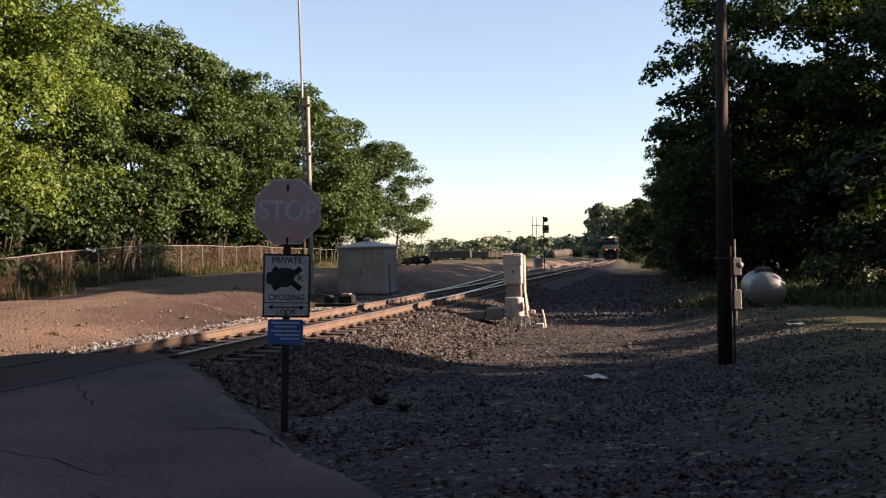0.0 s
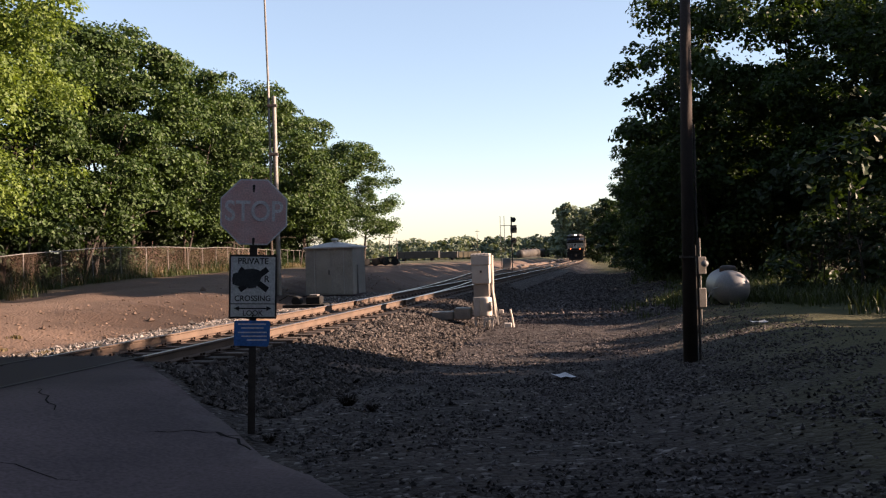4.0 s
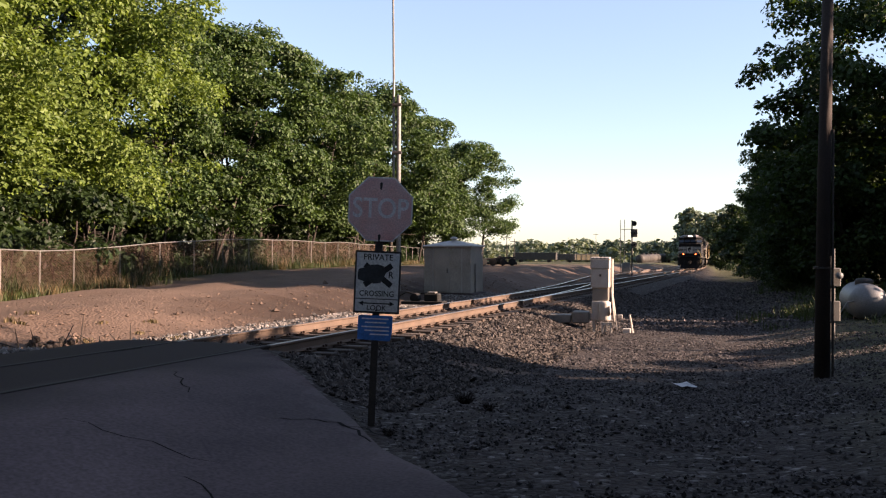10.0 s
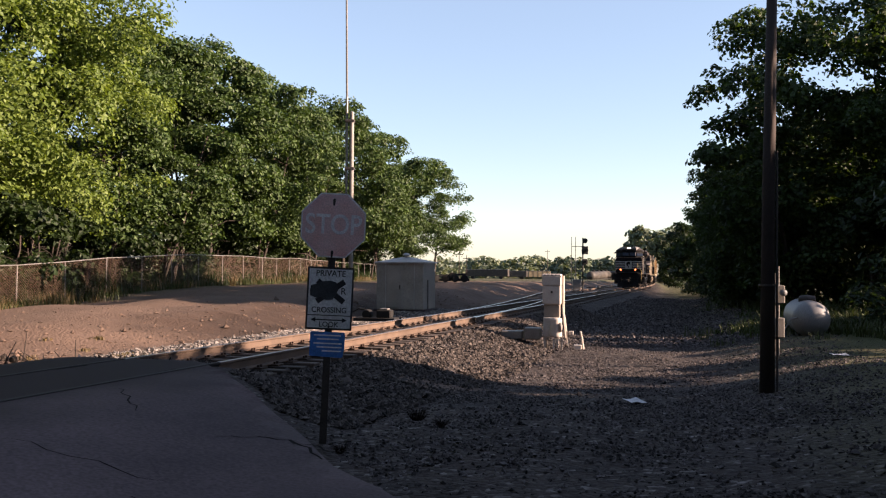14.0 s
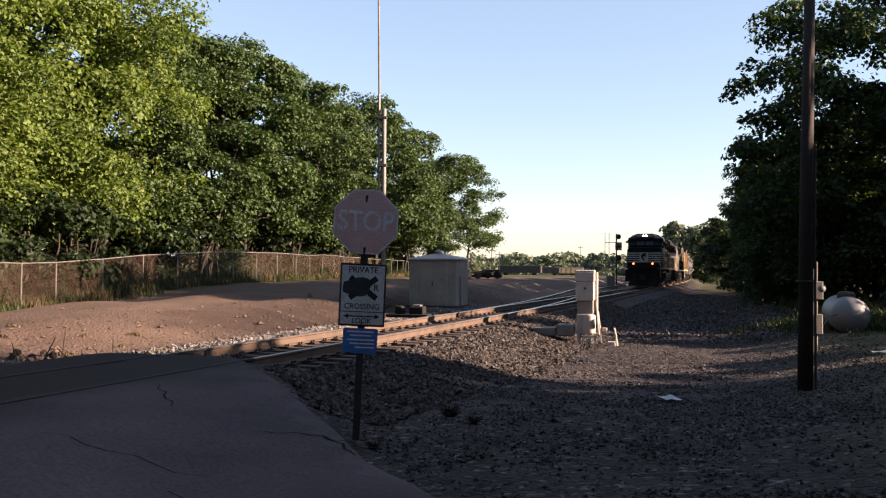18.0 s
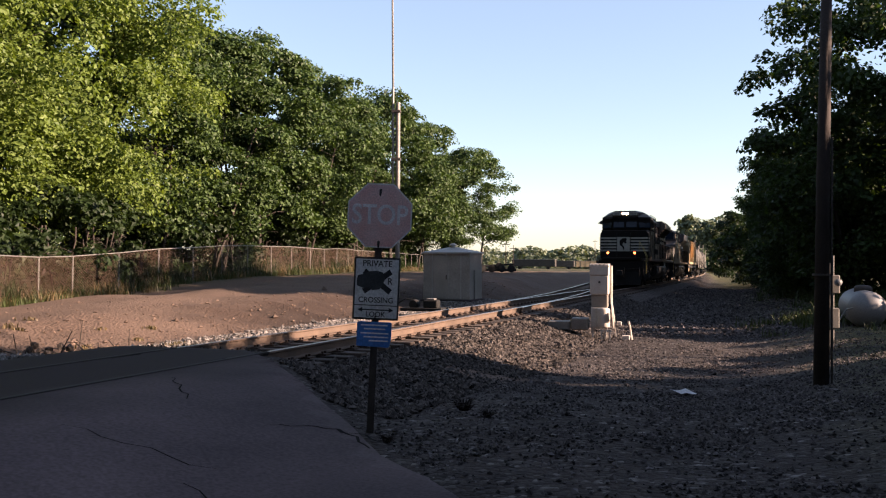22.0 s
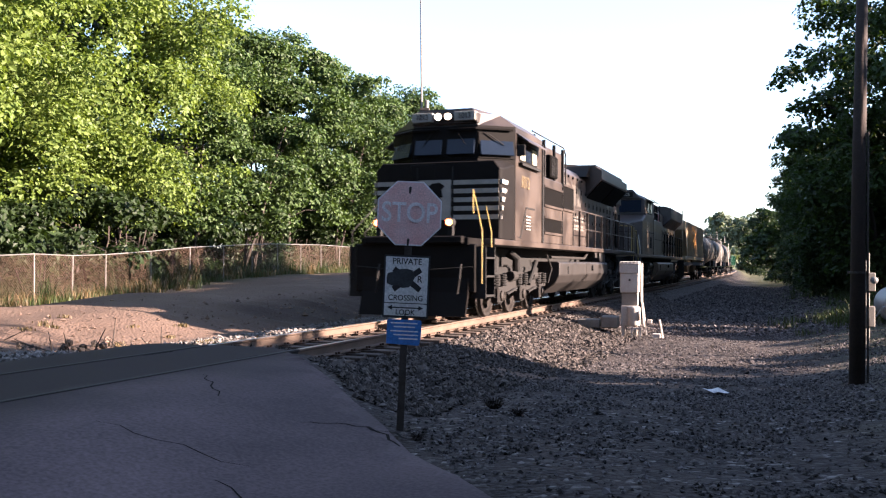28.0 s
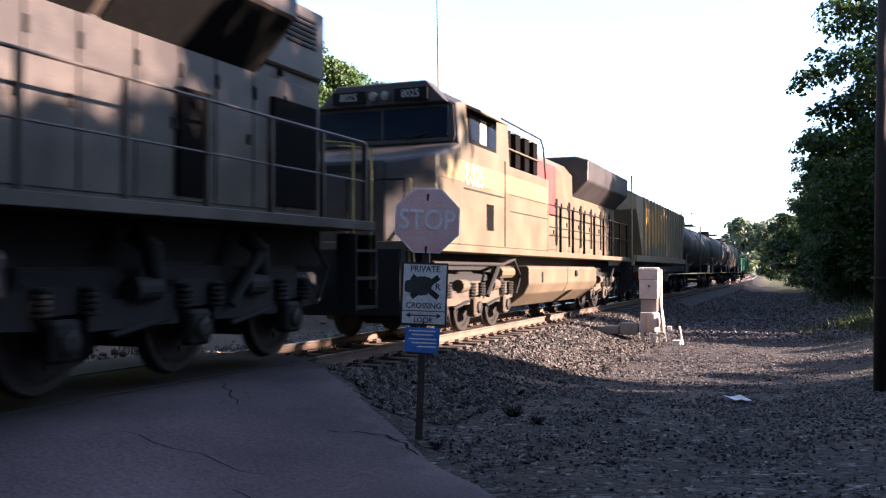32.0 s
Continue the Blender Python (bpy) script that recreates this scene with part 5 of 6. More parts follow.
crack([(-9.0 - 0.07 * math.sin(i * 1.7) - 0.02 * i, 3.5 + 0.1 * i) for i in range(7)], 0.012)
crack([(-8.3 - 0.12 * i + 0.05 * math.sin(i * 2), 1.2 + 0.11 * i) for i in range(9)], 0.008)
crack([(-11.2 - 0.1 * i + 0.06 * math.sin(i * 1.3), 3.4 + 0.16 * i) for i in range(12)], 0.009)
crack([(-10.8 + 0.05 * math.sin(i * 1.9), 2.0 + 0.2 * i) for i in range(8)], 0.006)

# flangeways where the road meets the rails
cross = thing("crossing_flangeways", TRACK, "dark flangeways beside the rails in the crossing road", "crossing", kind="structure")
for n0, n1 in ((-0.715, -0.66), (0.66, 0.715)):
    part("flangeway", one_box(n0, n1, -34, -6.4, rail_z(-6.4) - 0.06, rail_z(-6.4) - 0.006), M["crack"], cross)
# ---- train: local x to the side, y back from the headlight, z above the rail ----
WHEELS = []


def wheelset(parent, y, r=0.5):
    bm = bmesh.new()
    for sgn in (-1, 1):
        lathe(bm, [(0.05, 0.66 * sgn), (0.14, 0.70 * sgn), (r - 0.09, 0.72 * sgn), (r + 0.03, 0.69 * sgn), (r + 0.03, 0.715 * sgn), (r, 0.73 * sgn), (r - 0.01, 0.82 * sgn), (r - 0.09, 0.82 * sgn), (r - 0.12, 0.77 * sgn), (0.18, 0.78 * sgn), (0.14, 0.84 * sgn), (0.05, 0.84 * sgn)], (0, 0, 0), "x", 24)
        for k in range(4):
            a = math.pi / 2 * k
            box(bm, 0.775 * sgn - 0.02, 0.775 * sgn + 0.02, 0.27 * math.cos(a) - 0.03, 0.27 * math.cos(a) + 0.03, 0.27 * math.sin(a) - 0.03, 0.27 * math.sin(a) + 0.03)
    tube(bm, [(-0.9, 0, 0), (0.9, 0, 0)], 0.09, 10)
    ob = part("wheelset", bm, M["wheel"], parent)
    ob.matrix_basis = pose(0, y, r)
    WHEELS.append((ob, y, r))
    return ob


def truck3(parent, y0, gap=1.86, end=0.75, cast="truck"):
    """A three-axle engine truck, its first axle at y0."""
    ys = [y0 + gap * i for i in range(3)]
    for y in ys:
        wheelset(parent, y)
    for sgn in (-1, 1):
        x0, x1 = sorted((0.93 * sgn, 1.08 * sgn))
        side = bmesh.new()
        out = [(ys[0] - end, 0.62), (ys[0] - end, 0.84), (ys[0] - 0.35, 0.98), (ys[0] + 0.4, 0.94), (ys[0] + 0.7, 0.82), (ys[1] - 0.45, 0.86), (ys[1] - 0.3, 1.0), (ys[1] + 0.3, 1.0), (ys[1] + 0.45, 0.86), (ys[2] - 0.7, 0.82), (ys[2] - 0.4, 0.94), (ys[2] + 0.35, 0.98), (ys[2] + end, 0.84), (ys[2] + end, 0.62),
               (ys[2] + 0.3, 0.6), (ys[2] + 0.3, 0.72), (ys[2] - 0.3, 0.72), (ys[2] - 0.3, 0.55), (ys[1] + 0.3, 0.55), (ys[1] + 0.3, 0.72), (ys[1] - 0.3, 0.72), (ys[1] - 0.3, 0.55), (ys[0] + 0.3, 0.55), (ys[0] + 0.3, 0.72), (ys[0] - 0.3, 0.72), (ys[0] - 0.3, 0.6)]
        prism(side, out, "x", x0, x1)
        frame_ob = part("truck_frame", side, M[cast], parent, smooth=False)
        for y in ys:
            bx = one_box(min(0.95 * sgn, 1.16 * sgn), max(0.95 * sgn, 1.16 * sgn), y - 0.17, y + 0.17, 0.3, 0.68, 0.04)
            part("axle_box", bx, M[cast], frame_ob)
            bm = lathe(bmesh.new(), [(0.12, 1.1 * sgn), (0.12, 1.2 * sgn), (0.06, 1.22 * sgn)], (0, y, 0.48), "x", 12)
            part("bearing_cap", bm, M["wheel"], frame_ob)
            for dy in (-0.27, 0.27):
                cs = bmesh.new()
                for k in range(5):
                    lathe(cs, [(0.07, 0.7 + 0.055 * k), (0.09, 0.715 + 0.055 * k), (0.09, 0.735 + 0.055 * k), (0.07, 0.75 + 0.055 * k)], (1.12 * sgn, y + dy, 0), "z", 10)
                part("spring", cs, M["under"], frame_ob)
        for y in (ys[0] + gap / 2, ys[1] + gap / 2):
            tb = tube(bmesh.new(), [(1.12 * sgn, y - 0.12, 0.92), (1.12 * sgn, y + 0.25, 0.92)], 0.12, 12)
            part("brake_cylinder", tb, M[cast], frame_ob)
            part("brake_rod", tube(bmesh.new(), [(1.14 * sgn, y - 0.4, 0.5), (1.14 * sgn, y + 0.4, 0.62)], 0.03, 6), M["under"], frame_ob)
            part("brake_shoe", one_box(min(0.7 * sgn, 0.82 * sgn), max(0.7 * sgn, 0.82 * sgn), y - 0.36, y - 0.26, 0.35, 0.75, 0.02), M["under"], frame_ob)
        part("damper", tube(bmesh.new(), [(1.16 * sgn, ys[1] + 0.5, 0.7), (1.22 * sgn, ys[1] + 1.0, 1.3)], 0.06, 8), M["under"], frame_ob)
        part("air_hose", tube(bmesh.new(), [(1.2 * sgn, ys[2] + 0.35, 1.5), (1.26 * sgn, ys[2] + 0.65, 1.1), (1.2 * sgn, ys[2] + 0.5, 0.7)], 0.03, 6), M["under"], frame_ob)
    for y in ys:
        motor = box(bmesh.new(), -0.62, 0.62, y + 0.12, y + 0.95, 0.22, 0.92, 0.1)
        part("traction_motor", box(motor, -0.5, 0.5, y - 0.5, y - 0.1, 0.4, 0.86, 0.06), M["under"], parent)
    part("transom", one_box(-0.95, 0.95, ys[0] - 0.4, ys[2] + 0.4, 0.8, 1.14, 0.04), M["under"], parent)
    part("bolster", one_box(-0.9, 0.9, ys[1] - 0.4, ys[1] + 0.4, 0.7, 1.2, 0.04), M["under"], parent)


def handrail(parent, y0, y1, x, ztop, zfoot, gap, mt, rails=(0,)):
    """A row of stanchions with one or two rails."""
    k = max(int(round((y1 - y0) / gap)), 1)
    for i in range(k + 1):
        y = y0 + (y1 - y0) * i / k
        part("stanchion", one_box(x - 0.03, x + 0.03, y - 0.022, y + 0.022, zfoot, ztop), mt, parent)
    for dz in rails:
        part("handrail", tube(bmesh.new(), [(x, y0, ztop + dz), (x, y1, ztop + dz)], 0.02, 6), mt, parent)


def steps_ladder(parent, x, y, zs, w, mt):
    for z in zs:
        part("step", one_box(x - 0.16, x + 0.16, y - w / 2, y + w / 2, z - 0.02, z + 0.02), mt, parent)
    for dy in (-w / 2, w / 2):
        part("step_side", one_box(x - 0.14, x + 0.16, y + dy - 0.015, y + dy + 0.015, min(zs) - 0.05, max(zs) + 0.25), mt, parent)


def coupler(parent, y, way):
    bm = box(bmesh.new(), -0.11, 0.11, min(y, y + 0.5 * way), max(y, y + 0.5 * way), 0.72, 0.98, 0.03)
    box(bm, -0.2, 0.14, min(y + 0.45 * way, y + 0.75 * way), max(y + 0.45 * way, y + 0.75 * way), 0.68, 1.02, 0.05)
    part("coupler", bm, M["under"], parent)


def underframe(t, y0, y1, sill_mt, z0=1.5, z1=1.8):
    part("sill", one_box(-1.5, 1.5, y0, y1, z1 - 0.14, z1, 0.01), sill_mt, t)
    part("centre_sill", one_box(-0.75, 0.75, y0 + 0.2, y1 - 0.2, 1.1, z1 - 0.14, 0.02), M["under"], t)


def fuel_tank(t, y0, y1, mt, z0=0.38, z1=1.3):
    bm = prism(bmesh.new(), [(-0.95, z0), (0.95, z0), (1.36, z0 + 0.30), (1.48, z0 + 0.52), (1.48, z1 - 0.06), (1.42, z1), (-1.42, z1), (-1.48, z1 - 0.06), (-1.48, z0 + 0.52), (-1.36, z0 + 0.30)], "y", y0, y1, bevel=0.02)
    ob = part("fuel_tank", bm, mt, t, "smooth dusty fuel tank")
    part("tank_seam", prism(bmesh.new(), [(1.365, z0 + 0.29), (1.49, z0 + 0.52), (1.49, z1 - 0.06), (1.47, z1 - 0.06), (1.47, z0 + 0.53), (1.35, z0 + 0.3)], "y", (y0 + y1) / 2 - 0.02, (y0 + y1) / 2 + 0.02), mt, ob)
    part("filler_cap", lathe(bmesh.new(), [(0.09, 1.46), (0.09, 1.53), (0.03, 1.55)], (0, y0 + 0.62 * (y1 - y0), z1 - 0.2), "x", 12), M["under"], ob)
    part("sight_gauge", one_box(1.47, 1.5, y0 + 1.0, y0 + 1.1, z0 + 0.55, z1 - 0.15), M["under"], ob)


def hood_door(t, sgn, x, y0, y1, z0, z1, mt):
    xs = sorted((x * sgn, (x + 0.022) * sgn))
    d = part("door", one_box(xs[0], xs[1], y0 + 0.012, y1 - 0.012, z0, z1, 0.006), mt, t)
    xs = sorted(((x + 0.02) * sgn, (x + 0.05) * sgn))
    part("latch", one_box(xs[0], xs[1], y1 - 0.13, y1 - 0.08, z0 + 0.45 * (z1 - z0), z0 + 0.45 * (z1 - z0) + 0.12), M["under"], d)
    part("hinge", one_box(xs[0], xs[1], y0 + 0.015, y0 + 0.04, z1 - 0.35, z1 - 0.2), M["under"], d)


def body_shell(outline_by_y, mt, t, name, label=""):
    """A skin through cross-sections: rows of (y, [(x, z), ...]) with equal counts."""
    bm = bmesh.new()
    rings = [[bm.verts.new((x, y, z)) for x, z in o] for y, o in outline_by_y]
    k = len(rings[0])
    for a, b in zip(rings, rings[1:]):
        for i in range(k):
            bm.faces.new((a[i], a[(i + 1) % k], b[(i + 1) % k], b[i]))
    bm.faces.new(rings[0])
    bm.faces.new(rings[-1][::-1])
    bmesh.ops.recalc_face_normals(bm, faces=bm.faces[:])
    bmesh.ops.bevel(bm, geom=[e for e in bm.edges if e.calc_face_angle(0) > 0.35], offset=0.02, segments=1, affect="EDGES", clamp_overlap=True)
    return part(name, bm, mt, t, label)


def lead_engine():
    t = thing("lead_locomotive", None, "black diesel locomotive with white nose stripes and lit headlights", "locomotive", group="train on the track")
    B = M["black"]
    underframe(t, -0.85, 18.65, B)
    part("front_platform", one_box(-1.2, 1.2, -1.7, -0.85, 1.62, 1.8, 0.01), M["nose_black"], t)
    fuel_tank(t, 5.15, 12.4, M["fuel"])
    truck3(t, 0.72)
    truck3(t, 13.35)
    coupler(t, -1.7, -1)
    coupler(t, 18.65, 1)
    # pilot, plough and anticlimber
    pil = part("pilot", one_box(-1.34, 1.34, -1.68, -1.5, 0.62, 1.66, 0.02), M["nose_black"], t)
    part("plough", prism(bmesh.new(), [(-1.66, 1.02), (-1.74, 0.62), (-1.9, 0.14), (-1.84, 0.13), (-1.68, 0.55), (-1.6, 1.02)], "x", -1.16, 1.2), M["nose_black"], t, "dark snow plough blade")
    part("anticlimber", one_box(-1.1, 1.1, -1.8, -1.6, 1.66, 1.84, 0.03), M["nose_black"], t)
    for x in (-0.9, 0.0, 0.9):
        part("hose", tube(bmesh.new(), [(x + 0.2, -1.88, 1.2), (x + 0.22, -2.02, 0.9), (x + 0.16, -1.98, 0.6)], 0.025, 6), M["under"], pil)
    part("cut_lever", tube(bmesh.new(), [(-1.3, -1.78, 1.15), (0, -1.84, 1.05), (1.3, -1.78, 1.15)], 0.012, 6), M["under"], pil)
    # nose
    N1 = [(-1.46, 1.8), (1.46, 1.8), (1.46, 3.34), (1.32, 3.52), (-1.32, 3.52), (-1.46, 3.34)]
    N2 = [(-1.49, 1.8), (1.49, 1.8), (1.49, 3.5), (1.36, 3.62), (-1.36, 3.62), (-1.49, 3.5)]
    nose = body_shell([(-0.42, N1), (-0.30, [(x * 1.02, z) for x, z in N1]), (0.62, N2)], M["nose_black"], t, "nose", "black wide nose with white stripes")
    for i, z in enumerate((3.06, 2.87, 2.68, 2.49, 2.30)):
        part("stripe", one_box(-1.44, 1.44, -0.428, -0.41, z - 0.055, z + 0.045), M["stripe"], nose)
        for sgn in (-1, 1):
            tip = 0.05 - 0.11 * i
            bm = prism(bmesh.new(), [(-0.40, z - 0.055), (tip - 0.05, z - 0.055), (tip, z + 0.045), (-0.40, z + 0.045)], "x", *sorted((1.476 * sgn, 1.515 * sgn)))
            part("side_stripe", bm, M["stripe"], nose)
    part("nose_panel", one_box(-0.42, 0.34, -0.437, -0.42, 2.24, 3.12), M["stripe"], nose)
    emblem = [(-0.02, 2.26), (-0.10, 2.5), (-0.26, 2.62), (-0.28, 2.9), (-0.1, 3.04), (0.08, 3.06), (0.2, 2.98), (0.12, 2.9), (0.16, 2.74), (0.06, 2.72), (-0.04, 2.8), (-0.1, 2.66), (0.02, 2.5)]
    part("emblem", prism(bmesh.new(), emblem, "y", -0.445, -0.432), M["nose_black"], nose)
    part("nose_door", one_box(-0.62, -0.02, -0.434, -0.412, 3.14, 3.47, 0.01), M["nose_black"], nose)
    for x in (-0.45, 0.38):
        part("seam", one_box(x - 0.02, x + 0.02, -0.442, -0.41, 1.85, 3.4), M["under"], nose)
    # cab: bevelled roof, raked windscreen
    def plan(k, back):
        return [(-1.5 + k, 0.66 + 0.3 * k), (-0.78 + 0.2 * k, 0.10 + k * 0.06), (0.78 - 0.2 * k, 0.10 + k * 0.06), (1.5 - k, 0.66 + 0.3 * k), (1.5 - k, back), (-1.5 + k, back)]

    bm = bmesh.new()
    rings = [[bm.verts.new((x, y, z)) for x, y in plan(k, 3.05)] for z, k in ((1.8, 0), (4.38, 0), (4.68, 0.4), (4.78, 0.7))]
    for lo, hi in zip(rings, rings[1:]):
        for i in range(6):
            bm.faces.new((lo[i], lo[(i + 1) % 6], hi[(i + 1) % 6], hi[i]))
    bm.faces.new(rings[0])
    bm.faces.new(rings[-1])
    bmesh.ops.recalc_face_normals(bm, faces=bm.faces[:])
    bm.normal_update()
    # Front faces take the deeper black: their shade is put into the colour.
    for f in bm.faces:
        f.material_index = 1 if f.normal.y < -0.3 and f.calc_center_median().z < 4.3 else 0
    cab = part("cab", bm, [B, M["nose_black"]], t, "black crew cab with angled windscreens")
    part("front_plate", one_box(-0.80, 0.80, 0.04, 0.5, 4.42, 4.66, 0.02), B, cab)
    for sgn in (-1, 1):
        bm = one_box(*sorted((0.06 * sgn, 0.72 * sgn)), -0.02, 0.02, -0.24, 0.24, 0.01)
        bm.transform(pose(0, 0.075, 3.96, -14, 0, 0))
        ws = part("windscreen", bm, M["glass"], cab, "tinted windscreen")
        part("screen_frame", one_box(*sorted((0.0 * sgn, 0.77 * sgn)), 0.085, 0.108, 3.66, 4.25), M["nose_black"], ws)
        bm = one_box(-0.40, 0.40, -0.03, 0.02, -0.24, 0.24, 0.01)
        bm.transform(pose(1.145 * sgn, 0.36, 3.94, 0, 0, 37.9 * sgn) @ pose(0, 0, 0, -14, 0, 0))
        wo = part("windscreen", bm, M["glass"], cab, "tinted angled windscreen")
        bm = one_box(-0.44, 0.44, -0.02, 0.03, 3.65, 4.23)
        bm.transform(pose(1.145 * sgn, 0.378, 0, 0, 0, 37.9 * sgn))
        part("screen_frame", bm, M["nose_black"], wo)
        part("wiper", tube(bmesh.new(), [(0.3 * sgn, 0.06, 4.24), (0.55 * sgn, 0.055, 3.9)], 0.012, 5), M["under"], ws)
        part("wiper", tube(bmesh.new(), [(0.95 * sgn, 0.16, 4.22), (1.3 * sgn, 0.42, 3.95)], 0.012, 5), M["under"], wo)
        part("visor_bar", tube(bmesh.new(), [(0.1 * sgn, 0.02, 4.3), (0.76 * sgn, 0.02, 4.3), (1.46 * sgn, 0.56, 4.3)], 0.03, 6), M["nose_black"], cab)
        nb = part("number_board", one_box(min(0.26 * sgn, 0.76 * sgn), max(0.26 * sgn, 0.76 * sgn), -0.03, 0.3, 4.48, 4.69, 0.01), M["number_lit"], cab)
        lettering("board_digits", "1013", 0.17, pose(0.51 * sgn, -0.034, 4.585), M["nose_black"], nb, 0.002, 0.9)
        hl = part("headlight", lathe(bmesh.new(), [(0.10, 0.06), (0.105, -0.05), (0.09, -0.06), (0.085, -0.03), (0.02, -0.02)], (0.115 * sgn, 0, 4.585), "y", 16), M["under"], t)
        part("lamp", lathe(bmesh.new(), [(0.07, -0.03), (0.07, -0.045), (0.03, -0.055)], (0.115 * sgn, 0, 4.585), "y", 14), M["headlamp"], hl, "bright headlight lens")
        dl = part("ditch_light", lathe(bmesh.new(), [(0.09, -1.6), (0.095, -1.78), (0.085, -1.8), (0.075, -1.76), (0.02, -1.75)], (0.8 * sgn, 0, 2.12), "y", 16), M["under"], t)
        part("lamp", lathe(bmesh.new(), [(0.07, -1.77), (0.07, -1.79), (0.02, -1.80)], (0.8 * sgn, 0, 2.12), "y", 14), M["ditch"], dl, "glowing ditch light lens")
        part("light_bracket", one_box(0.8 * sgn - 0.05, 0.8 * sgn + 0.05, -1.72, -1.6, 1.8, 2.1), M["under"], dl)
        # cab side windows with a visor
        xs = sorted((1.49 * sgn, 1.512 * sgn))
        wf = part("side_window", one_box(xs[0], xs[1], 0.95, 2.55, 3.62, 4.08, 0.005), M["nose_black"], cab)
        xs = sorted((1.5 * sgn, 1.518 * sgn))
        for a, b, mt in ((1.02, 1.42, M["lit_pane"]), (1.48, 1.95, M["glass"]), (2.1, 2.46, M["lit_pane"])):
            part("pane", one_box(xs[0], xs[1], a, b, 3.68, 4.03), mt, wf)
        part("visor", prism(bmesh.new(), [(1.5 * sgn, 4.26), (1.78 * sgn, 4.06), (1.78 * sgn, 4.03), (1.5 * sgn, 4.2)], "y", 0.75, 2.75), B, wf)
        part("arm_rest", one_box(*sorted((1.5 * sgn, 1.6 * sgn)), 0.9, 2.6, 3.54, 3.6), M["under"], wf)
        lettering("cab_number", "1013", 0.40, pose(1.508 * sgn, 1.48, 3.17, 0, 0, 90 * sgn), M["cream"], cab, 0.003, 0.95)
        # nose side door with louvres
        part("side_panel", prism(bmesh.new(), [(0.75, 1.9), (1.05, 1.9), (1.55, 2.62), (2.35, 2.62), (2.35, 2.58), (1.58, 2.58), (1.1, 1.86)], "x", *sorted((1.495 * sgn, 1.512 * sgn))), M["under"], cab)
        for k in range(5):
            part("louvre", one_box(*sorted((1.5 * sgn, 1.53 * sgn)), 1.5, 1.9, 2.08 + 0.075 * k, 2.11 + 0.075 * k), M["stripe"], cab)
    part("mirror", one_box(1.52, 1.72, 0.66, 0.7, 3.72, 3.98, 0.01), M["under"], cab)
    part("roof_antenna", lathe(bmesh.new(), [(0.22, 4.64), (0.22, 4.74), (0.17, 4.8), (0.02, 4.82)], (0.45, 1.0, 0), "z", 14), M["under"], cab)
    part("horn", tube(bmesh.new(), [(0.3, 2.5, 4.75), (0.3, 2.0, 4.78)], 0.05, 8, 0.1), M["galv"], cab)
    part("cab_rear_seam", one_box(-1.53, 1.53, 3.04, 3.12, 1.8, 4.28), M["under"], cab)
    # equipment cabinet behind the cab
    cabinet = part("equipment_cabinet", box(box(bmesh.new(), -1.5, 1.5, 3.12, 6.75, 1.8, 3.5, 0.02), -1.18, 1.18, 3.12, 6.9, 3.5, 4.5, 0.06), B, t)
    for sgn in (-1, 1):
        for a0, a1, z0, z1 in ((3.3, 5.25, 2.8, 3.24), (3.3, 5.2, 2.1, 2.45), (5.42, 6.6, 2.82, 3.44)):
            xs = sorted((1.49 * sgn, 1.515 * sgn))
            g = part("screen", one_box(xs[0], xs[1], a0, a1, z0, z1), M["grille"], cabinet)
            part("screen_frame", box(box(bmesh.new(), *sorted((1.49 * sgn, 1.54 * sgn)), a0 - 0.05, a1 + 0.05, z0 - 0.06, z0, 0.0), *sorted((1.49 * sgn, 1.54 * sgn)), a0 - 0.05, a1 + 0.05, z1, z1 + 0.05), B, g)
        for y in (3.2, 5.33, 6.7):
            part("seam", one_box(*sorted((1.49 * sgn, 1.52 * sgn)), y - 0.025, y + 0.025, 1.82, 3.48), M["under"], cabinet)
        lv = part("louvre_box", one_box(*sorted((1.15 * sgn, 1.36 * sgn)), 4.55, 5.35, 3.62, 4.22, 0.02), M["grille"], cabinet)
        for k in range(9):
            y = 4.6 + 0.085 * k
            part("slat", one_box(*sorted((1.35 * sgn, 1.38 * sgn)), y, y + 0.03, 3.66, 4.18), M["under"], lv)
        for y in (3.35, 4.4, 5.55, 6.6):
            part("strut", one_box(*sorted((1.17 * sgn, 1.25 * sgn)), y - 0.05, y + 0.05, 3.5, 4.6), M["under"], cabinet)
        part("roof_rail", tube(bmesh.new(), [(1.22 * sgn, 3.15, 4.66), (1.22 * sgn, 6.7, 4.66), (1.22 * sgn, 6.95, 4.5), (1.22 * sgn, 6.95, 2.95)], 0.02, 6), M["under"], cabinet)
    # long hood
    H = [(-0.95, 1.8), (0.95, 1.8), (0.95, 4.08), (0.72, 4.34), (-0.72, 4.34), (-0.95, 4.08)]
    hood = body_shell([(6.75, H), (18.05, H)], B, t, "long_hood", "black engine hood with doors")
    for sgn in (-1, 1):
        y, k = 6.9, 0
        while y < 17.3:
            w = (0.62, 0.74, 0.68)[k % 3]
            hood_door(hood, sgn, 0.95, y, y + w, 1.9, 3.55 if y > 10.6 else 3.9, B)
            y += w
            k += 1
        for i in range(16):
            part("lift_eye", one_box(*sorted((0.9 * sgn, 1.0 * sgn)), 7.1 + 0.66 * i, 7.17 + 0.66 * i, 3.98 if i < 6 else 3.6, 4.06 if i < 6 else 3.68), M["under"], hood)
        for a0, a1, z0, z1 in ((15.0, 15.55, 1.95, 3.1), (16.8, 17.85, 1.95, 3.3)):
            part("screen", one_box(*sorted((0.96 * sgn, 1.02 * sgn)), a0, a1, z0, z1), M["grille"], hood)
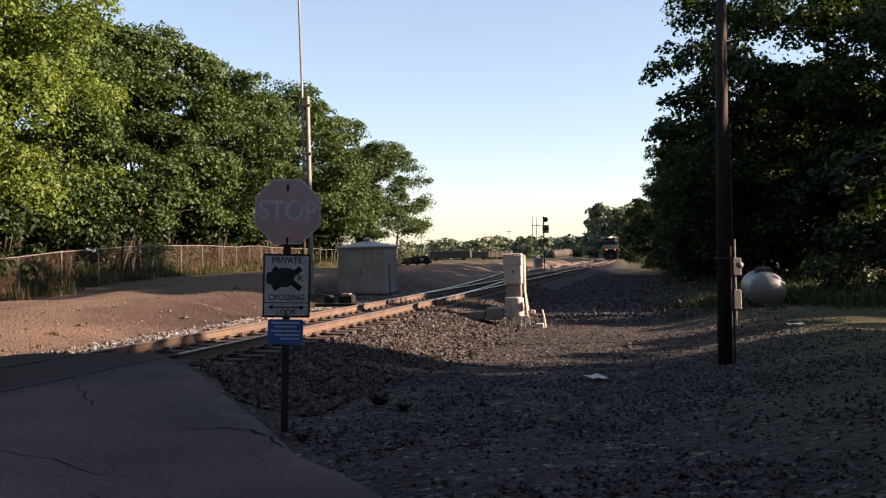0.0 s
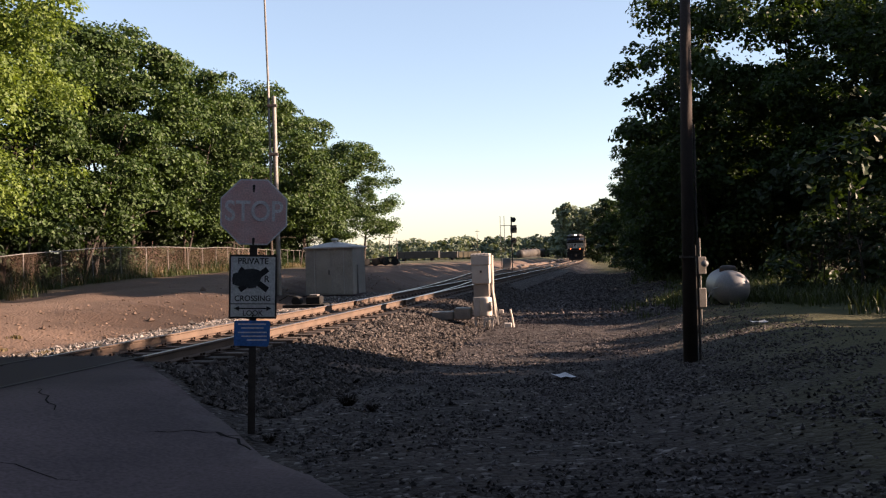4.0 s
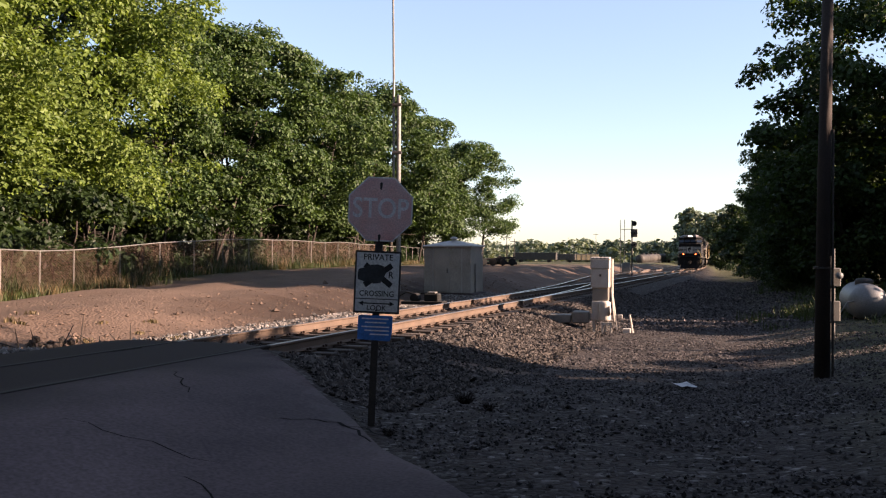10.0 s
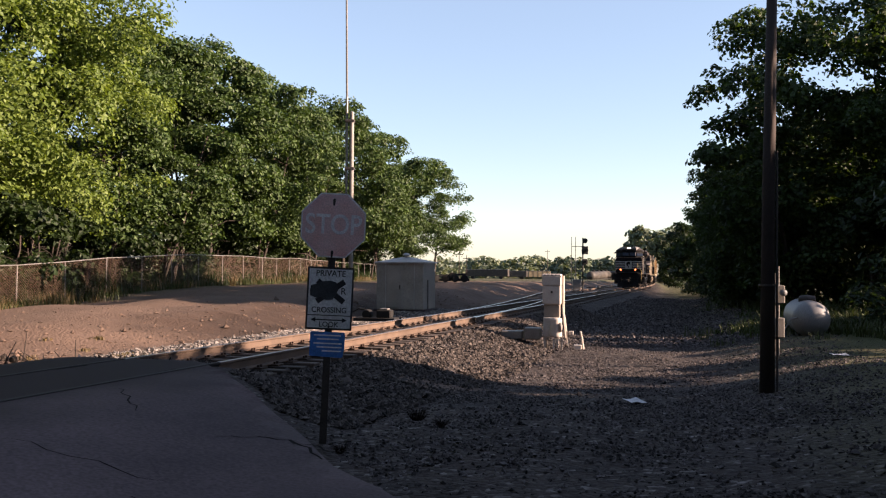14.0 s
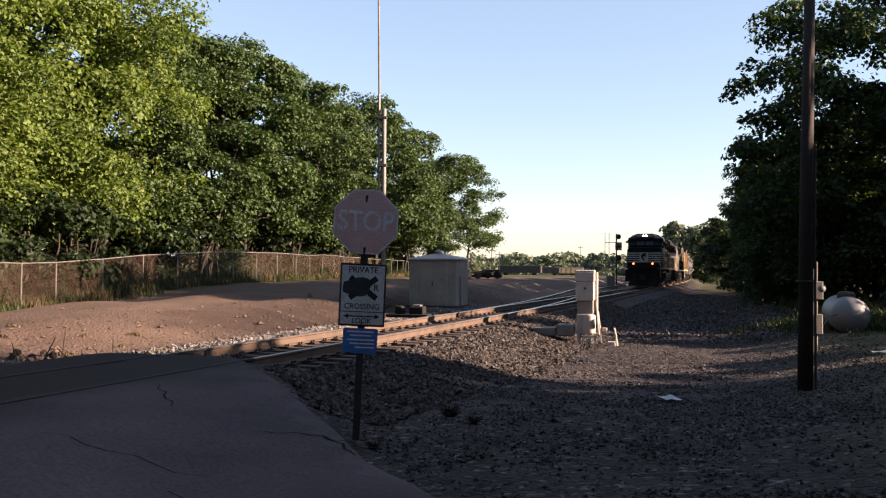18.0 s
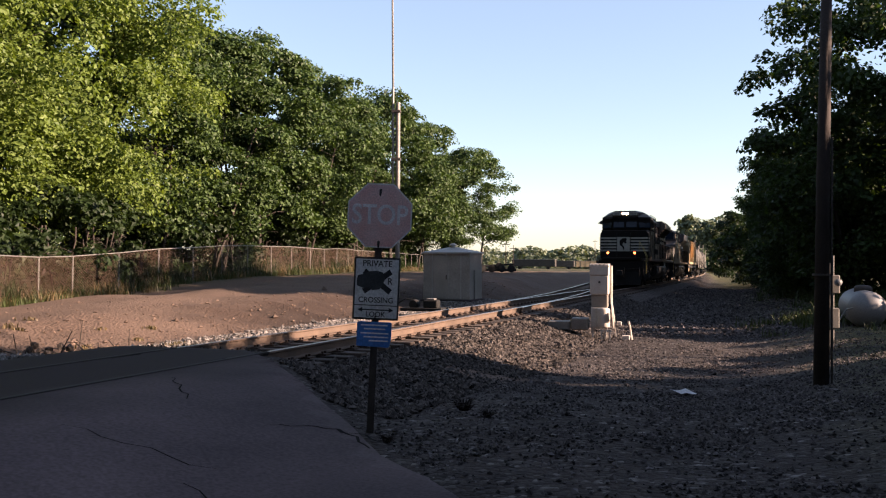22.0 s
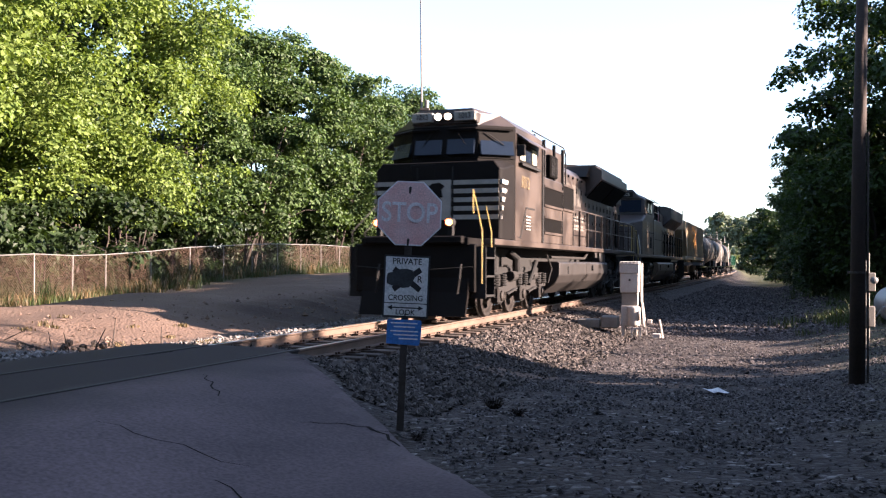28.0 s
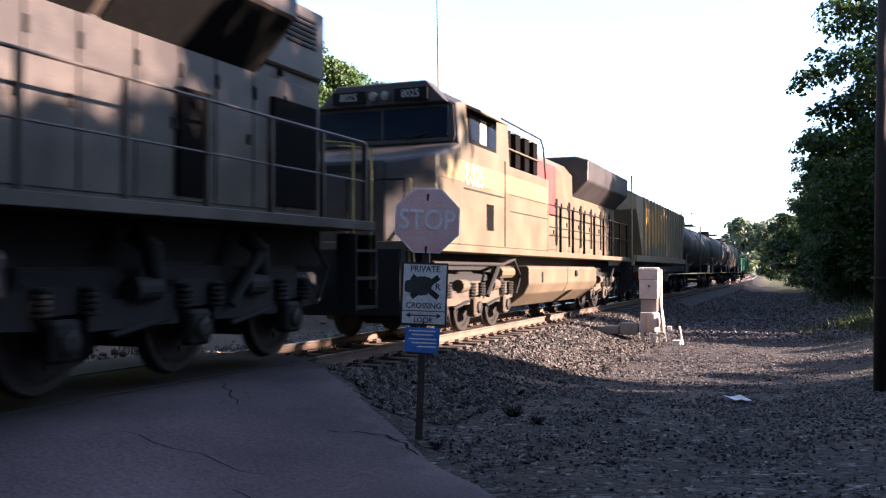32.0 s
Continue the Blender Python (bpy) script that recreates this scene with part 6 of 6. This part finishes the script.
        for k in range(5):
            z = 3.05 + 0.17 * k
            part("faded_stripe", one_box(*sorted((0.972 * sgn, 0.976 * sgn)), 7.0, 8.6, z, z + 0.075), M["faint"], hood)
        for a0, a1, z0, z1 in ((8.9, 9.5, 3.15, 3.8), (9.7, 10.3, 3.15, 3.8)):
            part("faded_mark", one_box(*sorted((0.972 * sgn, 0.977 * sgn)), a0, a1, z0, z1), M["faint"], hood)
        for z, marks in ((2.74, 7), (2.46, 8)):
            for k in range(marks):
                a = 8.8 + k * (1.95 / marks)
                part("name_bar", one_box(*sorted((0.973 * sgn, 0.979 * sgn)), a, a + 1.35 / marks, z - 0.09, z + 0.09), M["name_pale"], hood)
        # radiator wing
        wing = prism(bmesh.new(), [(0.9 * sgn, 3.5), (1.5 * sgn, 4.16), (1.5 * sgn, 4.45), (1.3 * sgn, 4.56), (0.9 * sgn, 4.56)], "y", 11.2, 16.55)
        rw = part("radiator_wing", wing, B, hood, "flared radiator housing")
        for a0, a1 in ((11.3, 13.75), (13.9, 16.45)):
            bm = one_box(-0.02, 0.02, a0, a1, -0.41, 0.38)
            bm.transform(pose(1.22 * sgn, 0, 3.83, 0, 42.3 * sgn, 0))
            part("radiator_screen", bm, M["grille"], rw)
        handrail(t, 6.65, 18.4, 1.46 * sgn, 2.9, 1.8, 1.17, M["black"])
        part("lower_rail", tube(bmesh.new(), [(1.46 * sgn, 6.65, 2.36), (1.46 * sgn, 18.4, 2.36)], 0.014, 6), M["black"], t)
        steps_ladder(t, 1.38 * sgn, -1.3, (0.55, 0.95, 1.35), 0.6, M["under"])
        steps_ladder(t, 1.38 * sgn, 18.3, (0.55, 0.95, 1.35), 0.6, M["under"])
        for y, dy in ((-1.62, 0.55), (-1.0, 0.6)):
            part("grab_rail", tube(bmesh.new(), [(1.46 * sgn, y, 0.8), (1.46 * sgn, y, 1.95), (0.98 * sgn, y + dy + 0.3, 2.85), (0.98 * sgn, y + dy + 0.3, 2.35)], 0.014, 6), M["yellow"] if sgn > 0 else M["under"], t)
        for y in (18.05, 18.6):
            part("grab_rail", tube(bmesh.new(), [(1.46 * sgn, y, 0.8), (1.46 * sgn, y, 2.85), (0.95 * sgn, y, 2.9)], 0.02, 6), M["yellow"], t, "yellow grab rail")
    part("radiator_roof", one_box(-1.32, 1.32, 11.2, 16.55, 4.5, 4.66, 0.04), B, hood)
    part("radiator_front", prism(bmesh.new(), [(10.55, 4.2), (11.2, 4.2), (11.2, 4.62)], "x", -1.1, 1.1), M["nose_black"], hood)
    for a in (12.0, 13.7, 15.4):
        part("fan", lathe(bmesh.new(), [(0.62, 4.64), (0.62, 4.72), (0.5, 4.74), (0.05, 4.73)], (0, a, 0), "z", 20), M["under"], hood)
    part("exhaust_stack", one_box(-0.3, 0.3, 9.2, 9.9, 4.2, 4.42, 0.04), M["under"], hood)
    rear = part("rear_housing", one_box(-1.02, 1.02, 16.5, 18.06, 3.7, 4.62, 0.03), B, hood)
    for sgn in (-1, 1):
        for k in range(6):
            part("louvre", one_box(*sorted((1.015 * sgn, 1.04 * sgn)), 17.1, 17.8, 4.08 + 0.07 * k, 4.11 + 0.07 * k), M["under"], rear)
    part("rear_screen", one_box(-0.8, 0.8, 18.04, 18.08, 1.95, 3.9), M["grille"], hood)
    # piping and boxes along the sill
    for sgn in (-1, 1):
        part("air_pipe", tube(bmesh.new(), [(1.25 * sgn, 5.0, 1.42), (1.25 * sgn, 9.5, 1.42), (1.25 * sgn, 10.0, 1.6)], 0.045, 8), M["truck"], t)
        part("battery_box", one_box(*sorted((1.1 * sgn, 1.44 * sgn)), 11.2, 12.2, 1.3, 1.66, 0.015), M["fuel"], t)
        part("small_box", one_box(*sorted((1.2 * sgn, 1.44 * sgn)), 10.4, 10.75, 1.45, 1.72, 0.01), M["fuel"], t)
        for a in (0.1, 2.0, 14.4, 16.3):
            bm = tube(bmesh.new(), [(0.95 * sgn, a, 1.5), (1.15 * sgn, a, 1.35), (1.12 * sgn, a + 0.1, 1.05)], 0.12, 10, 0.1)
            part("blower_duct", bm, M["under"], t)
    return t


def second_engine():
    """Its own y runs back from its windscreen; it rides 21.9 m behind the leading headlight."""
    t = thing("second_locomotive", None, "dusty grey diesel locomotive with cream stripe and red panel", "locomotive", group="train on the track")
    B = M["grey2"]
    underframe(t, -2.1, 17.3, B, z1=1.72)
    fuel_tank(t, 4.55, 11.6, M["grey2"], 0.38, 1.34)
    truck3(t, 0.2, 1.86, cast="truck_lit")
    truck3(t, 12.6, 1.86, cast="truck_lit")
    coupler(t, -2.1, -1)
    coupler(t, 17.3, 1)
    part("pilot", one_box(-1.42, 1.42, -2.2, -2.05, 0.5, 1.6, 0.02), M["under"], t)
    def ring(w, z):
        return [(-w, 1.72), (w, 1.72), (w, z - 0.05), (w - 0.06, z), (-w + 0.06, z), (-w, z - 0.05)]

    nose = body_shell([(-1.5, ring(0.8, 3.1)), (-0.98, ring(1.5, 3.24)), (0.1, ring(1.5, 3.55))], B, t, "nose", "dusty wide nose, its front darkened for shade")
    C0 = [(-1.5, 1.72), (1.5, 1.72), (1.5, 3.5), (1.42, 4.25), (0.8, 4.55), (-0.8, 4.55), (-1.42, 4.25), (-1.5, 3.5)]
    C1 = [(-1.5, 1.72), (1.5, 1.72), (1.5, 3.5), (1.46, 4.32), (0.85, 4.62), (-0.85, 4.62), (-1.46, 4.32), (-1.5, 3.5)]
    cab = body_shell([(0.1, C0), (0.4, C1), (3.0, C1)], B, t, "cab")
    # Front and top faces take the darker grey in place of shade.
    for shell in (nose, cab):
        shell.data.materials.append(M["grey_dark_shade"])
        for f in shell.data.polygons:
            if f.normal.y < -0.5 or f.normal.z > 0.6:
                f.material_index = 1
    part("brow", prism(bmesh.new(), [(-1.3, 4.27), (1.3, 4.27), (0.9, 4.68), (-0.9, 4.68)], "y", -0.04, 0.35, bevel=0.02), M["grey_dark_shade"], cab)
    part("windscreen_frame", prism(bmesh.new(), [(-1.38, 3.58), (1.38, 3.58), (1.42, 3.66), (1.38, 4.22), (1.3, 4.28), (-1.3, 4.28), (-1.38, 4.22), (-1.42, 3.66)], "y", 0.06, 0.12), M["grey_dark_shade"], cab)
    for sgn in (-1, 1):
        ws = part("windscreen", one_box(*sorted((0.03 * sgn, 1.3 * sgn)), 0.04, 0.12, 3.66, 4.2, 0.01), M["glass"], cab, "tinted windscreen")
        part("wiper", tube(bmesh.new(), [(0.5 * sgn, 0.03, 3.64), (0.95 * sgn, 0.02, 3.75)], 0.014, 5), M["under"], ws)
        nb = part("number_board", one_box(*sorted((0.3 * sgn, 0.95 * sgn)), -0.09, -0.03, 4.33, 4.55), M["nose_black"], cab)
        lettering("board_digits", "8025", 0.19, pose(0.62 * sgn, -0.094, 4.44), M["stripe"], nb, 0.002, 0.95)
        part("dark_headlight", lathe(bmesh.new(), [(0.08, -0.02), (0.085, -0.1), (0.03, -0.11)], (0.12 * sgn, 0, 4.44), "y", 14), M["galv"], cab)
        wf = part("side_window", one_box(*sorted((1.46 * sgn, 1.5 * sgn)), 0.55, 2.15, 3.6, 4.22), M["nose_black"], cab)
        for a, b, mt in ((0.62, 1.05, M["glass"]), (1.15, 1.5, M["lit_pane"]), (1.62, 2.08, M["glass"])):
            part("pane", one_box(*sorted((1.49 * sgn, 1.508 * sgn)), a, b, 3.66, 4.12), mt, wf)
        part("visor", prism(bmesh.new(), [(1.45 * sgn, 4.3), (1.75 * sgn, 4.16), (1.75 * sgn, 4.13), (1.45 * sgn, 4.24)], "y", 0.5, 2.2), B, wf)
        lettering("cab_number", "8025", 0.56, pose(1.512 * sgn, 0.85, 3.0, 0, 0, 90 * sgn), M["number_pale"], cab, 0.003, 0.9)
        # cream band down the side, red panel behind it
        part("cream_band", one_box(*sorted((1.5 * sgn, 1.504 * sgn)), 0.15, 6.0, 2.86, 3.24), M["cream"], t, "cream stripe along the side")
        part("nose_band", prism(bmesh.new(), [(-0.96, 2.86), (0.15, 2.86), (0.15, 3.24), (-0.96, 3.14)], "x", *sorted((1.47 * sgn, 1.507 * sgn))), M["cream"], nose)
        part("door_window", one_box(*sorted((1.5 * sgn, 1.512 * sgn)), 1.55, 1.95, 2.05, 2.55), M["grille"], cab)
        part("side_seam", one_box(*sorted((1.495 * sgn, 1.51 * sgn)), 0.3, 2.6, 2.74, 2.77), M["under"], cab)
        part("seam", one_box(*sorted((1.495 * sgn, 1.515 * sgn)), 2.66, 2.70, 1.75, 3.5), M["under"], cab)
    part("front_vent", one_box(-0.5, 0.4, -1.53, -1.46, 2.9, 3.02), M["under"], nose)
    body = part("equipment_cabinet", box(box(bmesh.new(), -1.48, 1.48, 3.0, 6.2, 1.72, 3.45, 0.02), -1.2, 1.2, 3.0, 6.2, 3.45, 4.36, 0.05), B, t)
    for sgn in (-1, 1):
        for a in (3.25, 3.95, 4.65, 5.35):
            g = part("tall_vent", one_box(*sorted((1.19 * sgn, 1.34 * sgn)), a, a + 0.34, 3.52, 4.26), M["grille"], body)
        part("roof_rail", tube(bmesh.new(), [(1.36 * sgn, 2.9, 4.42), (1.36 * sgn, 5.9, 4.4), (1.36 * sgn, 6.15, 4.2), (1.36 * sgn, 6.5, 2.9)], 0.022, 6), M["under"], body)
        part("mid_rail", tube(bmesh.new(), [(1.38 * sgn, 3.0, 3.85), (1.38 * sgn, 5.8, 3.85)], 0.02, 6), M["grey2"], body)
        part("side_line", one_box(*sorted((1.478 * sgn, 1.49 * sgn)), 3.1, 6.1, 2.5, 2.52), M["under"], body)
    H = [(-1.0, 1.72), (1.0, 1.72), (1.0, 4.0), (0.75, 4.3), (-0.75, 4.3), (-1.0, 4.0)]
    hood = body_shell([(6.2, H), (16.9, H)], B, t, "long_hood", "dusty grey engine hood with doors")
    part("radiator_block", prism(bmesh.new(), [(-1.0, 3.4), (1.0, 3.4), (1.46, 3.86), (1.48, 4.46), (1.1, 4.58), (-1.1, 4.58), (-1.48, 4.46), (-1.46, 3.86)], "y", 10.6, 16.9, bevel=0.03), M["grey_dark_shade"], hood, "dark radiator housing")
    for sgn in (-1, 1):
        part("red_panel", one_box(*sorted((1.0 * sgn, 1.026 * sgn)), 6.25, 8.6, 2.76, 4.05), M["red"], hood, "faded red panel")
        y, k = 6.3, 0
        while y < 16.2:
            hood_door(hood, sgn, 1.0, y, y + 0.72, 1.82, 2.74 if y < 8.3 else 3.3, B)
            if k % 2:
                part("dark_gap", one_box(*sorted((1.02 * sgn, 1.035 * sgn)), y + 0.1, y + 0.3, 1.95, 3.2 if y > 8.3 else 2.6), M["grille"], hood)
            y += 0.72
            k += 1
        handrail(t, 6.1, 16.8, 1.45 * sgn, 2.88, 1.72, 1.3, M["nose_black"])
        part("lower_rail", tube(bmesh.new(), [(1.45 * sgn, 6.1, 2.34), (1.45 * sgn, 16.8, 2.34)], 0.014, 6), M["nose_black"], t)
        steps_ladder(t, 1.38 * sgn, -1.7, (0.5, 0.9, 1.3), 0.6, M["under"])
        steps_ladder(t, 1.38 * sgn, 17.0, (0.5, 0.9, 1.3), 0.5, M["under"])
        for y in (-2.0, -1.4):
            part("grab_rail", tube(bmesh.new(), [(1.46 * sgn, y, 0.7), (1.46 * sgn, y, 1.95), (1.3 * sgn, y + 0.4, 2.75)], 0.024, 6), M["stripe"] if y > -1.5 else M["yellow"], t)
        part("front_rail", tube(bmesh.new(), [(1.4 * sgn, -2.05, 1.7), (1.4 * sgn, -2.05, 2.7), (0.4 * sgn, -2.05, 2.7), (0.4 * sgn, -2.05, 1.7)], 0.022, 6), M["nose_black"], t)
        part("air_pipe", tube(bmesh.new(), [(1.22 * sgn, -0.5, 1.36), (1.22 * sgn, 3.4, 1.36), (1.24 * sgn, 4.2, 1.5)], 0.04, 8), M["truck"], t)
        part("reservoir", tube(bmesh.new(), [(1.15 * sgn, 3.2, 1.18), (1.15 * sgn, 4.1, 1.18)], 0.14, 10), M["grey2"], t)
    return t


def truck2(parent, y):
    for dy in (-0.88, 0.88):
        wheelset(parent, y + dy, 0.46)
    for sgn in (-1, 1):
        out = [(y - 1.25, 0.42), (y - 1.25, 0.6), (y - 0.5, 0.78), (y + 0.5, 0.78), (y + 1.25, 0.6), (y + 1.25, 0.42), (y + 0.6, 0.4), (y + 0.35, 0.25), (y - 0.35, 0.25), (y - 0.6, 0.4)]
        f = part("truck_frame", prism(bmesh.new(), out, "x", *sorted((0.9 * sgn, 1.05 * sgn))), M["truck"], parent)
        for k in (-0.2, 0, 0.2):
            part("spring", tube(bmesh.new(), [(1.08 * sgn, y + k, 0.3), (1.08 * sgn, y + k, 0.6)], 0.07, 8), M["under"], f)
    part("bolster", one_box(-1.1, 1.1, y - 0.2, y + 0.2, 0.62, 0.95, 0.03), M["under"], parent)


def hopper_car():
    """y from 0 at its leading end to 16."""
    t = thing("covered_hopper", None, "grey ribbed covered hopper car with orange spray paint", "freight car", group="train on the track")
    L = 15.8
    body = part("body", prism(bmesh.new(), [(1.7, 1.75), (0.35, 3.5), (0.35, 4.05), (L - 0.35, 4.05), (L - 0.35, 3.5), (L - 1.7, 1.75)], "x", -1.48, 1.48, bevel=0.02), M["hopper"], t)
    part("roof", prism(bmesh.new(), [(-1.48, 4.05), (1.48, 4.05), (0.9, 4.34), (-0.9, 4.34)], "y", 0.35, L - 0.35), M["hopper"], t)
    part("running_board", one_box(-0.5, 0.5, 0.3, L - 0.3, 4.42, 4.47), M["galv"], t)
    part("sill", one_box(-1.4, 1.4, 0.1, L - 0.1, 1.15, 1.4, 0.02), M["under"], t)
    for y in (0.35, L - 0.35):
        part("end_ladder", one_box(-1.4, 1.4, y - 0.06, y + 0.06, 1.2, 1.6), M["hopper"], t)
        for x in (-1.3, 1.3):
            part("end_post", tube(bmesh.new(), [(x, y, 1.3), (x, y, 4.75)], 0.03, 6), M["hopper"], t)
    for sgn in (-1, 1):
        for k in range(15):
            y = 1.9 + (L - 3.8) * k / 14
            part("rib", one_box(*sorted((1.48 * sgn, 1.55 * sgn)), y - 0.04, y + 0.04, 1.78, 4.05), M["hopper"], t)
        part("side_sill", one_box(*sorted((1.36 * sgn, 1.5 * sgn)), 0.3, L - 0.3, 1.55, 1.78, 0.01), M["hopper"], t)
        tag = [(1.9, 2.2), (2.6, 3.9), (4.0, 3.55), (5.2, 4.0), (6.8, 3.6), (7.6, 3.9), (8.2, 2.9), (7.4, 2.2), (6.2, 2.5), (5.0, 2.05), (3.6, 2.4), (2.8, 1.95)]
        part("spray_paint", prism(bmesh.new(), tag, "x", *sorted((1.484 * sgn, 1.49 * sgn))), M["orange"], t, "orange spray-painted shape")
        part("bay", prism(bmesh.new(), [(3.2, 1.75), (7.6, 1.75), (5.9, 0.7), (4.9, 0.7)], "x", *sorted((0.2 * sgn, 1.2 * sgn))), M["hopper"], t)
        part("bay", prism(bmesh.new(), [(8.2, 1.75), (12.6, 1.75), (10.9, 0.7), (9.9, 0.7)], "x", *sorted((0.2 * sgn, 1.2 * sgn))), M["hopper"], t)
    truck2(t, 1.9)
    truck2(t, L - 1.9)
    coupler(t, 0.1, -1)
    return t


def tank_car(mt, label):
    t = thing("tank_car", None, label, "freight car", group="train on the track")
    L, r = 15.2, 1.36
    prof = [(0.05, 0.5)] + [(r * math.sin(radians(a)), 1.0 - 0.5 * math.cos(radians(a)) + 0.0) for a in range(20, 91, 14)]
    prof += [(rr2, L - h) for rr2, h in prof[::-1]]
    shell = part("shell", lathe(bmesh.new(), prof, (0, 0, 2.6), "y", 32), mt, t, smooth=True)
    for y in (2.2, 5.0, 7.6, 10.2, 13.0):
        part("band", lathe(bmesh.new(), [(r + 0.005, y - 0.06), (r + 0.02, y - 0.05), (r + 0.02, y + 0.05), (r + 0.005, y + 0.06)], (0, 0, 2.6), "y", 32), mt, shell)
    part("dome", lathe(bmesh.new(), [(0.45, 3.8), (0.45, 4.25), (0.4, 4.32), (0.05, 4.34)], (0, L / 2, 0), "z", 16), M["under"], t)
    part("walkway", one_box(-1.0, 1.0, L / 2 - 1.2, L / 2 + 1.2, 4.0, 4.05), M["galv"], t)
    for x in (-0.95, 0.95):
        part("walk_rail", tube(bmesh.new(), [(x, L / 2 - 1.1, 4.02), (x, L / 2 - 1.1, 4.75), (x, L / 2 + 1.1, 4.75), (x, L / 2 + 1.1, 4.02)], 0.025, 6), M["galv"], t)
        part("ladder", tube(bmesh.new(), [(1.45 * x, L / 2, 1.1), (1.45 * x, L / 2, 4.0)], 0.04, 6), M["galv"], t)
    for y in (1.0, L - 1.0):
        part("saddle", one_box(-1.3, 1.3, y - 0.9, y + 0.9, 1.05, 1.6, 0.03), M["under"], t)
        for x in (-1.38, 1.38):
            part("end_rail", tube(bmesh.new(), [(x, y - 0.9, 1.2), (x, y - 0.9, 2.1), (x, y + 0.8, 2.1)], 0.025, 6), M["galv"], t)
    truck2(t, 1.6)
    truck2(t, L - 1.6)
    return t


def flat_car():
    t = thing("gondola_car", None, "low faded green gondola freight car", "freight car", group="train on the track")
    part("side", one_box(1.38, 1.46, 0.2, 15.0, 1.2, 2.5, 0.01), M["green"], t)
    part("side", one_box(-1.46, -1.38, 0.2, 15.0, 1.2, 2.5, 0.01), M["green"], t)
    part("floor_panel", one_box(-1.38, 1.38, 0.2, 15.0, 1.15, 1.3), M["under"], t)
    for y in (0.2, 14.92):
        part("end_wall", one_box(-1.38, 1.38, y, y + 0.08, 1.3, 2.5), M["green"], t)
    for k in range(12):
        for x in (-1.52, 1.46):
            part("rib", one_box(x, x + 0.06, 0.7 + 1.2 * k, 0.8 + 1.2 * k, 1.2, 2.48), M["green"], t)
    truck2(t, 1.7)
    truck2(t, 13.5)
    return t


def train_s(t):
    """Where the leading headlight is along the track."""
    return 161.90 - 5.28915 * t - 0.005765 * t * t - 0.000321 * t ** 3


def settle(t, drop):
    """Lower all that stands above the trucks."""
    for me in {o.data for o in t.children_recursive if o.data}:
        for v in me.vertices:
            v.co.z -= drop * min(max((v.co.z - 1.1) / 0.8, 0.0), 1.0)


TRAIN = []
for made, lag, mid in ((lead_engine, 0.0, 8.0), (second_engine, 21.9, 7.5), (hopper_car, 40.3, 8.0), (lambda: tank_car(M["tank_black"], "grimy black tank car with a pale band"), 57.3, 7.6), (lambda: tank_car(M["tank_white"], "dirty pale grey tank car"), 73.7, 7.6), (lambda: tank_car(M["tank_black"], "grimy black tank car on the train"), 90.1, 7.6), (flat_car, 106.5, 7.5)):
    first = len(WHEELS)
    v = made()
    if lag < 30:
        settle(v, 0.07)
    TRAIN.append((v, lag, mid, WHEELS[first:]))


def line_pose(s, mid):
    """The pose of a vehicle whose origin is at s and whose middle is mid metres further back."""
    d = 4.0
    yaw = -math.degrees(math.atan2(bend(s + mid + d) - bend(s + mid - d), 2 * d))
    c = bend(s + mid) + mid * math.tan(radians(yaw))
    return TRACK @ pose(c, s, rail_z(s), -0.602 if s > -20 else 0, 0, yaw)


# ---- what moves ----
def motions():
    times = [i * 0.5 for i in range(65)]
    spins = [i * 0.1 for i in range(321)]
    for v, lag, mid, wheels in TRAIN:
        walk(v, [(t, line_pose(train_s(t) + lag, mid)) for t in times])
        for ob, y, r in wheels:
            if lag < 50:
                walk(ob, [(t, pose(0, y, r, -math.degrees(train_s(t) / r), 0, 0)) for t in spins])


motions()
